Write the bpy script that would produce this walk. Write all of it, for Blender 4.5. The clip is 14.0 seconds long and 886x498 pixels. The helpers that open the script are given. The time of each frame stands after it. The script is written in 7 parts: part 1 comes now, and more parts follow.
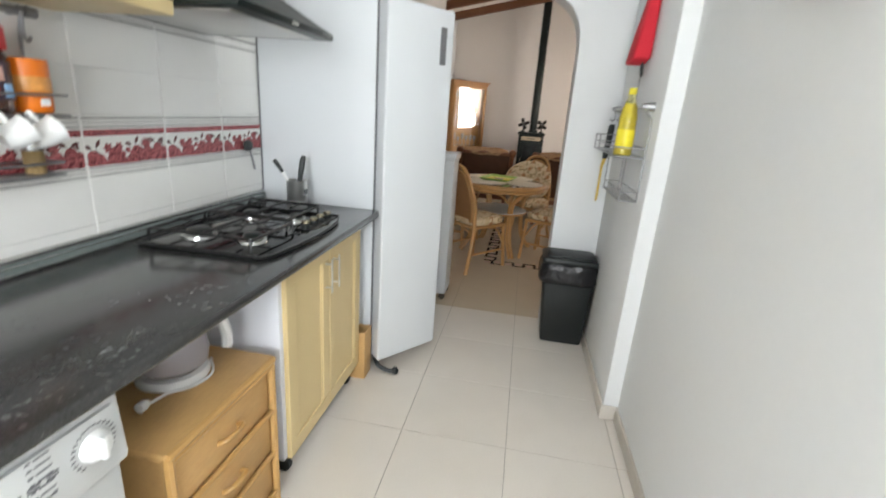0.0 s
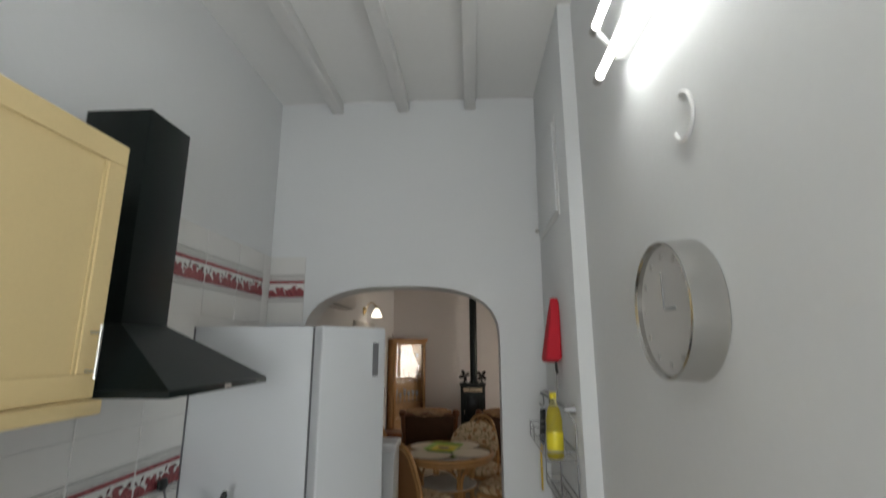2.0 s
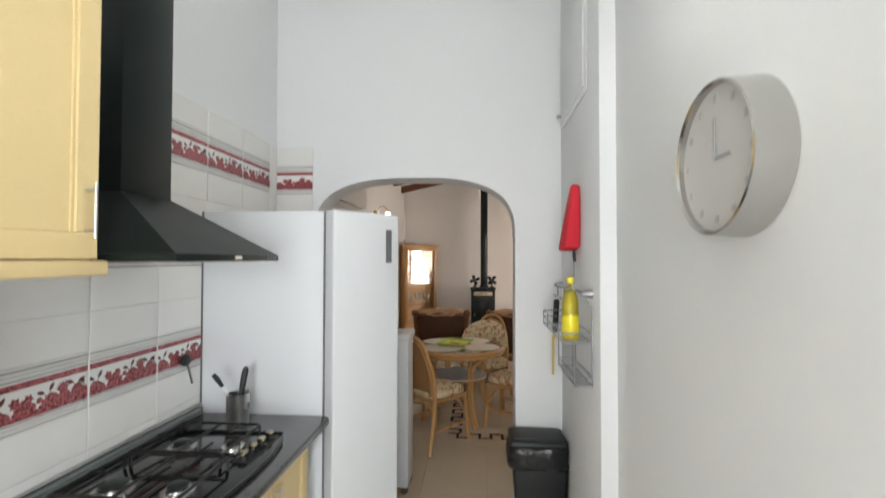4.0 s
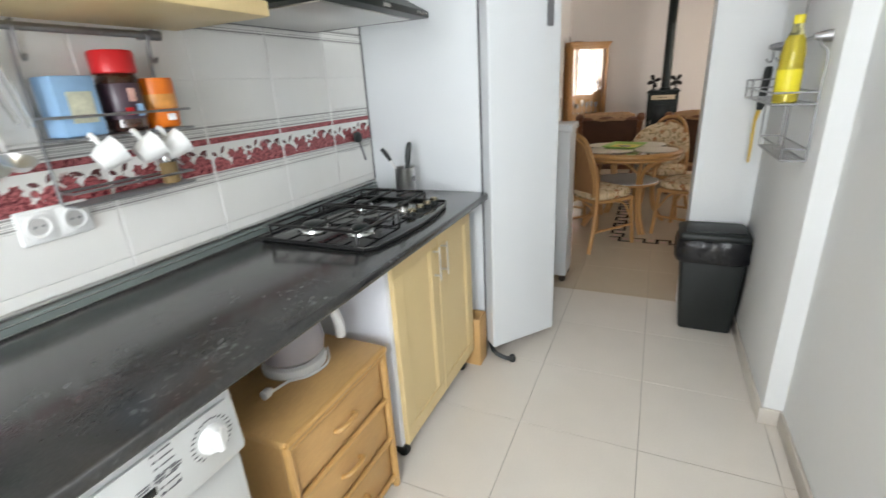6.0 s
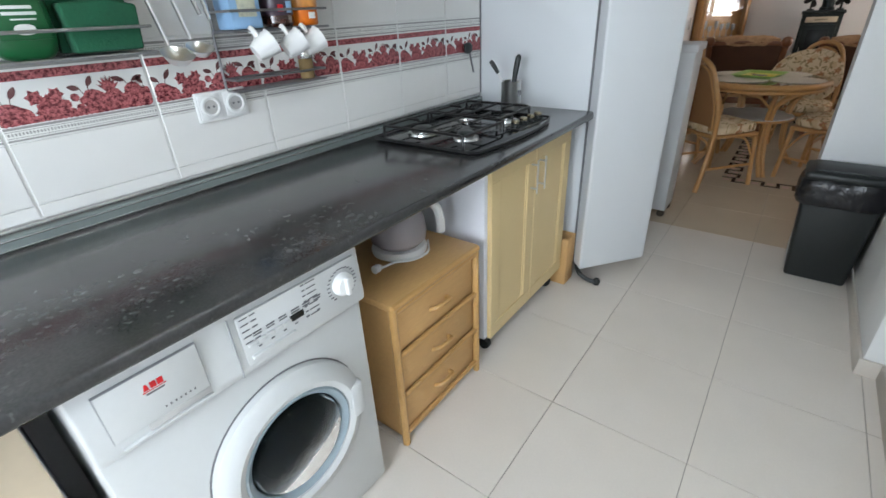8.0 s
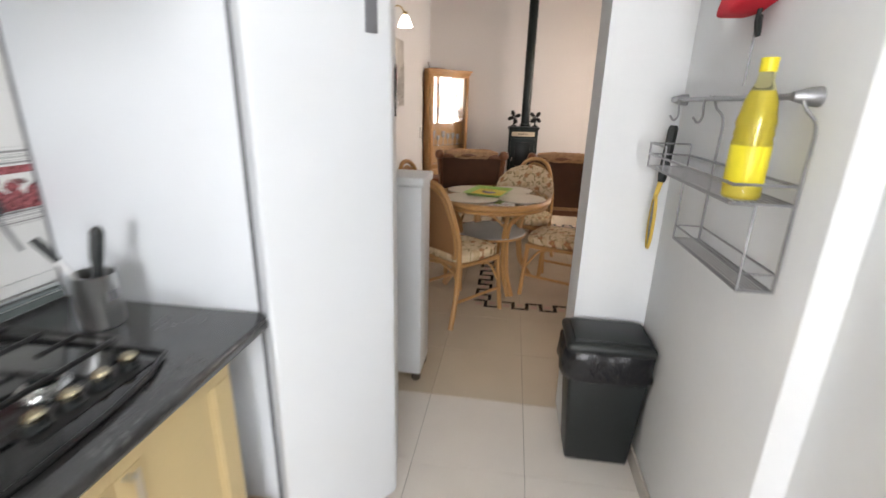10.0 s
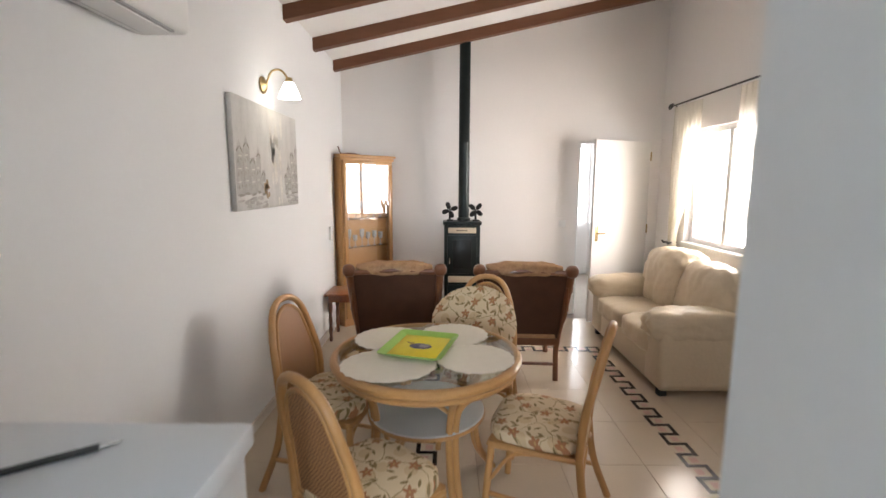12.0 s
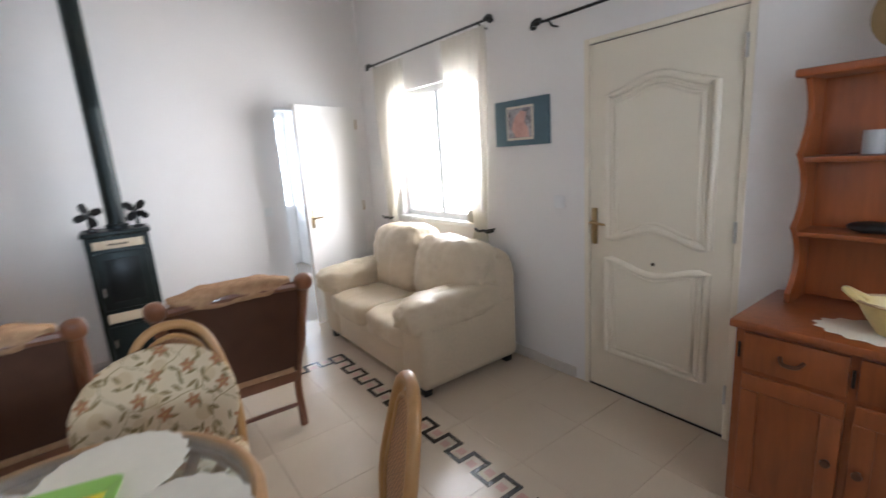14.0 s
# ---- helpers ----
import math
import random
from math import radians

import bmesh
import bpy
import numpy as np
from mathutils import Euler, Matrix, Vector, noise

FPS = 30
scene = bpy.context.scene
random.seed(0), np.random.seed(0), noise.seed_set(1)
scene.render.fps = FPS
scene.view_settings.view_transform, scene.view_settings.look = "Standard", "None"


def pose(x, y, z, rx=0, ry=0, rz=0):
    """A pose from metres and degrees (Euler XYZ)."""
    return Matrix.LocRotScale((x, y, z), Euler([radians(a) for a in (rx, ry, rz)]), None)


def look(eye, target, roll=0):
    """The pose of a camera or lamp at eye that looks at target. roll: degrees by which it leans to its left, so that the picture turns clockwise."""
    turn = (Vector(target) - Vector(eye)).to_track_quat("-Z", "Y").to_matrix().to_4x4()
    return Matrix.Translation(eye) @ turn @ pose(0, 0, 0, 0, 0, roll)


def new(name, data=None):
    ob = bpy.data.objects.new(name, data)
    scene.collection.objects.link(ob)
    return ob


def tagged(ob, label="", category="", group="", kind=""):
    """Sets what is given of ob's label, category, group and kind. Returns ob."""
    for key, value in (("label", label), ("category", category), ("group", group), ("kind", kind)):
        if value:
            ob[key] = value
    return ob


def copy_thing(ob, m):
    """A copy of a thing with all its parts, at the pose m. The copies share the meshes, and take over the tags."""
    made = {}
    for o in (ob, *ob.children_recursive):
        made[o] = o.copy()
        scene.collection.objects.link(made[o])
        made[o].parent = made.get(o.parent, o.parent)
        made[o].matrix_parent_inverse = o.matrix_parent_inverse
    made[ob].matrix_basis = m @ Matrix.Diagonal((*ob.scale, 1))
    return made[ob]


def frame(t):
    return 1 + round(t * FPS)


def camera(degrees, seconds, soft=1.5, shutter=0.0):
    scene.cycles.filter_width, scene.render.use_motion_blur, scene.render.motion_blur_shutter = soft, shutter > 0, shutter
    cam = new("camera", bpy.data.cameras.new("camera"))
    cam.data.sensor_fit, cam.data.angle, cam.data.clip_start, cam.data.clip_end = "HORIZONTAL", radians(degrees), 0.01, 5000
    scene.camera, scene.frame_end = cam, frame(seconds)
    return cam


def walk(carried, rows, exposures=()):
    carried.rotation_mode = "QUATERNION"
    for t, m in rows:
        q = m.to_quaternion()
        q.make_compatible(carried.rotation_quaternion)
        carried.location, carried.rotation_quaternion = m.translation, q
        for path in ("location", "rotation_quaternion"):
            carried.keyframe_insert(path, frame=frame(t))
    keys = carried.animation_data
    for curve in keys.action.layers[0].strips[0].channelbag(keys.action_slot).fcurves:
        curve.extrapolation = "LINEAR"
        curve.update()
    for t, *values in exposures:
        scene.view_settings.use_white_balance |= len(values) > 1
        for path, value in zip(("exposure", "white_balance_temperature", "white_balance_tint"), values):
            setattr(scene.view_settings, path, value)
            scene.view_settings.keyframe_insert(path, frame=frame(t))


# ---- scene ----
cam = camera(88.8, 14.0, shutter=0.5)
PATH = [
    (0, (1.314, 0.877, 1.397), (1.009, 2.765, 0.811), 4.1),
    (0.5, (1.351, 0.862, 1.506), (1.198, 2.808, 1.068), 1.5),
    (1, (1.369, 0.859, 1.587), (1.37, 2.85, 1.397), 1.0),
    (1.5, (1.366, 0.855, 1.667), (1.317, 2.853, 1.726), 0.6),
    (2, (1.365, 0.82, 1.76), (1.247, 2.772, 2.176), -0.1),
    (2.2, (1.359, 0.809, 1.777), (1.236, 2.741, 2.277), 0.3),
    (4.3, (1.33, 0.988, 1.576), (1.151, 2.978, 1.485), -0.1),
    (4.5, (1.334, 1.022, 1.54), (1.14, 3.004, 1.355), -0.3),
    (5, (1.32, 1.078, 1.457), (1.065, 3.015, 1.028), -1.0),
    (5.5, (1.304, 1.065, 1.397), (0.795, 2.899, 0.783), -2.1),
    (6, (1.333, 1.0, 1.386), (0.525, 2.699, 0.707), -3.4),
    (6.5, (1.361, 0.927, 1.374), (0.374, 2.518, 0.671), -3.1),
    (7, (1.373, 0.887, 1.356), (0.256, 2.316, 0.514), -4.3),
    (7.5, (1.374, 0.857, 1.341), (0.255, 2.225, 0.405), -3.7),
    (8, (1.372, 0.859, 1.344), (0.287, 2.255, 0.411), -2.7),
    (8.5, (1.354, 0.978, 1.365), (0.405, 2.544, 0.559), -1.7),
    (9, (1.327, 1.285, 1.376), (0.576, 3.002, 0.677), -0.8),
    (9.2, (1.293, 1.396, 1.418), (0.689, 3.165, 0.706), 0.6),
    (11.3, (1.217, 3.08, 1.467), (1.156, 5.03, 1.029), -0.3),
    (11.5, (1.211, 3.21, 1.484), (1.176, 5.163, 1.055), -0.2),
    (12, (1.207, 3.503, 1.549), (1.193, 5.483, 1.268), 0.2),
    (12.5, (1.18, 3.763, 1.594), (1.281, 5.74, 1.311), 1.0),
    (13, (1.183, 4.016, 1.572), (1.635, 5.943, 1.286), -0.3),
    (13.5, (1.268, 4.221, 1.527), (2.105, 5.996, 1.14), -1.4),
    (14, (1.368, 4.43, 1.539), (2.519, 6.012, 1.122), -4.0),
]
walk(cam, [(t, look(eye, target, roll)) for t, eye, target, roll in PATH],
     [(0.0, 0.0, 6620, 10), (1.2, -0.07, 6800, 11), (1.6, -0.6, 6820, 11), (2.0, -1.3, 6750, 10), (2.4, -1.35, 6750, 10), (3.4, -0.75, 6700, 10), (4.3, -0.05, 6820, 12),
      (5.5, 0.0, 6600, 10), (6.5, -0.08, 6550, 10), (7.2, -0.28, 6200, 9), (7.8, -0.39, 6080, 9), (8.5, -0.18, 6300, 10), (9.2, 0.07, 6550, 12), (11.3, 0.45, 6750, 17), (11.6, 0.5, 6700, 17), (12.0, 0.60, 6050, 10), (12.5, 0.56, 5850, 8.5), (13.0, 0.48, 5700, 5.5), (13.5, 0.52, 5400, 5), (14.0, 0.60, 5250, 6.5)])

# ---- world and lights ----
world = bpy.data.worlds.new("world")
scene.world = world
world.use_nodes = True
wn = world.node_tree.nodes
sky = wn.new("ShaderNodeTexSky")
sky.sky_type, sky.sun_disc = 'NISHITA', False
sky.sun_elevation, sky.sun_rotation = radians(58), radians(-70)
wn["Background"].inputs["Strength"].default_value = 0.12
world.node_tree.links.new(sky.outputs[0], wn["Background"].inputs["Color"])

sun = new("sun", bpy.data.lights.new("sun", 'SUN'))
sun.data.energy, sun.data.angle, sun.data.color = 3.0, radians(0.5), (1.0, 0.95, 0.87)
sun.matrix_world = look((-7, 2, 12), (0, 5, 0))


def area(name, eye, target, w, h, power, color):
    ob = new(name, bpy.data.lights.new(name, 'AREA'))
    ob.data.shape, ob.data.size, ob.data.size_y = 'RECTANGLE', w, h
    ob.data.energy, ob.data.color = power, color
    ob.matrix_world = look(eye, target)
    return ob


# daylight in the openings: living room window, kitchen opening behind, next room beyond the ajar door
win_light = area("window_daylight", (3.80, 7.64, 1.54), (0, 7.2, 1.2), 1.12, 1.08, 36, (1.0, 0.86, 0.74))
win_light.data.spread = radians(162)
area("kitchen_daylight", (1.24, -1.0, 1.48), (0.9, 3, 0.6), 0.95, 1.4, 84, (0.90, 0.96, 1.0))
# added fill lamp in an unseen, invented opening, brightens the living room
area("front_fill_light", (2.75, 3.83, 1.55), (2.6, 8, 1.3), 0.85, 1.05, 6, (1.0, 0.86, 0.74))
area("next_room_daylight", (2.9, 11.3, 1.7), (2.9, 8, 1.2), 1.2, 1.3, 16, (1.0, 0.97, 0.92))

# ---- materials ----
MATS = {}


def shader(name, color, rough=0.5, metal=0.0, vary=0.06, scale=4.0, grain=60.0, bump=0.05, spec=0.5, dist=0.002, coat=0.0, dark=None, stretch=(1, 1, 1), rnd=0.0, spread=0.05, hard=0.0):
    """A plain material with large and fine variation; stretch draws the grain out along an axis."""
    m = bpy.data.materials.new(name)
    m.use_nodes = True
    n, l = m.node_tree.nodes, m.node_tree.links
    b = n["Principled BSDF"]
    tc, mp = n.new("ShaderNodeTexCoord"), n.new("ShaderNodeMapping")
    l.new(tc.outputs["Object"], mp.inputs["Vector"])
    mp.inputs["Scale"].default_value = stretch
    big, fine = n.new("ShaderNodeTexNoise"), n.new("ShaderNodeTexNoise")
    for t, s in ((big, scale), (fine, grain)):
        t.inputs["Scale"].default_value, t.inputs["Detail"].default_value = s, 4
        l.new(mp.outputs[0], t.inputs["Vector"])
    mix = n.new("ShaderNodeMix")
    mix.data_type = 'RGBA'
    d = dark or tuple(c * (1 - 2.2 * vary) for c in color)
    mix.inputs[6].default_value, mix.inputs[7].default_value = (*d, 1), (*[min(1, c * (1 + vary)) for c in color], 1)
    add = n.new("ShaderNodeMath")
    add.operation = 'MULTIPLY_ADD'
    add.inputs[1].default_value = 0.45
    l.new(fine.outputs[0], add.inputs[0])
    sc = n.new("ShaderNodeMath")
    sc.operation = 'MULTIPLY'
    sc.inputs[1].default_value = 0.6
    l.new(big.outputs[0], sc.inputs[0])
    l.new(sc.outputs[0], add.inputs[2])
    last = add
    if hard:
        hr = n.new("ShaderNodeMapRange")
        hr.inputs[1].default_value, hr.inputs[2].default_value = 0.525 - hard, 0.525 + hard
        l.new(add.outputs[0], hr.inputs[0])
        last = hr
    if rnd:
        info, r2 = n.new("ShaderNodeObjectInfo"), n.new("ShaderNodeMath")
        r2.operation, r2.inputs[1].default_value = 'MULTIPLY_ADD', rnd
        l.new(info.outputs["Random"], r2.inputs[0])
        l.new(last.outputs[0], r2.inputs[2])
        last = r2
    l.new(last.outputs[0], mix.inputs[0])
    l.new(mix.outputs[2], b.inputs["Base Color"])
    b.inputs["Metallic"].default_value, b.inputs["Specular IOR Level"].default_value = metal, spec
    ro = n.new("ShaderNodeMapRange")
    ro.inputs[3].default_value, ro.inputs[4].default_value = max(0.02, rough - spread), min(1, rough + spread)
    l.new(big.outputs[0], ro.inputs[0])
    l.new(ro.outputs[0], b.inputs["Roughness"])
    b.inputs["Coat Weight"].default_value, b.inputs["Coat Roughness"].default_value = coat, 0.08
    if bump:
        bp = n.new("ShaderNodeBump")
        bp.inputs["Strength"].default_value, bp.inputs["Distance"].default_value = bump, dist
        l.new(fine.outputs[0], bp.inputs["Height"])
        l.new(bp.outputs[0], b.inputs["Normal"])
    MATS[name] = m
    return m


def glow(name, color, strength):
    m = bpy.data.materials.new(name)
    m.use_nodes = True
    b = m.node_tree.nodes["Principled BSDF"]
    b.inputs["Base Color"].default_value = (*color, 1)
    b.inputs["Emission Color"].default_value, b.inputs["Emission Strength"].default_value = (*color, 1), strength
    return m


def clear(name, color, rough=0.0, ior=1.45):
    m = bpy.data.materials.new(name)
    m.use_nodes = True
    b = m.node_tree.nodes["Principled BSDF"]
    b.inputs["Base Color"].default_value = (*color, 1)
    b.inputs["Transmission Weight"].default_value, b.inputs["Roughness"].default_value, b.inputs["IOR"].default_value = 1.0, rough, ior
    return m


wall_white = shader("wall_white", (0.785, 0.795, 0.80), 0.85, vary=0.02, scale=1.5, grain=45, bump=0.22, dist=0.003, spec=0.2)
wall_warm = shader("wall_warm", (0.80, 0.775, 0.755), 0.85, vary=0.025, scale=1.2, grain=40, bump=0.25, dist=0.003, spec=0.2)
ceiling_paint = shader("ceiling_paint", (0.85, 0.845, 0.83), 0.9, vary=0.03, scale=2, grain=30, bump=0.2, spec=0.1)
trim_white = shader("trim_white", (0.78, 0.78, 0.77), 0.45, vary=0.03, scale=3)
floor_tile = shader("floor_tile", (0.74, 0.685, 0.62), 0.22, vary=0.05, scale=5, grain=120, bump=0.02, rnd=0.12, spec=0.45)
# same tile as floor_tile; the living room's dimmer, warmer light is in its colour
living_tile_shaded = shader("living_tile_shaded", (0.585, 0.49, 0.37), 0.19, spread=0.02, vary=0.06, scale=4, grain=120, bump=0.02, rnd=0.10, spec=0.5)
grout = shader("grout", (0.34, 0.30, 0.26), 0.9, vary=0.1, scale=8)
base_tile = shader("base_tile", (0.62, 0.57, 0.51), 0.3, vary=0.06, scale=6)
wall_tile = shader("wall_tile", (0.80, 0.79, 0.765), 0.13, spread=0.02, vary=0.025, scale=3, grain=20, bump=0.03, rnd=0.1, coat=0.3)
wall_grout = shader("wall_grout", (0.78, 0.77, 0.75), 0.9, vary=0.05)
motif_red = shader("motif_red", (0.40, 0.115, 0.12), 0.2, vary=0.3, scale=110, grain=300, bump=0, dark=(0.085, 0.010, 0.016), hard=0.085)
motif_grey = shader("motif_grey", (0.36, 0.35, 0.34), 0.2, vary=0.15, scale=200, grain=500, bump=0)
motif_leaf = shader("motif_leaf", (0.13, 0.05, 0.05), 0.2, vary=0.2, bump=0)
cream_door = shader("cream_door", (0.72, 0.56, 0.29), 0.42, vary=0.04, scale=3, grain=80, bump=0.03)
carcass = shader("carcass", (0.74, 0.75, 0.80), 0.5, vary=0.03)
appliance_white = shader("appliance_white", (0.70, 0.72, 0.74), 0.46, vary=0.012, spread=0.04, scale=2, grain=200, bump=0.05, spec=0.35)
washer_white = shader("washer_white", (0.60, 0.61, 0.605), 0.34, vary=0.03, scale=2, bump=0.02)
print_grey = shader("print_grey", (0.16, 0.16, 0.17), 0.5, bump=0)
black_plastic = shader("black_plastic", (0.012, 0.015, 0.015), 0.46, vary=0.2, scale=6, bump=0.05)
bag_black = shader("bag_black", (0.01, 0.01, 0.012), 0.25, vary=0.2, scale=20, grain=35, bump=0.6, dist=0.01)
black_metal = shader("black_metal", (0.012, 0.012, 0.012), 0.33, metal=0.3, vary=0.2, scale=10)
hob_black = shader("hob_black", (0.008, 0.008, 0.009), 0.12, vary=0.2, scale=6, bump=0.02)
hood_black = shader("hood_black", (0.006, 0.010, 0.009), 0.36, vary=0.15, scale=3, bump=0.02, spec=0.22)
steel = shader("steel", (0.60, 0.60, 0.59), 0.25, metal=1.0, vary=0.06, scale=6, grain=200)
pot_steel = shader("pot_steel", (0.78, 0.78, 0.77), 0.30, metal=1.0, vary=0.05, scale=8, grain=200, bump=0.02)
brushed = shader("brushed", (0.55, 0.54, 0.52), 0.32, metal=1.0, vary=0.08, grain=300)
wire = shader("wire", (0.34, 0.34, 0.35), 0.35, metal=0.9, vary=0.15)
brass = shader("brass", (0.42, 0.31, 0.15), 0.34, metal=1.0, vary=0.15, scale=20)
rattan = shader("rattan", (0.50, 0.27, 0.095), 0.38, vary=0.16, scale=9, grain=60, bump=0.12, stretch=(1, 1, 0.3), coat=0.2)
bamboo = shader("bamboo", (0.55, 0.32, 0.11), 0.4, vary=0.14, scale=7, grain=50, bump=0.1, stretch=(1, 0.3, 1), coat=0.2)
bamboo_panel = shader("bamboo_panel", (0.60, 0.36, 0.14), 0.45, vary=0.14, scale=6, grain=110, bump=0.3, stretch=(1, 0.25, 1))
pine = shader("pine", (0.50, 0.27, 0.10), 0.35, vary=0.14, scale=4, grain=40, bump=0.08, stretch=(1, 1, 0.15), coat=0.25)
red_wood = shader("red_wood", (0.31, 0.085, 0.020), 0.34, vary=0.32, scale=5, grain=40, bump=0.06, stretch=(1, 1, 0.15), coat=0.4)
dark_wood = shader("dark_wood", (0.10, 0.035, 0.014), 0.35, vary=0.22, scale=6, grain=60, stretch=(1, 1, 0.2), coat=0.3)
beam_wood = shader("beam_wood", (0.175, 0.068, 0.029), 0.6, vary=0.22, scale=3, grain=50, bump=0.25, stretch=(0.12, 1, 1))
brown_cloth = shader("brown_cloth", (0.105, 0.052, 0.032), 0.6, vary=0.2, scale=8, grain=300, bump=0.4, spec=0.15)
leather = shader("leather", (0.62, 0.52, 0.37), 0.36, vary=0.08, scale=5, grain=42, bump=0.32, dist=0.006, spec=0.5)
stove_iron = shader("stove_iron", (0.012, 0.019, 0.018), 0.38, metal=0.4, vary=0.2, scale=8, grain=200, bump=0.1)
stove_plate = shader("stove_plate", (0.60, 0.50, 0.36), 0.45, vary=0.12)
sooty_glass = shader("sooty_glass", (0.012, 0.014, 0.014), 0.32, vary=0.3, scale=8, bump=0, spec=0.25)
smoked_glass = shader("smoked_glass", (0.008, 0.009, 0.009), 0.06, bump=0)
front_door = shader("front_door", (0.80, 0.735, 0.60), 0.33, vary=0.03, scale=2, grain=90, bump=0.04, coat=0.2)
bed_door = shader("bed_door", (0.80, 0.78, 0.75), 0.65, vary=0.02, scale=2, spec=0.2)
doily_cloth = shader("doily_cloth", (0.74, 0.68, 0.57), 0.85, vary=0.05, scale=30, grain=250, bump=0.5)
tray_green = shader("tray_green", (0.33, 0.55, 0.10), 0.3, vary=0.1, scale=12)
tray_yellow = shader("tray_yellow", (0.80, 0.66, 0.02), 0.35, vary=0.1, scale=12)
plum = shader("plum", (0.07, 0.05, 0.16), 0.4, vary=0.3, scale=40)
red_cloth = shader("red_cloth", (0.62, 0.012, 0.03), 0.75, vary=0.12, scale=12, grain=250, bump=0.3)
oil = shader("oil", (0.66, 0.56, 0.10), 0.12, vary=0.1, scale=10, bump=0, coat=0.6)
bottle_label = shader("bottle_label", (0.85, 0.72, 0.03), 0.4, vary=0.1)
yellow_plastic = shader("yellow_plastic", (0.76, 0.52, 0.10), 0.35, vary=0.06)
green_plastic = shader("green_plastic", (0.010, 0.10, 0.030), 0.3, vary=0.12, scale=8)
sponge_green = shader("sponge_green", (0.012, 0.095, 0.045), 0.95, vary=0.2, scale=30, grain=150, bump=0.6)
blue_card = shader("blue_card", (0.27, 0.45, 0.68), 0.5, vary=0.12, scale=12, bump=0)
card_print = shader("card_print", (0.75, 0.66, 0.50), 0.5, vary=0.5, scale=35, grain=80, bump=0, dark=(0.12, 0.13, 0.12))
jar_print = shader("jar_print", (0.06, 0.03, 0.04), 0.35, vary=0.5, scale=28, grain=90, bump=0, dark=(0.015, 0.015, 0.03))
tub_print = shader("tub_print", (0.86, 0.34, 0.08), 0.35, vary=0.3, scale=40, grain=90, bump=0)
chair_wood = shader("chair_wood", (0.22, 0.085, 0.036), 0.36, vary=0.22, scale=6, grain=60, stretch=(1, 1, 0.2), coat=0.3)
unit_cream = shader("unit_cream", (0.68, 0.57, 0.42), 0.35, vary=0.05, scale=4)
red_lid = shader("red_lid", (0.62, 0.015, 0.02), 0.35, vary=0.08)
coffee_dark = shader("coffee_dark", (0.05, 0.017, 0.01), 0.15, vary=0.3, scale=60, coat=0.5)
orange_tub = shader("orange_tub", (0.80, 0.19, 0.01), 0.35, vary=0.1, scale=10)
white_plastic = shader("white_plastic", (0.82, 0.82, 0.81), 0.3, vary=0.02)
teal = shader("teal", (0.11, 0.175, 0.215), 0.7, vary=0.12, scale=10)
pink_print = shader("pink_print", (0.60, 0.42, 0.36), 0.7, vary=0.5, scale=14, grain=40, bump=0, dark=(0.35, 0.12, 0.10))
meander_black = shader("meander_black", (0.03, 0.022, 0.018), 0.25, vary=0.2, scale=30)
meander_pink = shader("meander_pink", (0.50, 0.30, 0.23), 0.3, vary=0.15, scale=20)
straw = shader("straw", (0.27, 0.18, 0.075), 0.8, vary=0.2, scale=20, grain=200, bump=0.6)
mug_grey = shader("mug_grey", (0.35, 0.36, 0.37), 0.3)
bowl_cream = shader("bowl_cream", (0.70, 0.56, 0.24), 0.3, vary=0.12, scale=15)
tan_leather = shader("tan_leather", (0.45, 0.30, 0.16), 0.6)
hinge_dark = shader("hinge_dark", (0.12, 0.10, 0.08), 0.4, metal=0.8)
hour_grey = shader("hour_grey", (0.50, 0.49, 0.48), 0.5)
clock_face = shader("clock_face", (0.62, 0.61, 0.60), 0.5, vary=0.03)
pane = clear("pane", (1, 1, 1))
upstand_grey = shader("upstand_grey", (0.24, 0.28, 0.27), 0.18, metal=0.3, vary=0.1)
oil_clear = clear("oil_clear", (0.98, 0.93, 0.50), 0.0, 1.18)
rim_blue = shader("rim_blue", (0.30, 0.37, 0.41), 0.3, vary=0.1, scale=10, bump=0)
knob_gold = shader("knob_gold", (0.46, 0.40, 0.28), 0.25, metal=1.0, vary=0.2, scale=60)
clock_steel = shader("clock_steel", (0.58, 0.57, 0.55), 0.22, metal=1.0, vary=0.08, grain=300)
tint_glass = clear("tint_glass", (0.86, 0.93, 0.91))
jug_glass = clear("jug_glass", (0.62, 0.58, 0.61))
jug_glass.node_tree.nodes["Principled BSDF"].inputs["Transmission Weight"].default_value = 0.45
frosted = clear("frosted", (0.60, 0.60, 0.58), 0.3)
frosted.node_tree.nodes["Principled BSDF"].inputs["Transmission Weight"].default_value = 0.3
drum_glass = clear("drum_glass", (0.42, 0.48, 0.52), 0.0, 1.14)
drum_dark = shader("drum_dark", (0.050, 0.058, 0.062), 0.6, spec=0.1, metal=0.0, vary=0.2, scale=20)
crystal = clear("crystal", (0.93, 0.96, 0.95), 0.03)
crystal.node_tree.nodes["Principled BSDF"].inputs["Transmission Weight"].default_value = 0.6
vitrine_glass = clear("vitrine_glass", (1, 1, 1), 0.0, 1.75)
tube_light = glow("tube_light", (0.95, 1.0, 1.0), 42.0)
shade_light = glow("shade_light", (1.0, 0.92, 0.78), 5.5)
# emission on the outdoor backdrops, in place of sunlight falling on them
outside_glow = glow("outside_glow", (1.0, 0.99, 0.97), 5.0)


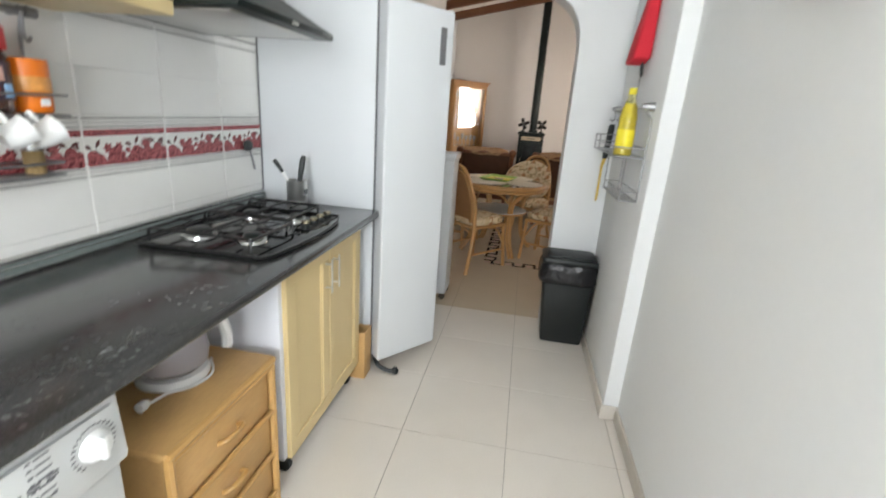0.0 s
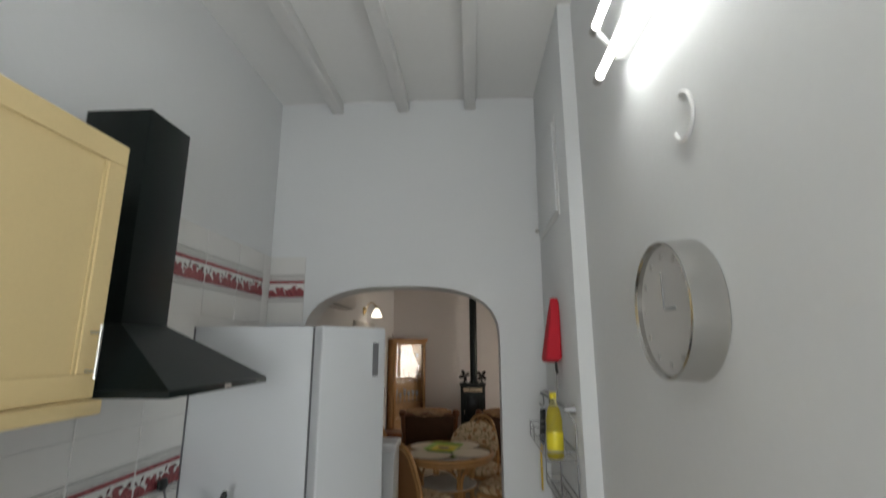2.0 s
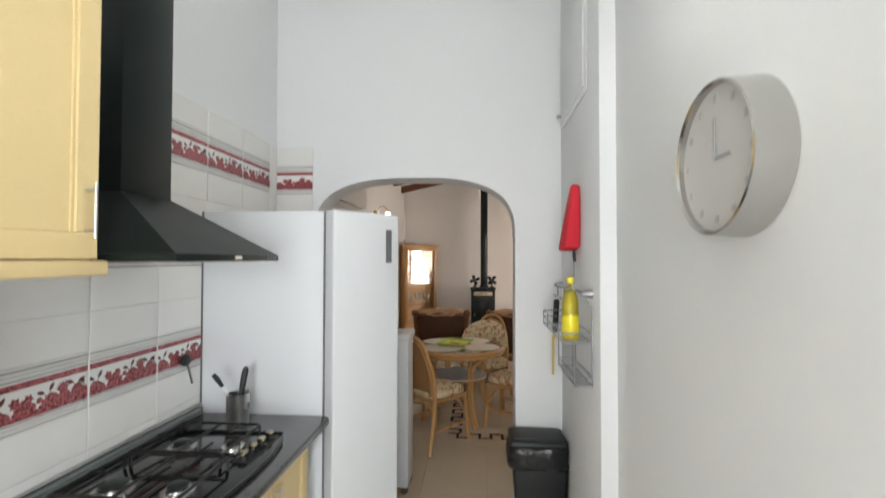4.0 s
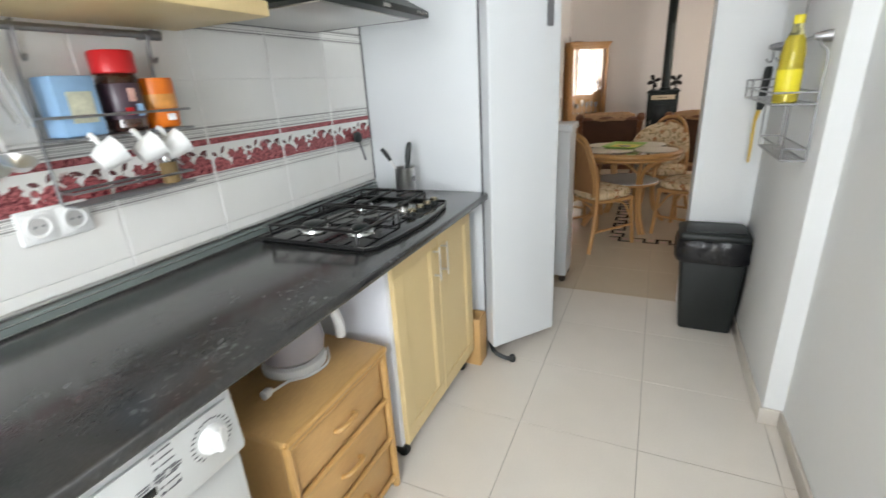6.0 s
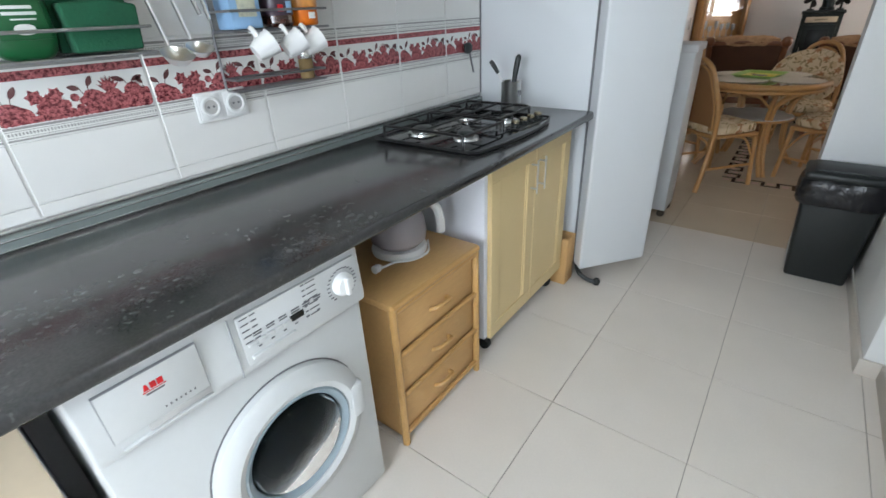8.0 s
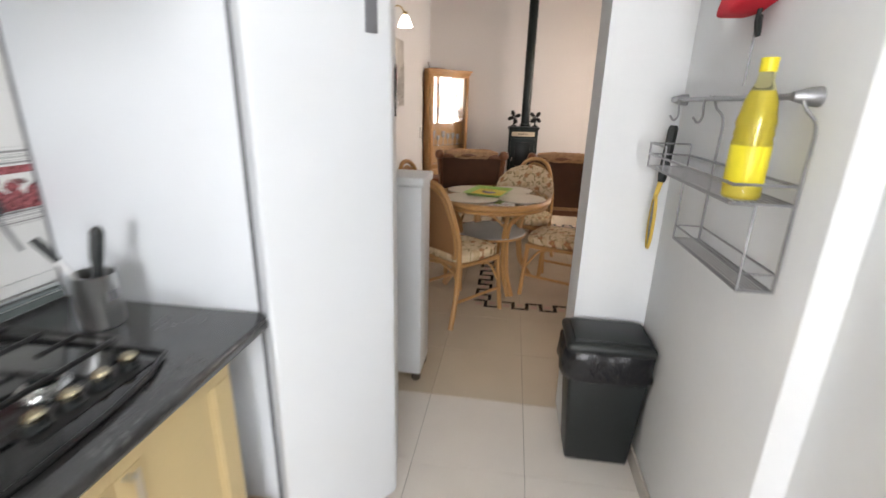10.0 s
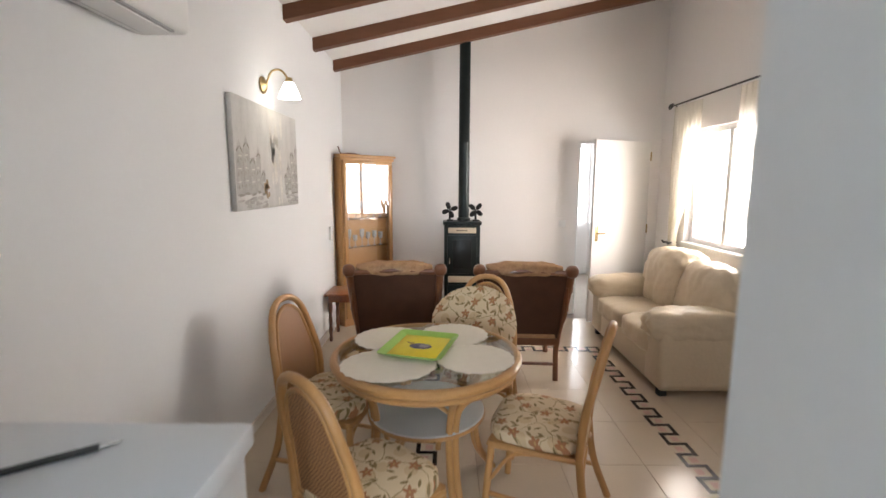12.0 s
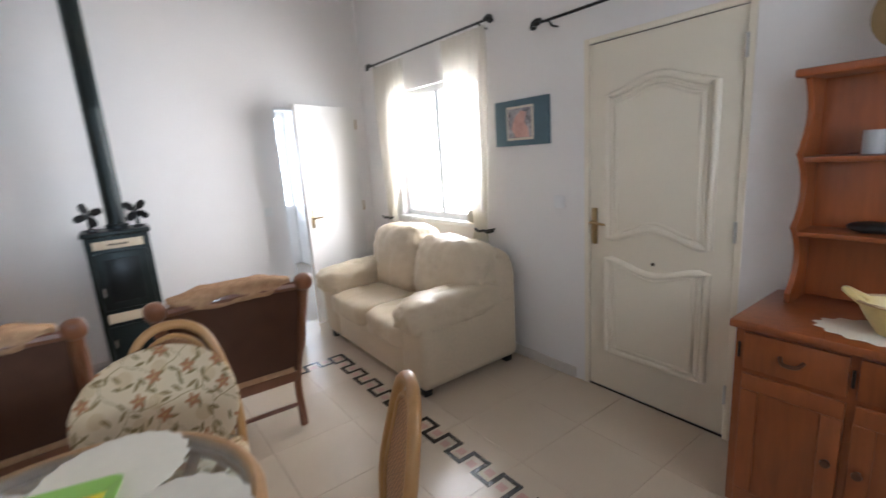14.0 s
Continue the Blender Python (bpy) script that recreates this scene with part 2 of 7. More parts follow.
def speckled():
    """Dark polished stone worktop with pale blue-grey flakes."""
    m = shader("granite", (0.050, 0.049, 0.049), 0.18, vary=0.42, scale=9, grain=170, bump=0.012, spread=0.04, spec=0.55, coat=0.10)
    n, l = m.node_tree.nodes, m.node_tree.links
    b = n["Principled BSDF"]
    old = b.inputs["Base Color"].links[0].from_socket
    tc = n["Texture Coordinate"]
    v, no = n.new("ShaderNodeTexVoronoi"), n.new("ShaderNodeTexNoise")
    v.inputs["Scale"].default_value, no.inputs["Scale"].default_value = 46, 7
    v.inputs["Randomness"].default_value = 1.0
    jit, off = n.new("ShaderNodeTexNoise"), n.new("ShaderNodeVectorMath")
    jit.inputs["Scale"].default_value = 60
    l.new(tc.outputs["Object"], jit.inputs["Vector"])
    off.operation, off.inputs[1].default_value = 'MULTIPLY_ADD', (0.03, 0.03, 0.03)
    l.new(jit.outputs["Color"], off.inputs[0]), l.new(tc.outputs["Object"], off.inputs[2])
    l.new(off.outputs[0], v.inputs["Vector"]), l.new(tc.outputs["Object"], no.inputs["Vector"])
    r1, r2 = n.new("ShaderNodeMapRange"), n.new("ShaderNodeMapRange")
    for r, a, c in ((r1, 0.34, 0.10), (r2, 0.46, 0.74)):
        r.inputs[1].default_value, r.inputs[2].default_value = a, c
    l.new(v.outputs["Distance"], r1.inputs[0]), l.new(no.outputs[0], r2.inputs[0])
    mu, mix = n.new("ShaderNodeMath"), n.new("ShaderNodeMix")
    mu.operation, mix.data_type = 'MULTIPLY', 'RGBA'
    l.new(r1.outputs[0], mu.inputs[0]), l.new(r2.outputs[0], mu.inputs[1])
    l.new(mu.outputs[0], mix.inputs[0]), l.new(old, mix.inputs[6])
    mix.inputs[7].default_value = (0.19, 0.20, 0.20, 1)
    l.new(mix.outputs[2], b.inputs["Base Color"])
    return m


granite = speckled()


def floral(name, upright):
    """Cream cotton printed with brown vines, olive leaves and rust five-petalled flowers, laid flat or upright."""
    m = shader(name, (0.70, 0.57, 0.38), 0.9, vary=0.06, scale=12, grain=350, bump=0.3, spec=0.15)
    n, l = m.node_tree.nodes, m.node_tree.links
    b = n["Principled BSDF"]
    col = b.inputs["Base Color"].links[0].from_socket
    base = n.new("ShaderNodeMapping")
    base.inputs["Rotation"].default_value = (radians(68) if upright else 0.42, 0.36, 0)
    l.new(n["Texture Coordinate"].outputs["Object"], base.inputs["Vector"])
    drop = n.new("ShaderNodeVectorMath")
    drop.operation, drop.inputs[1].default_value = 'MULTIPLY', (1, 1, 0)
    l.new(base.outputs[0], drop.inputs[0])
    warp, bend = n.new("ShaderNodeTexNoise"), n.new("ShaderNodeVectorMath")
    warp.inputs["Scale"].default_value = 14
    l.new(drop.outputs[0], warp.inputs["Vector"])
    bend.operation, bend.inputs[1].default_value = 'MULTIPLY_ADD', (0.045, 0.045, 0)
    l.new(warp.outputs["Color"], bend.inputs[0]), l.new(drop.outputs[0], bend.inputs[2])

    def math_(op, a, c=None, d=None):
        q = n.new("ShaderNodeMath")
        q.operation = op
        for i, v in enumerate((a, c, d)):
            if v is None:
                continue
            if isinstance(v, (int, float)):
                q.inputs[i].default_value = v
            else:
                l.new(v, q.inputs[i])
        return q.outputs[0]

    def lay_over(mask, color):
        nonlocal col
        mix = n.new("ShaderNodeMix")
        mix.data_type = 'RGBA'
        l.new(mask, mix.inputs[0]), l.new(col, mix.inputs[6])
        mix.inputs[7].default_value = (*color, 1)
        col = mix.outputs[2]

    def sprig(scale, shift):
        """The place within a cell of the print, turned at random: (x, y) from the cell's own point."""
        at, v, sub, rot = (n.new("ShaderNode" + k) for k in ("Mapping", "TexVoronoi", "VectorMath", "VectorRotate"))
        at.inputs["Location"].default_value = (shift, shift * 0.7, 0)
        l.new(drop.outputs[0], at.inputs["Vector"])
        v.voronoi_dimensions = '2D'
        v.inputs["Scale"].default_value, v.inputs["Randomness"].default_value = scale, 0.75
        l.new(at.outputs[0], v.inputs["Vector"])
        sub.operation = 'SUBTRACT'
        l.new(at.outputs[0], sub.inputs[0]), l.new(v.outputs["Position"], sub.inputs[1])
        sep = n.new("ShaderNodeSeparateColor")
        l.new(v.outputs["Color"], sep.inputs[0])
        rot.rotation_type = 'Z_AXIS'
        l.new(sub.outputs[0], rot.inputs["Vector"]), l.new(math_('MULTIPLY', sep.outputs[0], 6.28), rot.inputs["Angle"])
        xyz = n.new("ShaderNodeSeparateXYZ")
        l.new(rot.outputs[0], xyz.inputs[0])
        return xyz.outputs[0], xyz.outputs[1], sep.outputs[1]
    edge = n.new("ShaderNodeTexVoronoi")
    edge.voronoi_dimensions, edge.feature = '2D', 'DISTANCE_TO_EDGE'
    edge.inputs["Scale"].default_value = 8
    l.new(bend.outputs[0], edge.inputs["Vector"])
    lay_over(math_('LESS_THAN', edge.outputs["Distance"], 0.012), (0.33, 0.24, 0.12))
    x, y, _ = sprig(9, 2.3)
    lay_over(math_('MULTIPLY', math_('LESS_THAN', math_('ADD', math_('POWER', x, 2), math_('POWER', y, 2)), 0.0007), 0.45), (0.52, 0.36, 0.18))
    for scale, shift, long, wide, tone in ((21, 0.0, 0.0170, 0.0062, (0.25, 0.185, 0.085)), (16, 5.1, 0.0205, 0.0070, (0.30, 0.215, 0.105))):
        x, y, pick = sprig(scale, shift)
        pointed = math_('ADD', math_('ABSOLUTE', math_('DIVIDE', x, long)), math_('POWER', math_('DIVIDE', y, wide), 2))
        lay_over(math_('MULTIPLY', math_('LESS_THAN', pointed, 1.0), math_('GREATER_THAN', pick, 0.38)), tone)
    x, y, pick = sprig(9.0, 9.4)
    petals = math_('MULTIPLY_ADD', math_('COSINE', math_('MULTIPLY', math_('ARCTAN2', y, x), 5)), 0.0068, 0.0195)
    away = math_('SQRT', math_('ADD', math_('POWER', x, 2), math_('POWER', y, 2)))
    lay_over(math_('MULTIPLY', math_('LESS_THAN', away, petals), math_('GREATER_THAN', pick, 0.15)), (0.40, 0.195, 0.095))
    lay_over(math_('LESS_THAN', away, 0.0045), (0.52, 0.33, 0.14))
    l.new(col, b.inputs["Base Color"])
    return m


floral_cloth, floral_upright = floral("floral", False), floral("floral_upright", True)


def woven():
    """Open cane weave, seen as a fine brown chequer with relief."""
    m = shader("cane", (0.48, 0.25, 0.10), 0.5, vary=0.15, scale=10, grain=200, bump=0)
    n, l = m.node_tree.nodes, m.node_tree.links
    b = n["Principled BSDF"]
    col = b.inputs["Base Color"].links[0].from_socket
    ch, mix, bp = n.new("ShaderNodeTexChecker"), n.new("ShaderNodeMix"), n.new("ShaderNodeBump")
    ch.inputs["Scale"].default_value = 120
    l.new(n["Texture Coordinate"].outputs["Object"], ch.inputs["Vector"])
    mix.data_type = 'RGBA'
    l.new(ch.outputs["Fac"], mix.inputs[0]), l.new(col, mix.inputs[6])
    mix.inputs[7].default_value = (0.22, 0.10, 0.04, 1)
    l.new(mix.outputs[2], b.inputs["Base Color"])
    bp.inputs["Strength"].default_value = 0.4
    l.new(ch.outputs["Fac"], bp.inputs["Height"]), l.new(bp.outputs[0], b.inputs["Normal"])
    return m


cane = woven()


def canvas_paint():
    """Grey-silver oil painting of a misty street: vertical streaks with pale centre and ochre touches."""
    m = shader("canvas_paint", (0.62, 0.61, 0.58), 0.6, vary=0.15, scale=5, grain=50, bump=0.5, stretch=(1, 2.6, 0.7), dark=(0.34, 0.335, 0.32))
    return m


painting_mat = canvas_paint()


def sheer():
    m = bpy.data.materials.new("sheer")
    m.use_nodes = True
    n, l = m.node_tree.nodes, m.node_tree.links
    n.remove(n["Principled BSDF"])
    tr, tl, df, a, c, no = (n.new("ShaderNode" + k) for k in ("BsdfTransparent", "BsdfTranslucent", "BsdfDiffuse", "MixShader", "MixShader", "TexNoise"))
    for s in (tl, df):
        s.inputs["Color"].default_value = (0.86, 0.82, 0.72, 1)
    no.inputs["Scale"].default_value = 300
    l.new(tl.outputs[0], a.inputs[1]), l.new(df.outputs[0], a.inputs[2])
    r = n.new("ShaderNodeMapRange")
    r.inputs[3].default_value, r.inputs[4].default_value = 0.45, 0.85
    l.new(no.outputs[0], r.inputs[0]), l.new(r.outputs[0], c.inputs[0])
    l.new(tr.outputs[0], c.inputs[1]), l.new(a.outputs[0], c.inputs[2])
    l.new(c.outputs[0], n["Material Output"].inputs["Surface"])
    return m


sheer_mat = sheer()

# ---- mesh helpers ----
ROOT = {}


def thing(name, at=(0, 0, 0), label="", category="", group="", kind="", turn=0):
    ob = new(name)
    ob.empty_display_size = 0.1
    m = pose(*at, 0, 0, turn)
    ob.matrix_basis = m
    ROOT[ob] = m
    return tagged(ob, label, category, group, kind)


def finish(ob, me, bm, material, smooth):
    bmesh.ops.recalc_face_normals(bm, faces=bm.faces)
    bm.to_mesh(me)
    bm.free()
    me.materials.append(material)
    if smooth:
        for p in me.polygons:
            p.use_smooth = True
        me.set_sharp_from_angle(angle=radians(smooth))


def part(name, bm, material, parent=None, label="", smooth=35, local=False):
    """One mesh object under a thing or a part. The bmesh is in world metres, or in the thing's own with local."""
    root = parent
    while root is not None and root not in ROOT and root.parent:
        root = root.parent
    if parent is not None and not local and root in ROOT:
        bmesh.ops.transform(bm, matrix=ROOT[root].inverted(), verts=bm.verts)
    me = bpy.data.meshes.new(name)
    ob = new(name, me)
    finish(ob, me, bm, material, smooth)
    if parent is not None:
        ob.parent = parent
    return tagged(ob, label)


def solid(name, bm, material, label, category, group="", kind="", smooth=35):
    """A thing that is one mesh."""
    return tagged(part(name, bm, material, None, "", smooth), label, category, group, kind)


def box(x0, x1, y0, y1, z0, z1, bevel=0.0, bm=None, seg=2):
    bm2 = bmesh.new()
    bmesh.ops.create_cube(bm2, size=1, matrix=Matrix.Translation(((x0 + x1) / 2, (y0 + y1) / 2, (z0 + z1) / 2)) @ Matrix.Diagonal((abs(x1 - x0), abs(y1 - y0), abs(z1 - z0), 1)))
    if bevel:
        bmesh.ops.bevel(bm2, geom=list(bm2.edges), offset=bevel, segments=seg, profile=0.5, affect='EDGES')
    return merge(bm, bm2)


def merge(bm, other):
    if bm is None:
        return other
    me = bpy.data.meshes.new("tmp")
    other.to_mesh(me)
    other.free()
    bm.from_mesh(me)
    bpy.data.meshes.remove(me)
    return bm


def prism(pts, z0, z1, bevel=0.0, bm=None, seg=3):
    """An upright prism on a plan outline."""
    b = bmesh.new()
    lo, hi = [b.verts.new((x, y, z0)) for x, y in pts], [b.verts.new((x, y, z1)) for x, y in pts]
    b.faces.new(lo[::-1]), b.faces.new(hi)
    k = len(pts)
    for i in range(k):
        b.faces.new((lo[i], lo[(i + 1) % k], hi[(i + 1) % k], hi[i]))
    if bevel:
        bmesh.ops.recalc_face_normals(b, faces=b.faces)
        bmesh.ops.bevel(b, geom=list(b.edges), offset=bevel, segments=seg, profile=0.5, affect='EDGES')
    return merge(bm, b)


def slab(outline, axis, a, c, bm=None, bevel=0.0):
    """A plate: an outline of (u, v) swept from a to c along axis: 'x' takes (y, z), 'y' takes (x, z)."""
    b = prism(outline, a, c, bevel)
    m = Matrix(((0, 0, 1, 0), (1, 0, 0, 0), (0, 1, 0, 0), (0, 0, 0, 1))) if axis == 'x' else Matrix(((1, 0, 0, 0), (0, 0, 1, 0), (0, 1, 0, 0), (0, 0, 0, 1)))
    bmesh.ops.transform(b, matrix=m, verts=b.verts)
    return merge(bm, b)


def tube(pts, r, bm=None, seg=8, closed=False):
    """A round rod along points; r is one radius or one for each point."""
    b = bmesh.new()
    p = [Vector(q) for q in pts]
    k = len(p)
    radii = [r] * k if isinstance(r, (int, float)) else r
    rings, side = [], None
    for i in range(k):
        d = (p[(i + 1) % k] - p[i - 1]) if closed else (p[min(i + 1, k - 1)] - p[max(i - 1, 0)])
        d.normalize()
        if side is None:
            side = d.orthogonal().normalized()
        side = (side - d * side.dot(d)).normalized()
        up = d.cross(side)
        rings.append([b.verts.new(p[i] + radii[i] * (math.cos(a) * side + math.sin(a) * up)) for a in (2 * math.pi * j / seg for j in range(seg))])
    for i in range(k if closed else k - 1):
        n1, n2 = rings[i], rings[(i + 1) % k]
        for j in range(seg):
            b.faces.new((n1[j], n1[(j + 1) % seg], n2[(j + 1) % seg], n2[j]))
    if not closed:
        b.faces.new(rings[0][::-1]), b.faces.new(rings[-1])
    return merge(bm, b)


def curve(pts, n=8):
    """A smooth line through points."""
    p = [Vector(q) for q in pts]
    p = [2 * p[0] - p[1]] + p + [2 * p[-1] - p[-2]]
    out = []
    for i in range(1, len(p) - 2):
        for s in range(n):
            t = s / n
            out.append(0.5 * (2 * p[i] + (p[i + 1] - p[i - 1]) * t + (2 * p[i - 1] - 5 * p[i] + 4 * p[i + 1] - p[i + 2]) * t * t + (3 * p[i] - p[i - 1] - 3 * p[i + 1] + p[i + 2]) * t ** 3))
    return out + [p[-2]]


def lathe(profile, at=(0, 0, 0), seg=24, bm=None, turn=None):
    """A turned shape from (radius, height) pairs."""
    b = bmesh.new()
    rings = []
    for r, z in profile:
        rings.append([b.verts.new((r * math.cos(a), r * math.sin(a), z)) for a in (2 * math.pi * j / seg for j in range(seg))])
    for n1, n2 in zip(rings, rings[1:]):
        for j in range(seg):
            b.faces.new((n1[j], n1[(j + 1) % seg], n2[(j + 1) % seg], n2[j]))
    b.faces.new(rings[0][::-1]), b.faces.new(rings[-1])
    m = Matrix.Translation(at) @ (turn or Matrix())
    bmesh.ops.transform(b, matrix=m, verts=b.verts)
    return merge(bm, b)


def cushion(cx, cy, cz, w, d, h, power=3.0, bm=None, n=14, wobble=0.0, turn=None):
    """A stuffed pad: a rounded block with bulging faces and a little unevenness."""
    b = bmesh.new()
    bmesh.ops.create_uvsphere(b, u_segments=2 * n, v_segments=n, radius=1)
    for v in b.verts:
        c = v.co
        k = (abs(c.x) ** power + abs(c.y) ** power + abs(c.z) ** power) ** (-1 / power)
        v.co = c * k
        if wobble:
            q = Vector((v.co.x * w * 5 + cx, v.co.y * d * 5 + cy, v.co.z * h * 5 + cz))
            v.co *= 1 + wobble * noise.noise(q * 1.7) + 0.4 * wobble * noise.noise(q * 5)
        v.co = Vector((v.co.x * w / 2, v.co.y * d / 2, v.co.z * h / 2))
    bmesh.ops.transform(b, matrix=Matrix.Translation((cx, cy, cz)) @ (turn or Matrix()), verts=b.verts)
    return merge(bm, b)


RX90 = Matrix.Rotation(radians(90), 4, 'X')
RY90 = Matrix.Rotation(radians(90), 4, 'Y')


def structure(name, bm, material, label, smooth=35):
    return tagged(part(name, bm, material, None, "", smooth), label, name.split("_")[0], "", "structure")

# ---- structure ----
KX, KX2, JOG = 1.905, 1.835, 2.90      # kitchen right wall, its thicker far stretch, and where that begins
AY0, AY1 = 3.80, 4.025                 # wall with the arch
LX, BY = 3.685, 8.85                  # living room: right wall, back wall
KB, KH = -0.95, 3.50                  # kitchen back wall and ceiling
AC, AW, AS, AT = 0.903, 0.648, 1.76, 2.145  # arch: centre, half width, springing, top

base_floor = structure("floor", box(-0.2, 4.4, KB - 0.2, 12.0, -0.12, -0.006), grout, "floor of large cream polished tiles with thin dark joints")

structure("wall_west", box(-0.2, 0.0, KB - 0.2, 12.0, 0, 4.2), wall_white, "long white painted plaster wall behind worktop and table")
structure("wall_clock", box(KX, 2.10, KB, JOG, 0, 3.7), wall_white, "white painted kitchen wall with the clock")
structure("wall_bin", box(KX2, 2.10, JOG, AY0, 0, 3.7, 0.006), wall_white, "white painted thicker stretch of kitchen wall")


def pierced(axis, at, thick, u0, u1, z1, hole):
    """A wall in the plane axis = at with one opening (u from, u to, z from, z to)."""
    a, b, c, d = hole
    bm = None
    for r in ((u0, a, 0, z1), (b, u1, 0, z1), (a, b, d, z1), (a, b, 0, c)):
        if r[1] - r[0] > 0.001 and r[3] - r[2] > 0.001:
            bm = box(at, at + thick, r[0], r[1], r[2], r[3], 0, bm) if axis == 'x' else box(r[0], r[1], at, at + thick, r[2], r[3], 0, bm)
    return bm


def arch_wall():
    n = 28
    pts = []
    for i in range(n + 1):
        a = math.pi * i / n
        e = 2 / 2.85
        pts.append((AC + AW * (1 if math.cos(a) > 0 else -1) * abs(math.cos(a)) ** e, AS + (AT - AS) * abs(math.sin(a)) ** e))
    bm = bmesh.new()
    top = 4.2

    def quad(p):
        bm.faces.new([bm.verts.new((x, AY0, z)) for x, z in p])
    x0, x1 = -0.001, 2.30
    quad([(x0, 0), (AC - AW, 0), (AC - AW, AS), (x0, AS)])
    quad([(AC + AW, 0), (x1, 0), (x1, AS), (AC + AW, AS)])
    quad([(x0, AS), (AC - AW, AS), (AC - AW, top), (x0, top)])
    quad([(AC + AW, AS), (x1, AS), (x1, top), (AC + AW, top)])
    for (xa, za), (xb, zb) in zip(pts, pts[1:]):
        quad([(xa, za), (xb, zb), (xb, top), (xa, top)])
    bmesh.ops.remove_doubles(bm, verts=bm.verts, dist=0.0005)
    bmesh.ops.recalc_face_normals(bm, faces=bm.faces)
    bmesh.ops.solidify(bm, geom=list(bm.faces), thickness=AY1 - AY0)
    ys = [v.co.y for v in bm.verts]
    if min(ys) < AY0 - 0.05:
        bmesh.ops.translate(bm, verts=bm.verts, vec=(0, AY1 - AY0, 0))
    return bm


# the opening is invented, it only lets the fill lamp in
structure("wall_living_front", pierced('y', AY0, AY1 - AY0, 2.30, LX + 0.2, 4.2, (2.32, 3.18, 1.02, 2.08)), wall_warm, "plain white wall behind with an added opening for a fill lamp")
structure("wall_arch", arch_wall(), wall_white, "white plaster wall with a flattened arch opening")


WIN = (7.06, 8.22, 0.97, 2.10)
DOOR = (5.262, 6.122, 0.0, 2.102)


def right_wall():
    bm = pierced('x', LX, 0.22, AY1, 6.6, 4.2, DOOR)
    return merge(bm, pierced('x', LX, 0.22, 6.6, BY + 0.2, 4.2, WIN))


structure("wall_east", right_wall(), wall_warm, "white painted plaster wall with window and entrance door")
structure("wall_back", pierced('y', BY, 0.15, 0, LX, 4.2, (2.74, 3.57, 0.0, 2.05)), wall_warm, "white painted plaster wall behind the stove")
structure("wall_kitchen_back", pierced('y', KB - 0.18, 0.18, 0, KX, 3.7, (0.74, 1.74, 0.75, 2.22)), wall_white, "plain white wall behind")
structure("wall_next_room_far", pierced('y', 11.4, 0.15, 0, LX + 0.2, 4.2, (2.2, 3.64, 0.9, 2.2)), wall_warm, "plain wall of the next room")
structure("wall_next_room_east", pierced('x', LX, 0.2, BY + 0.2, 11.4, 4.2, (10.2, 11.36, 0.9, 2.2)), wall_warm, "plain wall of the next room")

# ceilings
kc = box(0, KX, KB, AY0, KH, KH + 0.1)
for x in (0.42, 0.90, 1.38):
    kc = box(x - 0.04, x + 0.04, KB, AY0, KH - 0.09, KH, 0.008, kc)
structure("ceiling_kitchen", kc, ceiling_paint, "white painted ceiling with slim white beams")
SL = 0.215
lc = bmesh.new()
lc = slab([(0, 2.85), (LX, 2.85 + SL * LX), (LX, 2.97 + SL * LX), (0, 2.97)], 'y', AY1, 11.4, lc)
structure("ceiling_living", lc, ceiling_paint, "sloping white ceiling between wooden beams")
for y in (4.08, 4.83, 5.58, 6.32, 7.06, 7.81, 8.55):
    bm = slab([(0.0, 2.745), (LX, 2.745 + SL * LX), (LX, 2.853 + SL * LX), (0.0, 2.853)], 'y', y - 0.04, y + 0.04)
    solid("ceiling_beam", bm, beam_wood, "brown stained wooden ceiling beam, sloping", "beam", "ceiling beams", "structure")

# skirting
for nm, b in (("a", (KX - 0.012, KX, KB, JOG - 0.002, 0, 0.075)), ("b", (KX2 - 0.012, KX2, JOG - 0.010, AY0, 0, 0.075)), ("c", (KX2 - 0.012, KX, JOG - 0.012, JOG, 0, 0.0745)),
              ("d", (AC + AW, KX2 - 0.012, AY0 - 0.012, AY0, 0, 0.075)), ("e", (0, 0.012, AY1, 8.2, 0, 0.075)), ("f", (LX - 0.012, LX, 6.19, BY, 0, 0.075)), ("g", (0.0, 2.66, BY - 0.012, BY, 0, 0.075)), ("h", (LX - 0.012, LX, AY1, 5.19, 0, 0.075))):
    structure("baseboard", box(*b, 0.003), base_tile, "low beige ceramic skirting")


# ---- kitchen ----
def worktop():
    t = thing("worktop", (0, 0, 0.87), "long black speckled granite worktop along tiled wall", "worktop")
    bm = box(0.004, 0.645, KB, 3.0, 0.868, 0.90, 0.010, None, 3)
    part("slab", bm, granite, t)
    part("upstand", box(0.003, 0.030, KB, 2.99, 0.9005, 0.932, 0.004), upstand_grey, t, "grey-green upstand strip against tiles")
    part("edge_trim", box(0.003, 0.022, KB, 2.99, 0.932, 0.945, 0.002), steel, t, "aluminium trim strip")
    part("foot_bead", box(0.028, 0.034, KB, 2.99, 0.9005, 0.905, 0.0015), steel, t, "thin bright bead along the upstand")
    part("face_bead", box(0.028, 0.032, KB, 2.99, 0.922, 0.926, 0.0015), steel, t, "thin bright bead along the upstand")
    return t


worktop()


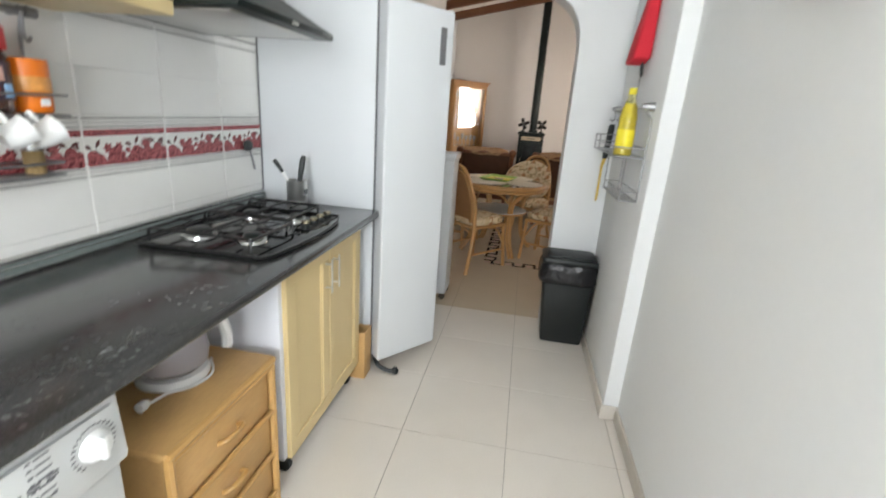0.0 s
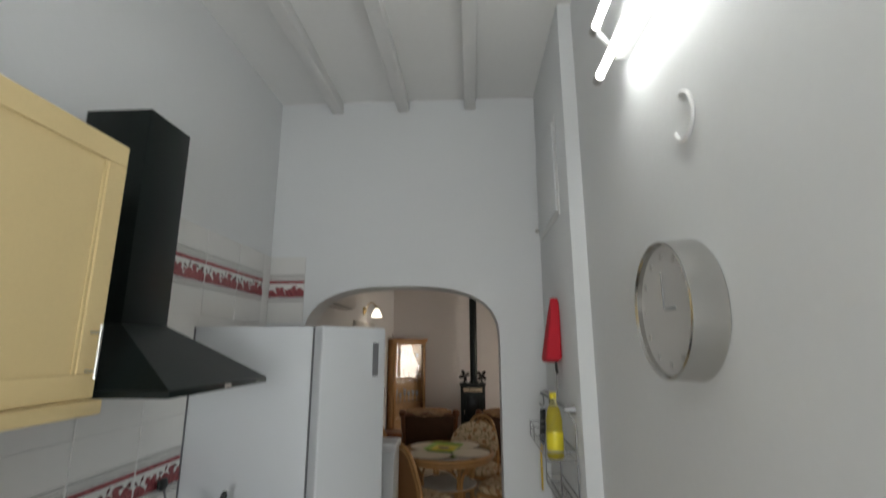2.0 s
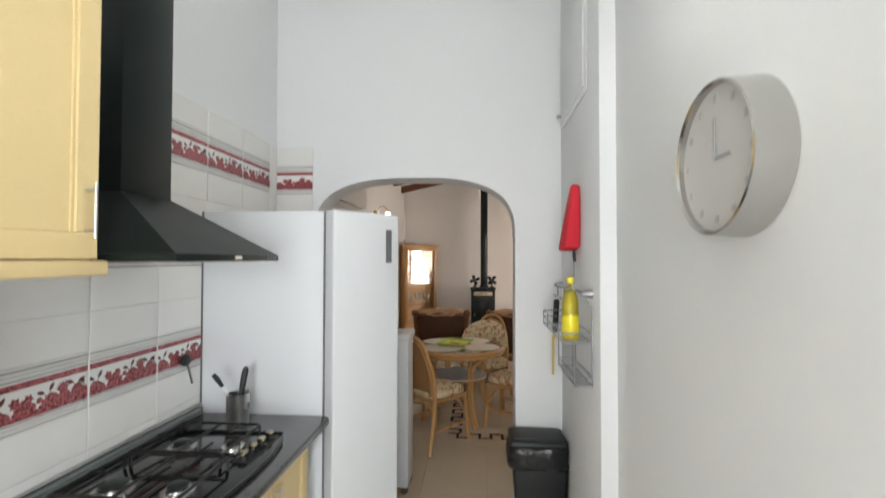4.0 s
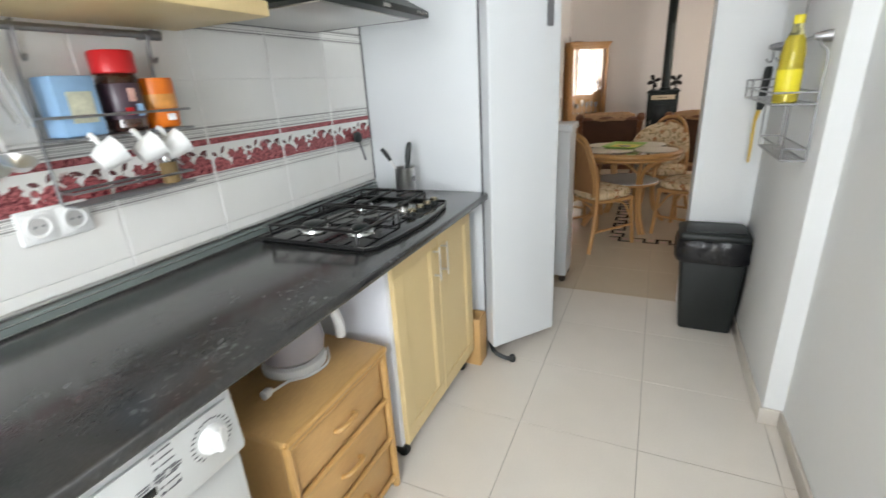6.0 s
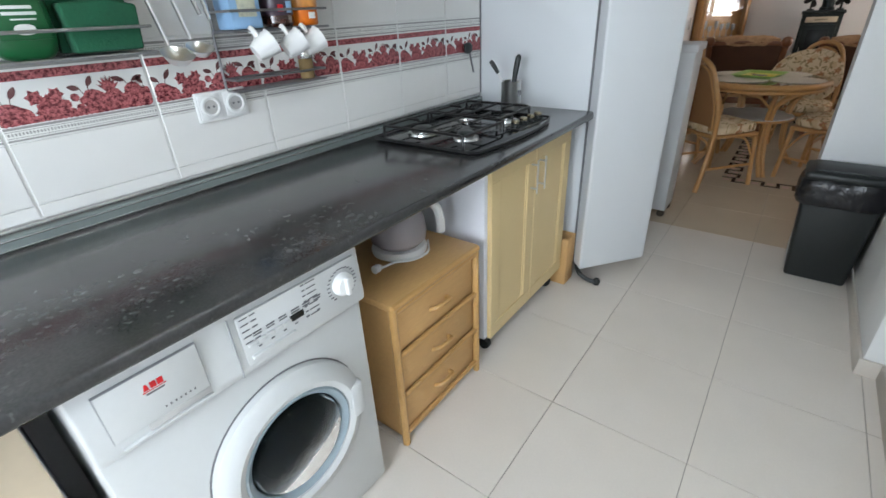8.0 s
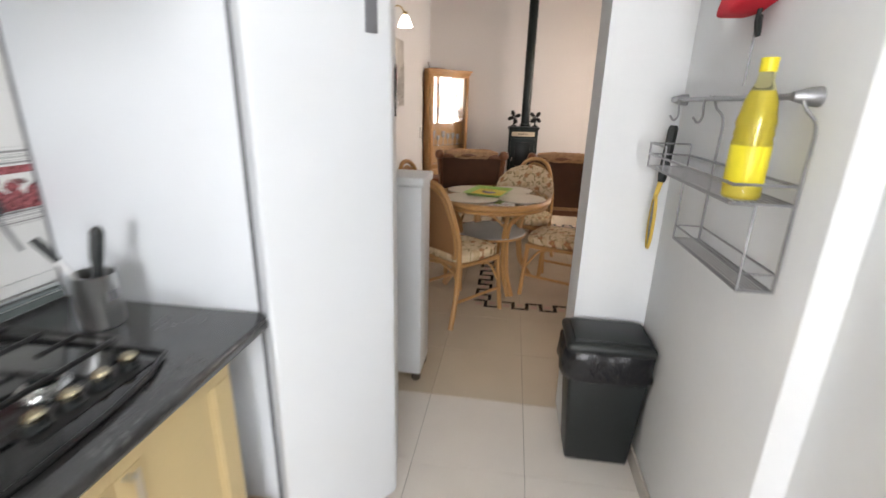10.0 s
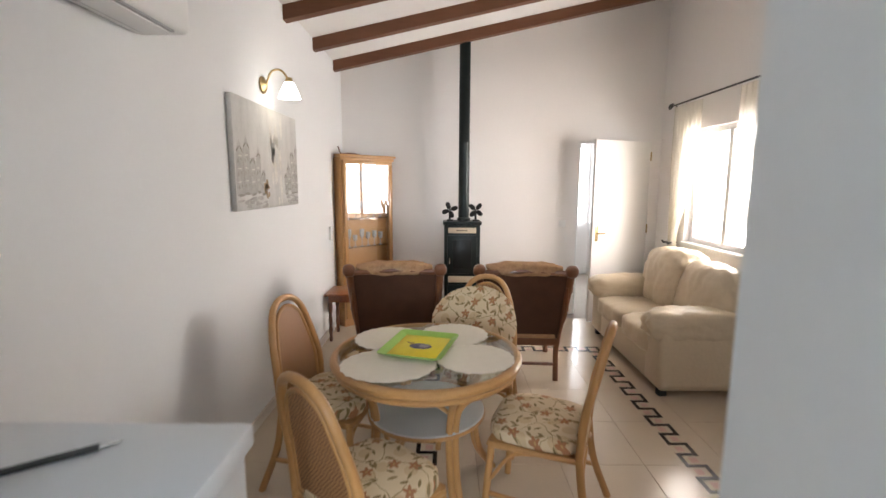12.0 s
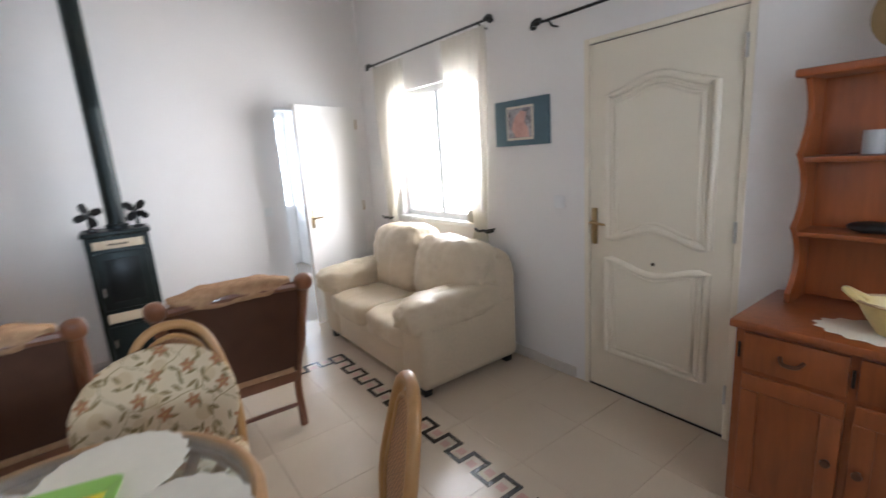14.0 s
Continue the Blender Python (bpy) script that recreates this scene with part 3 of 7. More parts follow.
def end_panel():
    t = thing("end_panel", (0.3, 3.01, 0), "tall white side panel between worktop and fridge", "panel")
    part("board", box(0.014, 0.602, 3.004, 3.024, 0.0, 1.85, 0.002), appliance_white, t)
    # shadow between panel and tiles, put in as a dark strip
    part("seal_strip", box(0.006, 0.014, 3.000, 3.022, 0.945, 1.85), print_grey, t, "dark strip painting the shadow in the gap against the tiles")
    return t


end_panel()


def shaker_door(t, y0, y1, z0, z1, x, hy=None, hz=None, mat=cream_door):
    """A cream door with a raised frame and a sunk field; the handle is an upright chrome bar."""
    r = 0.065
    d = part("door", box(x - 0.018, x - 0.008, y0, y1, z0, z1), mat, t)
    for nm, b in (("rail", (y0, y1, z0, z0 + r)), ("rail", (y0, y1, z1 - r, z1)), ("stile", (y0, y0 + r, z0 + r, z1 - r)), ("stile", (y1 - r, y1, z0 + r, z1 - r))):
        part(nm, box(x - 0.008, x, *b, 0.002, None, 1), mat, d)
    for k in ((y0 + r, y0 + r + 0.010, z0 + r, z1 - r), (y1 - r - 0.010, y1 - r, z0 + r, z1 - r)):
        part("bead", box(x - 0.0078, x - 0.004, k[0], k[1], k[2], k[3], 0.001), mat, d)
    if hy is not None:
        bm = tube([(x + 0.028, hy, hz - 0.07), (x + 0.028, hy, hz + 0.07)], 0.004)
        for z in (hz - 0.05, hz + 0.05):
            bm = tube([(x - 0.002, hy, z), (x + 0.028, hy, z)], 0.004, bm)
        part("handle", bm, brushed, d, "slim chrome bar handle")
    return d


def base_cabinet():
    t = thing("base_cabinet", (0.3, 2.5, 0), "cream two-door base cabinet on castors under the hob", "cabinet")
    part("body", box(0.03, 0.566, 2.150, 2.875, 0.10, 0.86, 0.002), carcass, t, "pale bluish white carcass")
    shaker_door(t, 2.170, 2.518, 0.100, 0.855, 0.586, 2.480, 0.73)
    shaker_door(t, 2.523, 2.875, 0.100, 0.855, 0.586, 2.551, 0.73)
    for y in (2.21, 2.82):
        for x in (0.10, 0.53):
            bm = lathe([(0.028, -0.012), (0.030, 0), (0.028, 0.012)], (x, y, 0.032), 16, None, RX90)
            bm = box(x - 0.016, x + 0.016, y - 0.016, y + 0.016, 0.05, 0.10, 0.003, bm)
            part("castor", bm, black_plastic, t, "black plastic castor")
    return t


base_cabinet()


def drawer_chest():
    t = thing("drawer_chest", (0.3, 1.86, 0), "bamboo three-drawer chest under the worktop", "chest of drawers")
    y0, y1, xf = 1.615, 2.087, 0.580
    part("body", box(0.12, xf - 0.02, y0 + 0.012, y1 - 0.012, 0.02, 0.565, 0.004), bamboo_panel, t)
    part("top", box(0.11, xf, y0, y1, 0.565, 0.590, 0.006), bamboo_panel, t)
    for y in (y0 + 0.012, y1 - 0.012):
        bm = tube([(xf - 0.006, y, 0.0), (xf - 0.006, y, 0.15), (xf - 0.006, y, 0.38), (xf - 0.006, y, 0.575)], 0.014)
        part("post", bm, bamboo, t)
    for z in (0.05, 0.215, 0.385, 0.556):
        part("rail", tube([(xf - 0.004, y0 + 0.02, z), (xf - 0.004, y1 - 0.02, z)], 0.010), bamboo, t)
    part("top_edge", tube([(xf - 0.002, y0 + 0.005, 0.577), (xf - 0.002, y1 - 0.005, 0.577)], 0.013), bamboo, t)
    for z0, z1 in ((0.064, 0.203), (0.229, 0.373), (0.399, 0.543)):
        d = part("drawer", box(xf - 0.026, xf - 0.010, y0 + 0.03, y1 - 0.03, z0, z1, 0.003), bamboo_panel, t)
        zc, yc = (z0 + z1) / 2, (y0 + y1) / 2
        part("handle", tube(curve([(xf - 0.012, yc - 0.045, zc - 0.008), (xf + 0.014, yc - 0.030, zc + 0.004), (xf + 0.016, yc + 0.030, zc + 0.004), (xf - 0.012, yc + 0.045, zc - 0.008)]), 0.008), bamboo, d)
    return t


drawer_chest()


def washing_machine():
    y0, y1, xf = 0.895, 1.495, 0.600
    t = thing("washing_machine", (0.3, 1.17, 0), "white front-loading washing machine under the worktop", "washing machine")
    part("body", box(0.05, xf, y0, y1, 0.012, 0.700, 0.012), washer_white, t)
    part("foot", box(0.10, 0.56, y0 + 0.04, y1 - 0.04, 0.0, 0.014), black_plastic, t)
    bm = slab([(0.05, 0.704), (xf + 0.018, 0.704), (xf + 0.022, 0.72), (xf + 0.012, 0.862), (0.05, 0.862)], 'y', y0, y1, None, 0.006)
    p = part("control_panel", bm, washer_white, t)
    px = xf + 0.0225
    part("detergent_drawer", box(px - 0.006, px + 0.0012, y0 + 0.034, y0 + 0.195, 0.738, 0.838, 0.001), washer_white, p)
    # grey strips outline the drawer, as the shade in its gap
    for q in ((y0 + 0.0325, y0 + 0.034, 0.738, 0.838), (y0 + 0.195, y0 + 0.1965, 0.738, 0.838), (y0 + 0.0325, y0 + 0.1965, 0.838, 0.8392)):
        part("drawer_gap", box(px - 0.006, px + 0.0006, *q), mug_grey, p, "thin grey strip painting the shaded gap")
    # the slot is not hollow, a grey bar gives its shadow
    part("drawer_grip", box(px - 0.004, px + 0.0008, y0 + 0.085, y0 + 0.197, 0.722, 0.738, 0.002), hour_grey, p, "grip slot, its shadow painted as a grey bar")
    part("drawer_lip", box(px - 0.002, px + 0.005, y0 + 0.040, y0 + 0.197, 0.7165, 0.722, 0.002), washer_white, p)
    bm = None
    for k in range(3):
        yk = y0 + 0.098 + 0.0115 * k
        bm = slab([(yk, 0.803), (yk + 0.0095, 0.803), (yk + 0.0095 - 0.003 * (k == 0), 0.815), (yk + 0.003 * (k == 0), 0.815)], 'x', px + 0.001, px + 0.0022, bm)
    bm = box(px + 0.001, px + 0.0022, y0 + 0.096, y0 + 0.134, 0.7995, 0.8007, 0, bm)
    part("brand_mark", bm, red_lid, p, "small red mark")
    part("brand_line", box(px + 0.001, px + 0.0020, y0 + 0.100, y0 + 0.130, 0.793, 0.796), print_grey, p, "fine grey line of print")
    bm = None
    for i in range(7):
        bm = box(px + 0.001, px + 0.0020, y0 + 0.118 + 0.0085 * i, y0 + 0.121 + 0.0085 * i, 0.751, 0.755, 0, bm)
    part("model_line", bm, print_grey, p, "small grey letters")
    part("seam", box(px - 0.004, px + 0.0006, y0 + 0.258, y0 + 0.2605, 0.706, 0.846), mug_grey, p)
    part("field", box(px - 0.008, px - 0.0005, y0 + 0.275, y1 - 0.02, 0.722, 0.840, 0.002), washer_white, p)
    bm = None
    rnd = random.Random(4)
    for i in range(5):
        z = 0.832 - i * 0.014
        bm = box(px, px + 0.0012, y0 + 0.302, y0 + 0.314, z, z + 0.003, 0, bm)
        bm = box(px, px + 0.0012, y0 + 0.280, y0 + 0.297, z, z + 0.0025, 0, bm)
    for i in range(6):
        yy = y0 + 0.30 + 0.030 * i
        for j in range(2):
            bm = box(px, px + 0.0012, yy, yy + 0.018 + 0.004 * rnd.random(), 0.790 - 0.006 * j, 0.793 - 0.006 * j, 0, bm)
        bm = box(px, px + 0.0012, yy + 0.004, yy + 0.012, 0.755, 0.758, 0, bm)
    for i in range(7):
        z = 0.834 - i * 0.0135
        bm = box(px, px + 0.0012, y0 + 0.425, y0 + 0.433, z, z + 0.003, 0, bm)
        bm = box(px, px + 0.0012, y0 + 0.437, y0 + 0.462, z, z + 0.0025, 0, bm)
    for i in range(20):
        a = radians(-140 + 280 * i / 19)
        cy, cz = y1 - 0.066 + 0.040 * math.sin(a), 0.785 + 0.040 * math.cos(a)
        bm = box(px, px + 0.0012, cy - 0.004, cy + 0.004, cz - 0.0012, cz + 0.0012, 0, bm)
    part("printing", bm, print_grey, p, "rows of small grey print")["kind"] = "stuff"
    part("display", box(px - 0.002, px + 0.002, y0 + 0.385, y0 + 0.420, 0.765, 0.780, 0.001), smoked_glass, p, "small dark display")
    for i in range(5):
        yb = y0 + 0.284 + 0.0205 * i
        part("button", box(px - 0.002, px + 0.006, yb, yb + 0.020, 0.766, 0.776, 0.002), washer_white, p)
    part("start_bar", box(px - 0.002, px + 0.006, y0 + 0.286, y0 + 0.392, 0.735, 0.744, 0.002), washer_white, p)
    bm = lathe([(0.029, 0), (0.028, 0.010), (0.022, 0.018), (0.0, 0.019)], (px, y1 - 0.066, 0.785), 28, None, RY90)
    bm = box(px + 0.012, px + 0.028, y1 - 0.072, y1 - 0.060, 0.762, 0.808, 0.004, bm)
    part("dial", bm, white_plastic, p, "white round programme dial")
    # porthole
    c = (xf, (y0 + y1) / 2 + 0.035, 0.435)
    ring = part("porthole_ring", lathe([(0.205, 0.0), (0.205, 0.018), (0.190, 0.034), (0.165, 0.040), (0.150, 0.034), (0.140, 0.008), (0.140, 0.0)], c, 48, None, RY90), washer_white, t, "white plastic porthole ring")
    part("porthole_latch", box(xf + 0.01, xf + 0.044, c[1] + 0.155, c[1] + 0.20, c[2] - 0.05, c[2] + 0.06, 0.012), washer_white, ring)
    part("drum", lathe([(0.139, 0.0005), (0.138, 0.010), (0.128, 0.011), (0.122, 0.004), (0.100, 0.003), (0.096, 0.007), (0.090, 0.003), (0.060, 0.002), (0.001, 0.002)], c, 44, None, RY90), drum_dark, ring, "dark steel drum behind the glass")
    part("porthole_glass", lathe([(0.126, 0.012), (0.125, 0.020), (0.118, 0.030), (0.06, 0.042), (0.001, 0.045), (0.001, 0.041), (0.06, 0.038), (0.118, 0.026), (0.134, 0.014)], c, 40, None, RY90), drum_glass, ring, "dark bulging porthole glass")
    part("porthole_seal", lathe([(0.150, 0.0), (0.149, 0.030), (0.143, 0.034), (0.128, 0.022), (0.124, 0.0)], c, 48, None, RY90), rim_blue, ring, "blue-grey inner rim")
    # flat dark ring gives the shade of the gap round the porthole
    part("door_gap", lathe([(0.209, -0.002), (0.209, 0.0015), (0.203, 0.0015)], c, 56, None, RY90), print_grey, ring, "dark ring painting the shaded gap round the door")
    return t


washing_machine()


def cream_unit():
    t = thing("sink_cabinet", (0.3, 0.4, 0), "cream drawer-front base unit beside the washing machine", "cabinet")
    part("body", box(0.03, 0.50, 0.14, 0.845, 0.0, 0.86, 0.003), carcass, t)
    for z0, z1 in ((0.08, 0.44), (0.45, 0.855)):
        part("front", box(0.50, 0.52, 0.145, 0.845, z0, z1, 0.004), unit_cream, t)
    return t


cream_unit()


def hob():
    t = thing("gas_hob", (0.35, 2.45, 0.90), "black four-burner gas hob with iron grates set in worktop", "hob")
    z = 0.902
    out = [(0.085, 2.12), (0.525, 2.12), (0.552, 2.15), (0.572, 2.28), (0.580, 2.42), (0.574, 2.56), (0.555, 2.68), (0.525, 2.755), (0.085, 2.755)]
    part("plate", prism(out, 0.8985, z + 0.008, 0.004), hob_black, t)
    part("rim", tube([(x, y, z + 0.008) for x, y in out], 0.006, None, 8, True), black_metal, t)
    for x, y, r in ((0.21, 2.26, 0.045), (0.41, 2.27, 0.035), (0.21, 2.58, 0.035), (0.40, 2.60, 0.028)):
        b = part("burner", lathe([(r + 0.016, 0.008), (r + 0.014, 0.016), (r, 0.018), (r, 0.026)], (x, y, z), 28), steel, t, "steel burner ring")
        part("burner_cap", lathe([(r * 0.85, 0.026), (r * 0.9, 0.034), (r * 0.7, 0.038), (0.001, 0.039)], (x, y, z), 28), stove_iron, b, "dark burner cap")
    for y0, y1 in ((2.140, 2.415), (2.440, 2.715)):
        x0, x1 = (0.115, 0.485) if y0 < 2.3 else (0.115, 0.445)
        zt = z + 0.055
        g = None
        for yy in (y0, y1):
            g = tube([(x0, yy, z + 0.012), (x0, yy, zt - 0.006), (x0 + 0.008, yy, zt), (x1 - 0.008, yy, zt), (x1, yy, zt - 0.006), (x1, yy, z + 0.012)], 0.0055, g)
        for xx in (x0, x1):
            g = tube([(xx, y0, zt - 0.004), (xx, y1, zt - 0.004)], 0.0055, g)
        xm, ym = (x0 + x1) / 2, (y0 + y1) / 2
        g = tube([(xm, y0, zt - 0.002), (xm, y1, zt - 0.002)], 0.0055, g)
        for xc in ((x0 + xm) / 2, (x1 + xm) / 2):
            g = tube([(xc, y0, zt), (xc, y0 + 0.085, zt)], 0.0055, g)
            g = tube([(xc, y1, zt), (xc, y1 - 0.085, zt)], 0.0055, g)
        g = tube([(x0, ym, zt), (x0 + 0.06, ym, zt)], 0.0055, g)
        g = tube([(x1, ym, zt), (x1 - 0.06, ym, zt)], 0.0055, g)
        part("grate", g, black_metal, t, "black wire pan grate")
    part("knob_strip", box(0.462, 0.530, 2.475, 2.725, z + 0.006, z + 0.011, 0.002), black_metal, t)
    for i in range(4):
        c = (0.493 + 0.002 * i, 2.505 + 0.062 * i, z + 0.010)
        k = part("knob", lathe([(0.020, 0.0), (0.020, 0.006), (0.016, 0.009), (0.016, 0.020)], c, 22), black_plastic, t, "round control knob with metal cap")
        part("knob_cap", lathe([(0.0165, 0.018), (0.0165, 0.026), (0.012, 0.031), (0.001, 0.032)], c, 22), knob_gold, k, "dull gold metal cap")
    return t


hob()


def knife_pot():
    x, y = 0.270, 2.865
    t = thing("utensil_pot", (x, y, 0.90), "steel utensil pot holding a knife and peeler on the worktop", "pot")
    part("pot", lathe([(0.044, 0.9015), (0.047, 0.91), (0.047, 1.030), (0.049, 1.035), (0.046, 1.035), (0.044, 0.92), (0.001, 0.915)], (x, y, 0), 36), pot_steel, t)
    part("sticker", slab([(y - 0.016, 0.97), (y + 0.010, 0.97), (y + 0.010, 0.995), (y - 0.016, 0.995)], 'x', x + 0.044, x + 0.0485), print_grey, t)
    k = part("knife_handle", tube(curve([(x + 0.012, y - 0.004, 1.00), (x + 0.022, y - 0.002, 1.07), (x + 0.030, y + 0.002, 1.125), (x + 0.036, y + 0.004, 1.150)]), [0.012] * 8 + [0.014] * 12 + [0.012, 0.011, 0.010, 0.009, 0.006]), black_plastic, t, "black knife handle")
    part("blade", box(x + 0.006, x + 0.010, y - 0.014, y + 0.010, 0.92, 1.005), steel, k)
    s = part("peeler_shaft", tube([(x - 0.012, y - 0.006, 0.95), (x - 0.038, y - 0.020, 1.035), (x - 0.058, y - 0.030, 1.075)], [0.005, 0.005, 0.007]), white_plastic, t)
    part("peeler_handle", tube([(x - 0.055, y - 0.029, 1.070), (x - 0.075, y - 0.038, 1.105), (x - 0.088, y - 0.045, 1.125)], [0.008, 0.011, 0.009]), black_plastic, s, "black peeler handle")
    return t


knife_pot()


def coffee_maker():
    t = thing("coffee_jug", (0.42, 1.80, 0.59), "glass coffee jug with white lid and handle on the chest", "coffee maker")
    x, y, z = 0.362, 1.905, 0.591
    part("base", lathe([(0.098, 0), (0.10, 0.012), (0.095, 0.025), (0.06, 0.03)], (x, y, z), 36), white_plastic, t)
    part("jug", lathe([(0.082, 0.031), (0.098, 0.048), (0.102, 0.085), (0.092, 0.128), (0.078, 0.150), (0.074, 0.146), (0.088, 0.125), (0.098, 0.085), (0.094, 0.05), (0.078, 0.036)], (x, y, z), 36), jug_glass, t, "smoky glass jug")
    part("lid", lathe([(0.080, 0.150), (0.084, 0.158), (0.068, 0.178), (0.03, 0.188), (0.001, 0.189)], (x, y, z), 36), white_plastic, t, "white plastic lid")
    part("handle", tube(curve([(x + 0.045, y + 0.05, z + 0.165), (x + 0.075, y + 0.082, z + 0.168), (x + 0.095, y + 0.104, z + 0.145), (x + 0.102, y + 0.114, z + 0.095), (x + 0.100, y + 0.116, z + 0.050)]), 0.016), white_plastic, t, "curved white handle")
    bm = tube(curve([(x + 0.06, y - 0.09, z + 0.005), (x + 0.10, y - 0.04, z + 0.004), (x + 0.106, y + 0.03, z + 0.005), (x + 0.05, y + 0.10, z + 0.004)]), 0.004)
    bm = tube([(x + 0.06, y - 0.09, z + 0.006), (x + 0.05, y - 0.15, z + 0.008)], 0.004, bm)
    bm = lathe([(0.008, 0), (0.014, 0.012), (0.014, 0.03), (0.001, 0.032)], (x + 0.05, y - 0.15, z + 0.015), 12, bm, RX90)
    part("cord", bm, white_plastic, t, "white cord with plug")
    return t


coffee_maker()


def wooden_box():
    t = thing("wood_box", (0.55, 2.93, 0), "narrow open plywood box on the floor beside the fridge", "box")
    b = (0.44, 0.615, 2.885, 2.985, 0.27)
    for nm, q in (("panel", (b[0], b[1], b[2], b[2] + 0.008)), ("panel", (b[0], b[1], b[3] - 0.008, b[3])), ("panel", (b[0], b[0] + 0.008, b[2] + 0.008, b[3] - 0.008)), ("panel", (b[1] - 0.008, b[1], b[2] + 0.008, b[3] - 0.008))):
        part(nm, box(*q, 0.0, b[4], 0.002), bamboo_panel, t)
    part("bottom", box(b[0] + 0.008, b[1] - 0.008, b[2] + 0.008, b[3] - 0.008, 0.0, 0.01), bamboo_panel, t)
    return t


wooden_box()


def fridge():
    t = thing("fridge", (0.6, 3.4, 0), "tall white fridge standing askew beside the arch", "fridge")
    L, C, F = (0.668, 2.945), (0.908, 3.258), (0.80, 3.725)
    pts = [L, C, F, (0.30, 3.735), (0.30, 3.05), (0.58, 3.04)]
    part("body", prism(pts, 0.080, 1.852, 0.012), appliance_white, t)
    d = Vector((C[0] - L[0], C[1] - L[1], 0)).normalized()
    nrm = Vector((d.y, -d.x, 0))
    c = Vector((C[0], C[1], 0)) - d * 0.065 + nrm * 0.001
    bm = box(-0.018, 0.018, -0.004, 0.004, 1.605, 1.772, 0.003)
    bmesh.ops.transform(bm, matrix=Matrix.Translation(c) @ Matrix.Rotation(math.atan2(d.y, d.x), 4, 'Z'), verts=bm.verts)
    part("grip", bm, print_grey, t, "dark grey recessed grip strip")
    bm = box(0.6025, 0.612, 3.002, 3.010, 0.085, 1.848)
    part("door_seal", bm, print_grey, t, "dark door seal line")
    bm = tube(curve([(0.62, 3.02, 0.082), (0.66, 2.975, 0.045), (0.72, 2.975, 0.018), (0.76, 2.985, 0.02)]), 0.012)
    bm = lathe([(0.016, 0), (0.02, 0.02), (0.012, 0.035)], (0.755, 2.985, 0.0), 14, bm)
    part("foot", bm, black_plastic, t, "black screw foot with bracket")
    part("foot", lathe([(0.02, 0), (0.02, 0.02), (0.012, 0.083)], (0.74, 3.40, 0), 14), black_plastic, t)
    part("foot", lathe([(0.02, 0), (0.02, 0.02), (0.012, 0.083)], (0.40, 3.65, 0), 14), black_plastic, t)
    part("foot", lathe([(0.02, 0), (0.02, 0.02), (0.012, 0.083)], (0.74, 3.65, 0), 14), black_plastic, t)
    # magnetic picture with a round head on the door
    d2 = Vector((F[0] - C[0], F[1] - C[1], 0)).normalized()
    n2 = Vector((d2.y, -d2.x, 0))
    pts2 = [(0.212, 1.395), (0.40, 1.395)] + [(0.345 + 0.055 * math.cos(a), 1.505 + 0.058 * math.sin(a)) for a in (math.pi * i / 12 for i in range(13))] + [(0.285, 1.520), (0.212, 1.540)]
    bm = bmesh.new()
    fr = [bm.verts.new(Vector((C[0], C[1], 0)) + d2 * u + n2 * 0.006 + Vector((0, 0, z))) for u, z in pts2]
    bk = [bm.verts.new(v.co - n2 * 0.005) for v in fr]
    bm.faces.new(fr), bm.faces.new(bk[::-1])
    for i in range(len(fr)):
        bm.faces.new((fr[i], bk[i], bk[(i + 1) % len(fr)], fr[(i + 1) % len(fr)]))
    mg = thing("fridge_magnet", (0.85, 3.5, 1.5), "glossy dark picture magnet with rounded head on the fridge", "magnet")
    part("board", bm, smoked_glass, mg, "", 0)

    def patch(name, pts, mat):
        q = bmesh.new()
        a = [q.verts.new(Vector((C[0], C[1], 0)) + d2 * u + n2 * 0.0085 + Vector((0, 0, z))) for u, z in pts]
        b = [q.verts.new(v.co - n2 * 0.002) for v in a]
        q.faces.new(a), q.faces.new(b[::-1])
        for k in range(len(a)):
            q.faces.new((a[k], b[k], b[(k + 1) % len(a)], a[(k + 1) % len(a)]))
        part(name, q, mat, mg, "", 0)
    patch("red_patch", [(0.347 + 0.046 * math.cos(a), 1.505 + 0.052 * math.sin(a)) for a in (2 * math.pi * i / 20 for i in range(20))], shader("magnet_red", (0.22, 0.04, 0.04), 0.12, vary=0.4, scale=25, bump=0))
    patch("green_patch", [(0.226, 1.455), (0.285, 1.455), (0.282, 1.500), (0.226, 1.508)], shader("magnet_green", (0.03, 0.10, 0.07), 0.12, vary=0.4, scale=25, bump=0))
    # window reflected in the glossy board, painted as a pale patch
    patch("pale_patch", [(0.305, 1.418), (0.362, 1.418), (0.362, 1.50), (0.308, 1.50)], shader("magnet_reflection", (0.80, 0.76, 0.62), 0.12, vary=0.6, scale=60, grain=120, bump=0))
    return t


fridge()


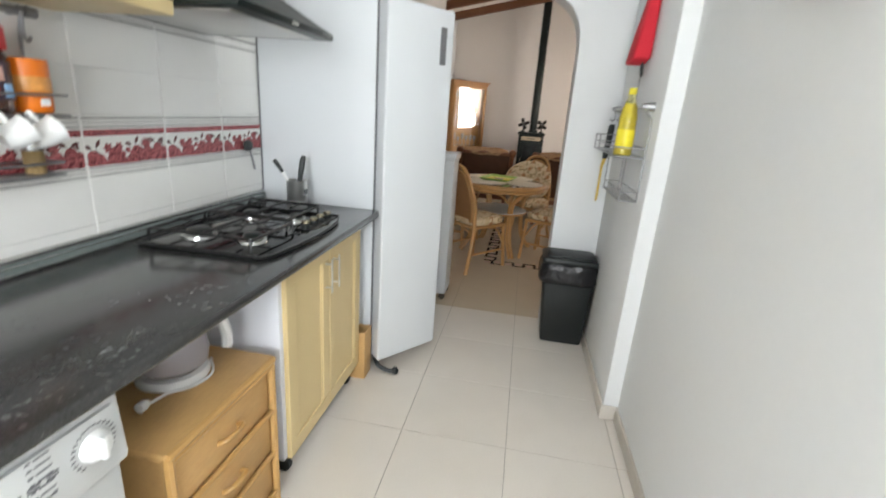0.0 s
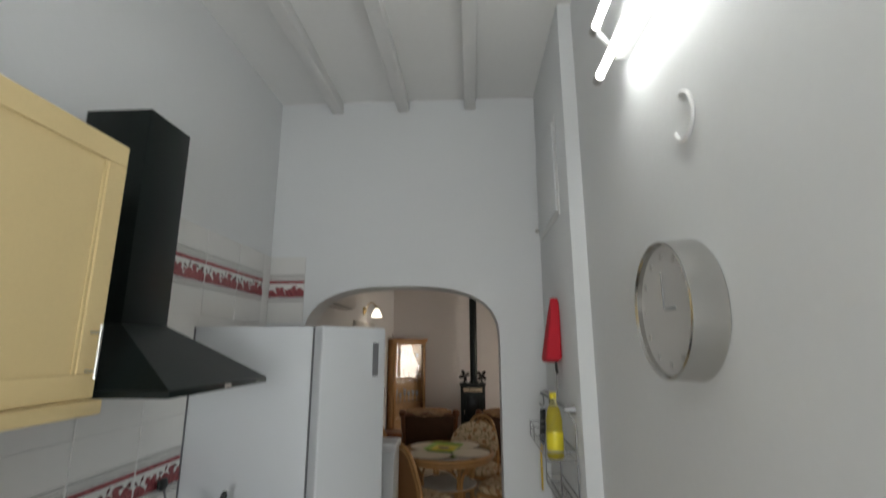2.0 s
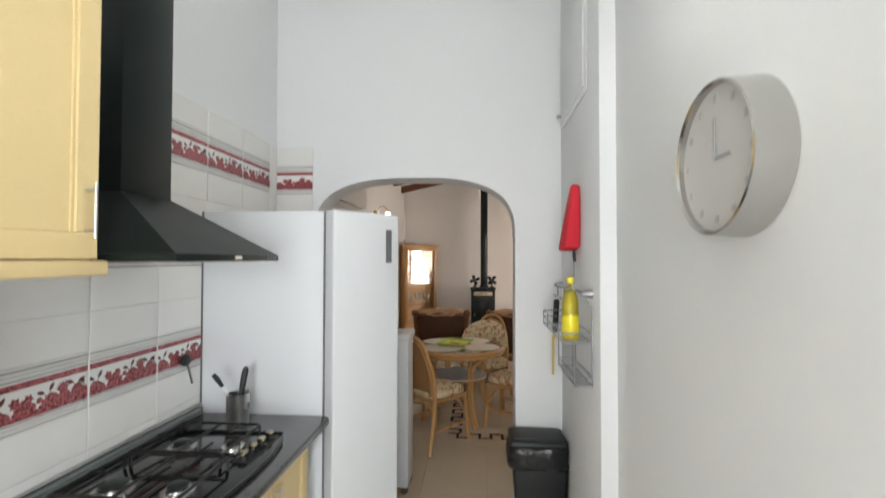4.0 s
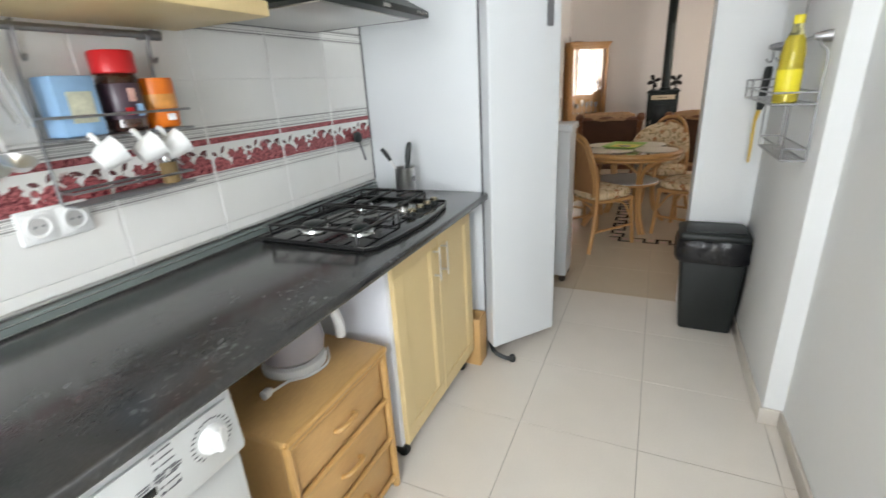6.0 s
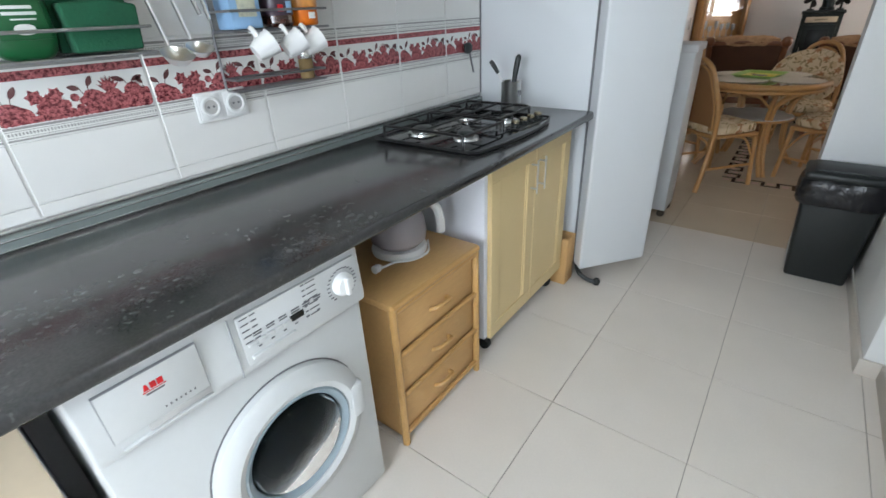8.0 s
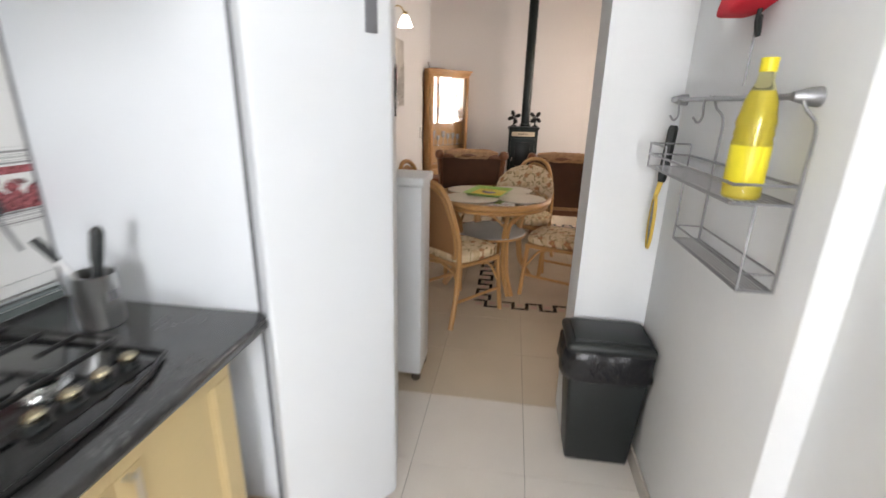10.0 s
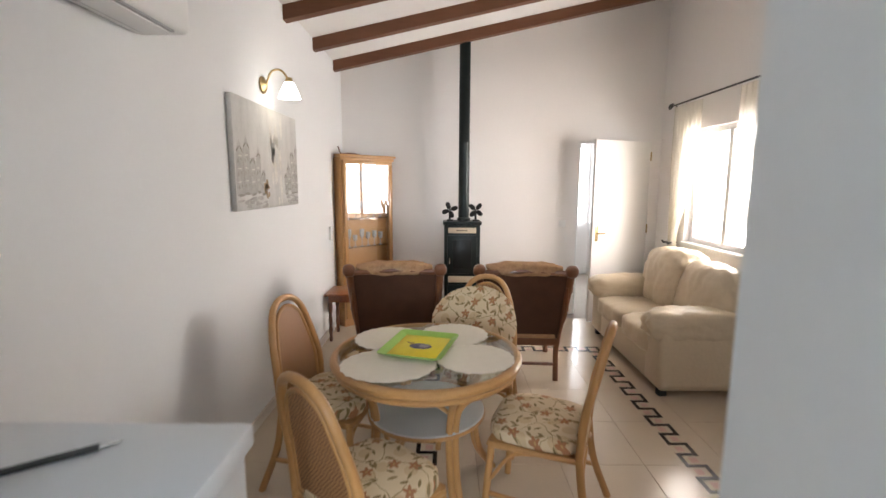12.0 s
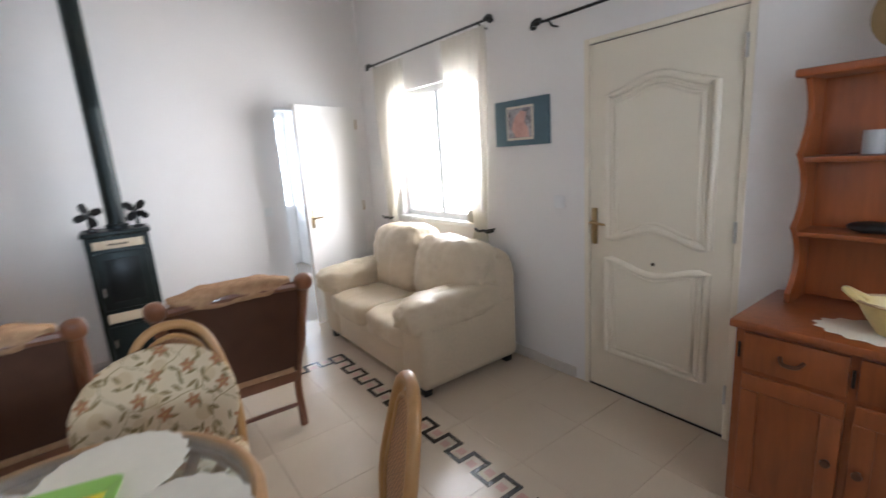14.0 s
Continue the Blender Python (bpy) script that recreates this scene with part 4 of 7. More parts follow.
def extractor_hood():
    t = thing("extractor_hood", (0.25, 2.36, 1.62), "black pyramid extractor hood with square chimney above the hob", "extractor hood")
    y0, y1, x1, z0 = 2.055, 2.655, 0.545, 1.618
    part("canopy_edge", box(0.003, x1, y0, y1, z0, z0 + 0.022, 0.003), hood_black, t)
    bm = bmesh.new()
    lo = [bm.verts.new(p) for p in ((0.003, y0 + 0.003, z0 + 0.022), (x1 - 0.003, y0 + 0.003, z0 + 0.022), (x1 - 0.003, y1 - 0.003, z0 + 0.022), (0.003, y1 - 0.003, z0 + 0.022))]
    hi = [bm.verts.new(p) for p in ((0.003, 2.225, 1.83), (0.245, 2.225, 1.83), (0.245, 2.450, 1.83), (0.003, 2.450, 1.83))]
    bm.faces.new(lo[::-1]), bm.faces.new(hi)
    for i in range(4):
        bm.faces.new((lo[i], lo[(i + 1) % 4], hi[(i + 1) % 4], hi[i]))
    part("canopy", bm, hood_black, t, "", 20)
    part("chimney", box(0.003, 0.245, 2.225, 2.450, 1.828, 2.585, 0.003), hood_black, t)
    part("filter", box(0.05, 0.49, y0 + 0.05, y1 - 0.05, z0 - 0.004, z0 + 0.004, 0.001), brushed, t, "grey metal grease filter")
    part("badge", box(x1 - 0.004, x1 + 0.0015, 2.34, 2.38, z0 + 0.006, z0 + 0.016), brushed, t, "small silver badge")
    for i in range(4):
        part("button", lathe([(0.005, 0), (0.005, 0.004), (0.001, 0.005)], (x1, 2.56 + 0.02 * i, z0 + 0.011), 10, None, RY90), steel, t)
    return t


extractor_hood()


def upper_cabinet(y0, y1, hy):
    t = thing("wall_cabinet", (0.17, (y0 + y1) / 2, 1.62), "cream shaker wall cabinet beside the hood", "cabinet", "wall cabinets")
    part("body", box(0.003, 0.335, y0, y1, 1.622, 2.34, 0.002), carcass, t)
    shaker_door(t, y0 + 0.002, y1 - 0.002, 1.624, 2.338, 0.356, hy, 1.745)
    part("light_rail", box(0.003, 0.375, y0, y1 + (0.012 if y1 > 1.9 else 0), 1.582, 1.621, 0.006), cream_door, t, "cream cornice rail below the door")
    return t


upper_cabinet(1.475, 2.025, 1.985)
upper_cabinet(0.915, 1.465, 0.96)


def towel_rail():
    """Chrome rail on the tiles with hooks; what hangs from it is built apart."""
    t = thing("utensil_rail", (0.04, 1.3, 1.56), "metal utensil rail on the wall tiles", "rail")
    part("rod", tube([(0.045, 0.72, 1.56), (0.045, 1.93, 1.56)], 0.009), wire, t)
    for y in (0.74, 1.30, 1.91):
        part("bracket", tube([(0.002, y, 1.56), (0.045, y, 1.56)], 0.010), wire, t)
    part("end_cap", lathe([(0.013, -0.015), (0.013, 0.015)], (0.045, 1.93, 1.56), 16, None, RX90), wire, t)
    for y in (1.05, 1.40, 1.47, 1.52, 1.60, 1.90):
        part("hook", tube(curve([(0.052, y, 1.570), (0.060, y, 1.555), (0.056, y, 1.52), (0.058, y, 1.497), (0.068, y, 1.490), (0.076, y, 1.500)]), 0.004), wire, t)
    return t


towel_rail()


def wire_basket(name, y0, y1, z, h, label, lower=False):
    t = thing(name, (0.06, (y0 + y1) / 2, z), label, "rack", "hanging wire racks")
    x0, x1 = 0.015, 0.125
    for zz in (z, z + h):
        part("rim", tube([(x0, y0, zz), (x1, y0, zz), (x1, y1, zz), (x0, y1, zz)], 0.0035, None, 8, True), wire, t)
    for i in range(9):
        x = x0 + (x1 - x0) * i / 8
        part("wire", tube([(x, y0, z), (x, y1, z)], 0.002, None, 6), wire, t)
    for y in (y0 + 0.004, y1 - 0.004):
        part("hanger", tube(curve([(0.055, y, 1.572), (0.030, y, 1.55), (0.016, y, 1.47), (0.014, y, z)]), 0.004), wire, t)
    if lower:
        zz = 1.158
        for q in (zz, zz + 0.032):
            part("lower_rim", tube([(x0, y0, q), (x1 - 0.045, y0, q), (x1 - 0.045, y1, q), (x0, y1, q)], 0.0035, None, 8, True), wire, t)
        for i in range(8):
            x = x0 + (x1 - 0.045 - x0) * i / 7
            part("wire", tube([(x, y0, zz), (x, y1, zz)], 0.002, None, 6), wire, t)
        for y in (y0, y1):
            part("riser", tube([(x0, y, z), (x0, y, zz)], 0.004), wire, t)
    return t


wire_basket("hanging_rack", 1.60, 1.925, 1.315, 0.05, "two-tier wire rack with jars hanging from the rail", True)
wire_basket("hanging_basket", 1.06, 1.395, 1.285, 0.055, "wire basket with washing-up things hanging from the rail")


def pantry():
    z = 1.320
    t = thing("sugar_packet", (0.07, 1.655, z), "pale blue cardboard packet in the wire rack", "packet")
    part("carton", box(0.03, 0.108, 1.612, 1.705, z, z + 0.135, 0.004), blue_card, t)
    part("print", box(0.1085, 0.1095, 1.635, 1.690, z + 0.03, z + 0.10), card_print, t, "faded pictures on the packet")
    t = thing("coffee_jar", (0.07, 1.76, z), "glass coffee jar with red lid in the wire rack", "jar")
    part("glass", lathe([(0.040, 0), (0.048, 0.01), (0.048, 0.125), (0.040, 0.140)], (0.068, 1.782, z), 20), coffee_dark, t, "dark coffee behind glass")
    part("lid", lathe([(0.047, 0.140), (0.050, 0.143), (0.050, 0.188), (0.046, 0.194), (0.001, 0.194)], (0.068, 1.782, z), 20), red_lid, t, "red screw lid")
    part("sticker", lathe([(0.0483, 0.03), (0.0487, 0.031), (0.0487, 0.115), (0.0483, 0.116)], (0.068, 1.782, z), 20), jar_print, t, "dark printed label")
    for dy, za, zb, mat in ((-0.002, 0.072, 0.104, pink_print), (0.012, 0.036, 0.066, blue_card), (-0.016, 0.040, 0.058, red_lid)):
        part("label_picture", box(0.1135, 0.1175, 1.782 + dy - 0.009, 1.782 + dy + 0.009, z + za, z + zb, 0.001), mat, t)
    t = thing("orange_tub", (0.07, 1.865, z), "orange plastic powder tub in the wire rack", "tub")
    part("tub", lathe([(0.040, 0), (0.044, 0.006), (0.046, 0.12), (0.044, 0.128), (0.001, 0.130)], (0.068, 1.878, z), 24), orange_tub, t)
    part("print", lathe([(0.0462, 0.05), (0.0468, 0.052), (0.0468, 0.085), (0.0464, 0.087)], (0.068, 1.878, z), 24), tub_print, t)
    part("mark", box(0.110, 0.1155, 1.866, 1.888, z + 0.018, z + 0.036, 0.001), white_plastic, t, "white printed mark")
    for y in (1.675, 1.775, 1.845):
        t = thing("white_cup", (0.13, y, 1.27), "white plastic cup hanging from the wire rack", "cup", "hanging cups")
        m = Matrix.Rotation(radians(28), 4, 'Y') @ Matrix.Rotation(radians(-58), 4, 'X')
        part("cup", lathe([(0.016, -0.035), (0.023, -0.034), (0.030, -0.015), (0.034, 0.022), (0.036, 0.026), (0.032, 0.026), (0.026, -0.015), (0.016, -0.029)], (0.140, y, 1.275), 24, None, m), white_plastic, t)
        part("handle", tube(curve([(0.136, y - 0.012, 1.292), (0.132, y - 0.020, 1.312), (0.124, y - 0.024, 1.322), (0.122, y - 0.022, 1.310)]), 0.007), white_plastic, t)
    t = thing("spice_jar", (0.05, 1.875, 1.163), "small spice jar with steel cap in the lower rack", "jar")
    part("glass", lathe([(0.022, 0), (0.023, 0.004), (0.023, 0.055), (0.020, 0.060)], (0.050, 1.872, 1.163), 18), straw, t)
    part("cap", lathe([(0.023, 0.060), (0.024, 0.062), (0.024, 0.085), (0.001, 0.086)], (0.050, 1.872, 1.163), 18), steel, t)
    # washing-up things
    t = thing("detergent_bottle", (0.07, 1.165, 1.29), "green washing-up liquid bottle with printed label", "bottle")
    part("bottle", cushion(0.065, 1.165, 1.365, 0.07, 0.115, 0.16, 4), green_plastic, t)
    part("sticker", box(0.095, 0.1015, 1.122, 1.208, 1.325, 1.405, 0.002), green_plastic, t, "dark green label")
    bm = None
    for ya, yb, za, zb in ((1.134, 1.192, 1.381, 1.387), (1.140, 1.196, 1.370, 1.376), (1.150, 1.192, 1.361, 1.364)):
        bm = box(0.1010, 0.1022, ya, yb, za, zb, 0.0004, bm)
    part("lettering_bar", bm, white_plastic, t, "white unreadable print")
    part("picture", cushion(0.1015, 1.168, 1.344, 0.003, 0.036, 0.020, 2.5), white_plastic, t, "white printed picture")
    part("tag", box(0.1005, 0.1018, 1.142, 1.162, 1.430, 1.438, 0.0004), red_lid, t, "small red tag")
    part("sticker", box(0.0945, 0.1012, 1.124, 1.200, 1.394, 1.424, 0.002), tray_yellow, t, "yellow upper label")
    part("cap", lathe([(0.017, 0), (0.017, 0.03), (0.010, 0.045)], (0.065, 1.165, 1.437), 14), white_plastic, t)
    t = thing("scouring_pads", (0.07, 1.30, 1.29), "stack of green scouring pads in the wire basket", "sponge")
    part("pad", box(0.030, 0.058, 1.225, 1.385, 1.293, 1.425, 0.008), sponge_green, t)
    part("pad", slab([(1.240, 1.293), (1.375, 1.293), (1.385, 1.385), (1.330, 1.398), (1.235, 1.390)], 'x', 0.064, 0.110, None, 0.006), sponge_green, t)
    # ladles
    for y, l, r in ((1.41, 0.245, 0.040), (1.47, 0.235, 0.034)):
        t = thing("ladle", (0.08, y, 1.49), "steel ladle hanging from the rail", "ladle", "hanging ladles")
        part("handle", tube(curve([(0.074, y, 1.505), (0.076, y + 0.01, 1.42), (0.074, y + 0.035, 1.50 - l + 0.04)]), [0.012] * 6 + [0.009] * 3 + [0.006] * 8), pot_steel, t)
        part("bowl", lathe([(0.001, -r * 0.7), (r * 0.6, -r * 0.55), (r, 0.0), (r * 0.96, 0.0), (r * 0.55, -r * 0.45), (0.001, -r * 0.6)], (0.090, y + 0.045, 1.50 - l + 0.02), 20, None, Matrix.Rotation(radians(25), 4, 'Y')), pot_steel, t)
    t = thing("tongs", (0.08, 1.52, 1.49), "steel serving tongs hanging from the rail", "tongs")
    part("arm", tube(curve([(0.074, 1.515, 1.495), (0.078, 1.525, 1.43), (0.076, 1.545, 1.36)]), 0.006), steel, t)
    part("arm", tube(curve([(0.080, 1.535, 1.495), (0.084, 1.55, 1.43), (0.080, 1.565, 1.35)]), 0.006), steel, t)
    part("grip_ring", tube([(0.078, 1.527 + 0.02 * math.cos(a), 1.495 + 0.012 * math.sin(a)) for a in (2 * math.pi * i / 14 for i in range(14))], 0.004, None, 6, True), steel, t)
    # hook with a dark strainer by the panel
    t = thing("gas_lighter", (0.02, 2.88, 1.13), "black-handled gas lighter hanging on the tiles", "lighter")
    part("handle", cushion(0.030, 2.86, 1.175, 0.025, 0.06, 0.05, 2.5), black_plastic, t)
    part("barrel", tube([(0.030, 2.875, 1.15), (0.028, 2.91, 1.06)], 0.005), wire, t)
    part("peg", tube([(0.006, 2.855, 1.19), (0.030, 2.855, 1.19)], 0.004), wire, t)


pantry()


def socket():
    y0, y1, z0, z1 = 1.497, 1.655, 1.083, 1.165
    t = thing("wall_socket", (0.01, 1.58, 1.124), "white double wall socket on the tiles", "socket")
    part("frame", box(0.006, 0.018, y0, y1, z0, z1, 0.004), white_plastic, t)
    for y in (y0 + 0.040, y1 - 0.040):
        part("cover", box(0.0175, 0.0205, y - 0.034, y + 0.034, 1.124 - 0.034, 1.124 + 0.034, 0.002), white_plastic, t)
        # flat grey disc, the recess's shade given as colour
        part("cup", lathe([(0.0195, 0.0), (0.0195, 0.0008)], (0.0205, y, 1.124), 24, None, RY90), hour_grey, t, "grey disc painting the shade of the round recess")
        o = part("outlet", lathe([(0.031, 0.0), (0.031, 0.003), (0.027, 0.006), (0.023, 0.006), (0.0205, 0.0032), (0.0195, 0.003)], (0.018, y, 1.124), 32, None, RY90), white_plastic, t)
        for dz in (-0.008, 0.008):
            part("pin_hole", lathe([(0.0035, 0), (0.0035, 0.002)], (0.0205, y + dz, 1.124), 8, None, RY90), print_grey, o)
    return t


socket()


def wall_clock():
    t = thing("wall_clock", (KX, 2.05, 1.90), "round brushed-steel wall clock with pale face", "clock")
    c = (KX - 0.001, 1.965, 1.845)
    m = Matrix.Rotation(radians(-90), 4, 'Y')
    part("rim", lathe([(0.168, 0.0), (0.172, 0.004), (0.166, 0.076), (0.162, 0.079), (0.157, 0.073), (0.157, 0.02)], c, 64, None, m), clock_steel, t)
    part("face", lathe([(0.158, 0.054), (0.158, 0.061), (0.001, 0.0612)], c, 48, None, m), clock_face, t)
    bm = box(KX - 0.069, KX - 0.066, 1.962, 1.968, 1.845, 1.935, 0.001)
    part("minute_hand", bm, mug_grey, t)
    part("hour_hand", box(KX - 0.067, KX - 0.064, 1.905, 1.965, 1.841, 1.849, 0.001), mug_grey, t)
    for i in range(12):
        a = math.pi * i / 6
        yy, zz = c[1] + 0.132 * math.sin(a), c[2] + 0.132 * math.cos(a)
        part("hour_mark", box(KX - 0.0645, KX - 0.0615, yy - 0.006, yy + 0.006, zz - 0.008, zz + 0.008), hour_grey, t)
    return t


wall_clock()


def strip_light():
    t = thing("strip_light", (KX, 1.65, 2.72), "twin-tube fluorescent fitting on the kitchen wall", "lamp")
    y0, y1 = 1.10, 2.20
    part("housing", box(KX - 0.05, KX - 0.001, y0, y1, 2.69, 2.79, 0.008), white_plastic, t)
    for z in (2.645, 2.835):
        part("fluorescent_tube", tube([(KX - 0.095, y0 + 0.02, z), (KX - 0.095, y1 + 0.02, z)], 0.014, None, 12), tube_light, t, "glowing tube")
        for y in (y0, y1 + 0.03):
            part("end_cap", lathe([(0.017, -0.018), (0.017, 0.018)], (KX - 0.095, y, z), 14, None, RX90), brushed, t)
            part("holder", tube([(KX - 0.095, y, z), (KX - 0.045, y - (0.02 if y > 2 else -0.02), 2.74)], 0.008), white_plastic, t)
    r = solid("wall_ring", tube([(KX - 0.006, 1.890 - 0.052 * math.sin(a), 2.318 + 0.060 * math.cos(a)) for a in (1.35 * math.pi * i / 16 for i in range(17))], 0.006), trim_white, "white painted hook ring on the wall", "hook")
    return t


strip_light()


def fuse_door():
    t = thing("fuse_cabinet", (KX2, 3.4, 2.8), "flush white wall cupboard door high on the wall", "cupboard")
    y0, y1, z0, z1 = 3.10, 3.74, 2.42, 2.98
    part("frame", box(KX2 - 0.008, KX2 - 0.0005, y0, y1, z0, z1, 0.003), trim_white, t)
    part("door", box(KX2 - 0.018, KX2 - 0.008, y0 + 0.03, y1 - 0.03, z0 + 0.03, z1 - 0.03, 0.003), wall_white, t)
    part("knob", lathe([(0.006, 0), (0.012, 0.015), (0.012, 0.025), (0.001, 0.028)], (KX2 - 0.018, y1 - 0.05, z0 + 0.06), 14, None, Matrix.Rotation(radians(-90), 4, 'Y')), brushed, t)
    return t


fuse_door()


def wall_rack():
    t = thing("wall_rack", (1.80, 3.25, 1.3), "two-tier chrome wire wall rack with hooks", "rack")
    part("rod", tube([(KX2 - 0.03, 3.02, 1.470), (KX2 - 0.03, 3.78, 1.470)], 0.007), wire, t)
    for y in (3.03, 3.76):
        part("rod_end", lathe([(0.020, 0), (0.018, 0.02), (0.009, 0.05)], (KX2, y, 1.470), 18, None, Matrix.Rotation(radians(-90), 4, 'Y')), wire, t, "cone-shaped metal bracket")
    x0, x1, y0, y1, y2 = 1.700, 1.826, 3.00, 3.62, 3.42
    zs = 1.255
    for q in (zs, zs + 0.040):
        part("rim", tube([(x0, y0, q), (x1, y0, q), (x1, y1, q), (x0, y1, q)], 0.0035, None, 8, True), wire, t)
    part("end_guard", tube([(x0, y1 - 0.16, zs + 0.075), (x0, y1, zs + 0.075), (x1, y1, zs + 0.075)], 0.003), wire, t)
    for x, y in ((x0, y1), (x0, y1 - 0.16), (x1, y1)):
        part("guard_post", tube([(x, y, zs), (x, y, zs + 0.075)], 0.003), wire, t)
    for i in range(10):
        x = x0 + (x1 - x0) * i / 9
        part("wire", tube([(x, y0, zs), (x, y1, zs)], 0.002, None, 6), wire, t)
    x2, zl = 1.752, 1.062
    part("lower_rim", tube([(x2, y0, zl), (x1, y0, zl), (x1, y2, zl), (x2, y2, zl)], 0.0035, None, 8, True), wire, t)
    part("lower_rim", tube([(x2, y0, zl + 0.04), (x1, y0, zl + 0.04), (x1, y2, zl + 0.04), (x2, y2, zl + 0.04)], 0.0028, None, 8, True), wire, t)
    for i in range(9):
        x = x2 + (x1 - x2) * i / 8
        part("wire", tube([(x, y0, zl), (x, y2, zl)], 0.002, None, 6), wire, t)
    for y in (y0, y2):
        part("upright", tube(curve([(1.802, y + 0.03, 1.477), (1.806, y + 0.01, 1.445), (x1, y, 1.41), (x1, y, 1.30), (x1, y, zl)]), 0.0035), wire, t)
        part("strut", tube([(x2, y, zl), (x2, y, zs)], 0.003), wire, t)
    for y in (3.50, 3.715):
        part("hook", tube(curve([(1.812, y, 1.478), (1.797, y, 1.46), (1.799, y, 1.42), (1.788, y, 1.402), (1.772, y, 1.418)]), 0.0035), wire, t)
    bx, by, bz = 1.742, 3.055, zs + 0.003
    o = thing("oil_bottle", (bx, by, bz), "plastic bottle of yellow cooking oil with yellow cap", "bottle")
    part("bottle", lathe([(0.034, 0), (0.038, 0.005), (0.038, 0.12), (0.0355, 0.128), (0.038, 0.136), (0.0355, 0.148), (0.038, 0.158), (0.034, 0.178), (0.030, 0.205), (0.016, 0.240), (0.014, 0.262)], (bx, by, bz), 28), oil_clear, o)
    part("oil", lathe([(0.032, 0.003), (0.036, 0.008), (0.036, 0.118), (0.0335, 0.128), (0.036, 0.136), (0.0335, 0.148), (0.036, 0.158), (0.032, 0.178), (0.028, 0.203), (0.020, 0.222), (0.001, 0.223)], (bx, by, bz), 24), oil, o, "yellow oil")
    part("sticker", lathe([(0.0383, 0.03), (0.0387, 0.031), (0.0387, 0.112), (0.0383, 0.113)], (bx, by, bz), 24), bottle_label, o, "bright yellow label")
    part("cap", lathe([(0.016, 0.258), (0.016, 0.285), (0.001, 0.286)], (bx, by, bz), 18), bottle_label, o, "yellow cap")
    g = thing("oven_glove", (1.82, 3.25, 1.85), "red padded oven glove hanging on the wall", "oven glove")
    out = [(3.245, 1.685), (3.33, 1.668), (3.425, 1.672), (3.418, 1.71), (3.39, 1.82), (3.355, 1.92), (3.315, 1.99), (3.285, 2.012), (3.255, 1.995), (3.242, 1.94), (3.240, 1.80)]
    bm = slab(out, 'x', 1.790, 1.832, None, 0.014)
    for v in bm.verts:
        if v.co.x < 1.812:
            v.co.x -= max(0, 1.98 - v.co.z) * 0.13
    part("glove", bm, red_cloth, g)
    part("loop", tube(curve([(1.81, 3.30, 1.68), (1.808, 3.302, 1.645), (1.812, 3.292, 1.615), (1.81, 3.295, 1.66)]), 0.006), black_plastic, g, "black hanging loop")
    part("chain", tube([(1.81, 3.305, 1.63), (1.808, 3.30, 1.50)], 0.003), wire, g)
    r = thing("fly_swatter", (1.79, 3.705, 1.2), "racket-shaped fly swatter, yellow head and black handle, hanging", "fly swatter")
    hy, xt, xh, zc, rw, rh = 3.705, 1.790, 1.768, 1.040, 0.050, 0.098
    part("handle", tube(curve([(xt, hy + 0.003, 1.385), (xt - 0.006, hy, 1.29), (xt - 0.012, hy - 0.002, 1.19)]), [0.012] + [0.017] * 14 + [0.015, 0.013]), black_plastic, r)
    part("neck", tube([(xt - 0.012, hy, 1.195), (xh, hy, zc + rh)], [0.010, 0.008]), yellow_plastic, r)
    ell = [(xh + rw * math.cos(a) * 0.15, hy + rw * math.cos(a) * 0.98, zc + rh * math.sin(a)) for a in (2 * math.pi * i / 28 for i in range(28))]
    part("head_rim", tube(ell, 0.006, None, 8, True), yellow_plastic, r, "yellow plastic rim")
    bm = None
    for i in range(-8, 9):
        f = i / 9
        h = rh * math.sqrt(1 - f * f)
        bm = tube([(xh + rw * f * 0.15, hy + rw * f * 0.98, zc - h), (xh + rw * f * 0.15, hy + rw * f * 0.98, zc + h)], 0.0009, bm, 5)
    for i in range(-14, 15):
        f = i / 15
        h = math.sqrt(1 - f * f)
        bm = tube([(xh - rw * h * 0.15, hy - rw * h * 0.98, zc + rh * f), (xh + rw * h * 0.15, hy + rw * h * 0.98, zc + rh * f)], 0.0009, bm, 5)
    part("mesh", bm, wire, r, "grey wire mesh")
    return t


wall_rack()


def bin_():
    t = thing("waste_bin", (1.69, 3.70, 0), "black plastic waste bin lined with a black bag", "waste bin")
    bm = bmesh.new()
    lo = [(1.552, 3.622), (1.808, 3.622), (1.808, 3.775), (1.552, 3.775)]
    hi = [(1.515, 3.565), (1.824, 3.565), (1.824, 3.785), (1.515, 3.785)]
    v0, v1 = [bm.verts.new((x, y, 0.0)) for x, y in lo], [bm.verts.new((x, y, 0.50)) for x, y in hi]
    bm.faces.new(v0[::-1]), bm.faces.new(v1)
    for i in range(4):
        bm.faces.new((v0[i], v0[(i + 1) % 4], v1[(i + 1) % 4], v1[i]))
    bmesh.ops.bevel(bm, geom=list(bm.edges), offset=0.016, segments=3, profile=0.5, affect='EDGES')
    part("body", bm, black_plastic, t)
    b = cushion(1.664, 3.668, 0.490, 0.352, 0.236, 0.15, 6, None, 18, 0.045)
    part("bag", b, bag_black, t, "crumpled bin bag folded over the rim")
    l = part("lid", box(1.500, 1.827, 3.548, 3.787, 0.550, 0.592, 0.018, None, 3), black_plastic, t)
    part("flap", box(1.530, 1.800, 3.580, 3.765, 0.590, 0.600, 0.004), black_plastic, l)
    part("tag", box(1.590, 1.608, 3.556, 3.566, 0.462, 0.470, 0.002), bowl_cream, t, "small pale sticker")
    return t


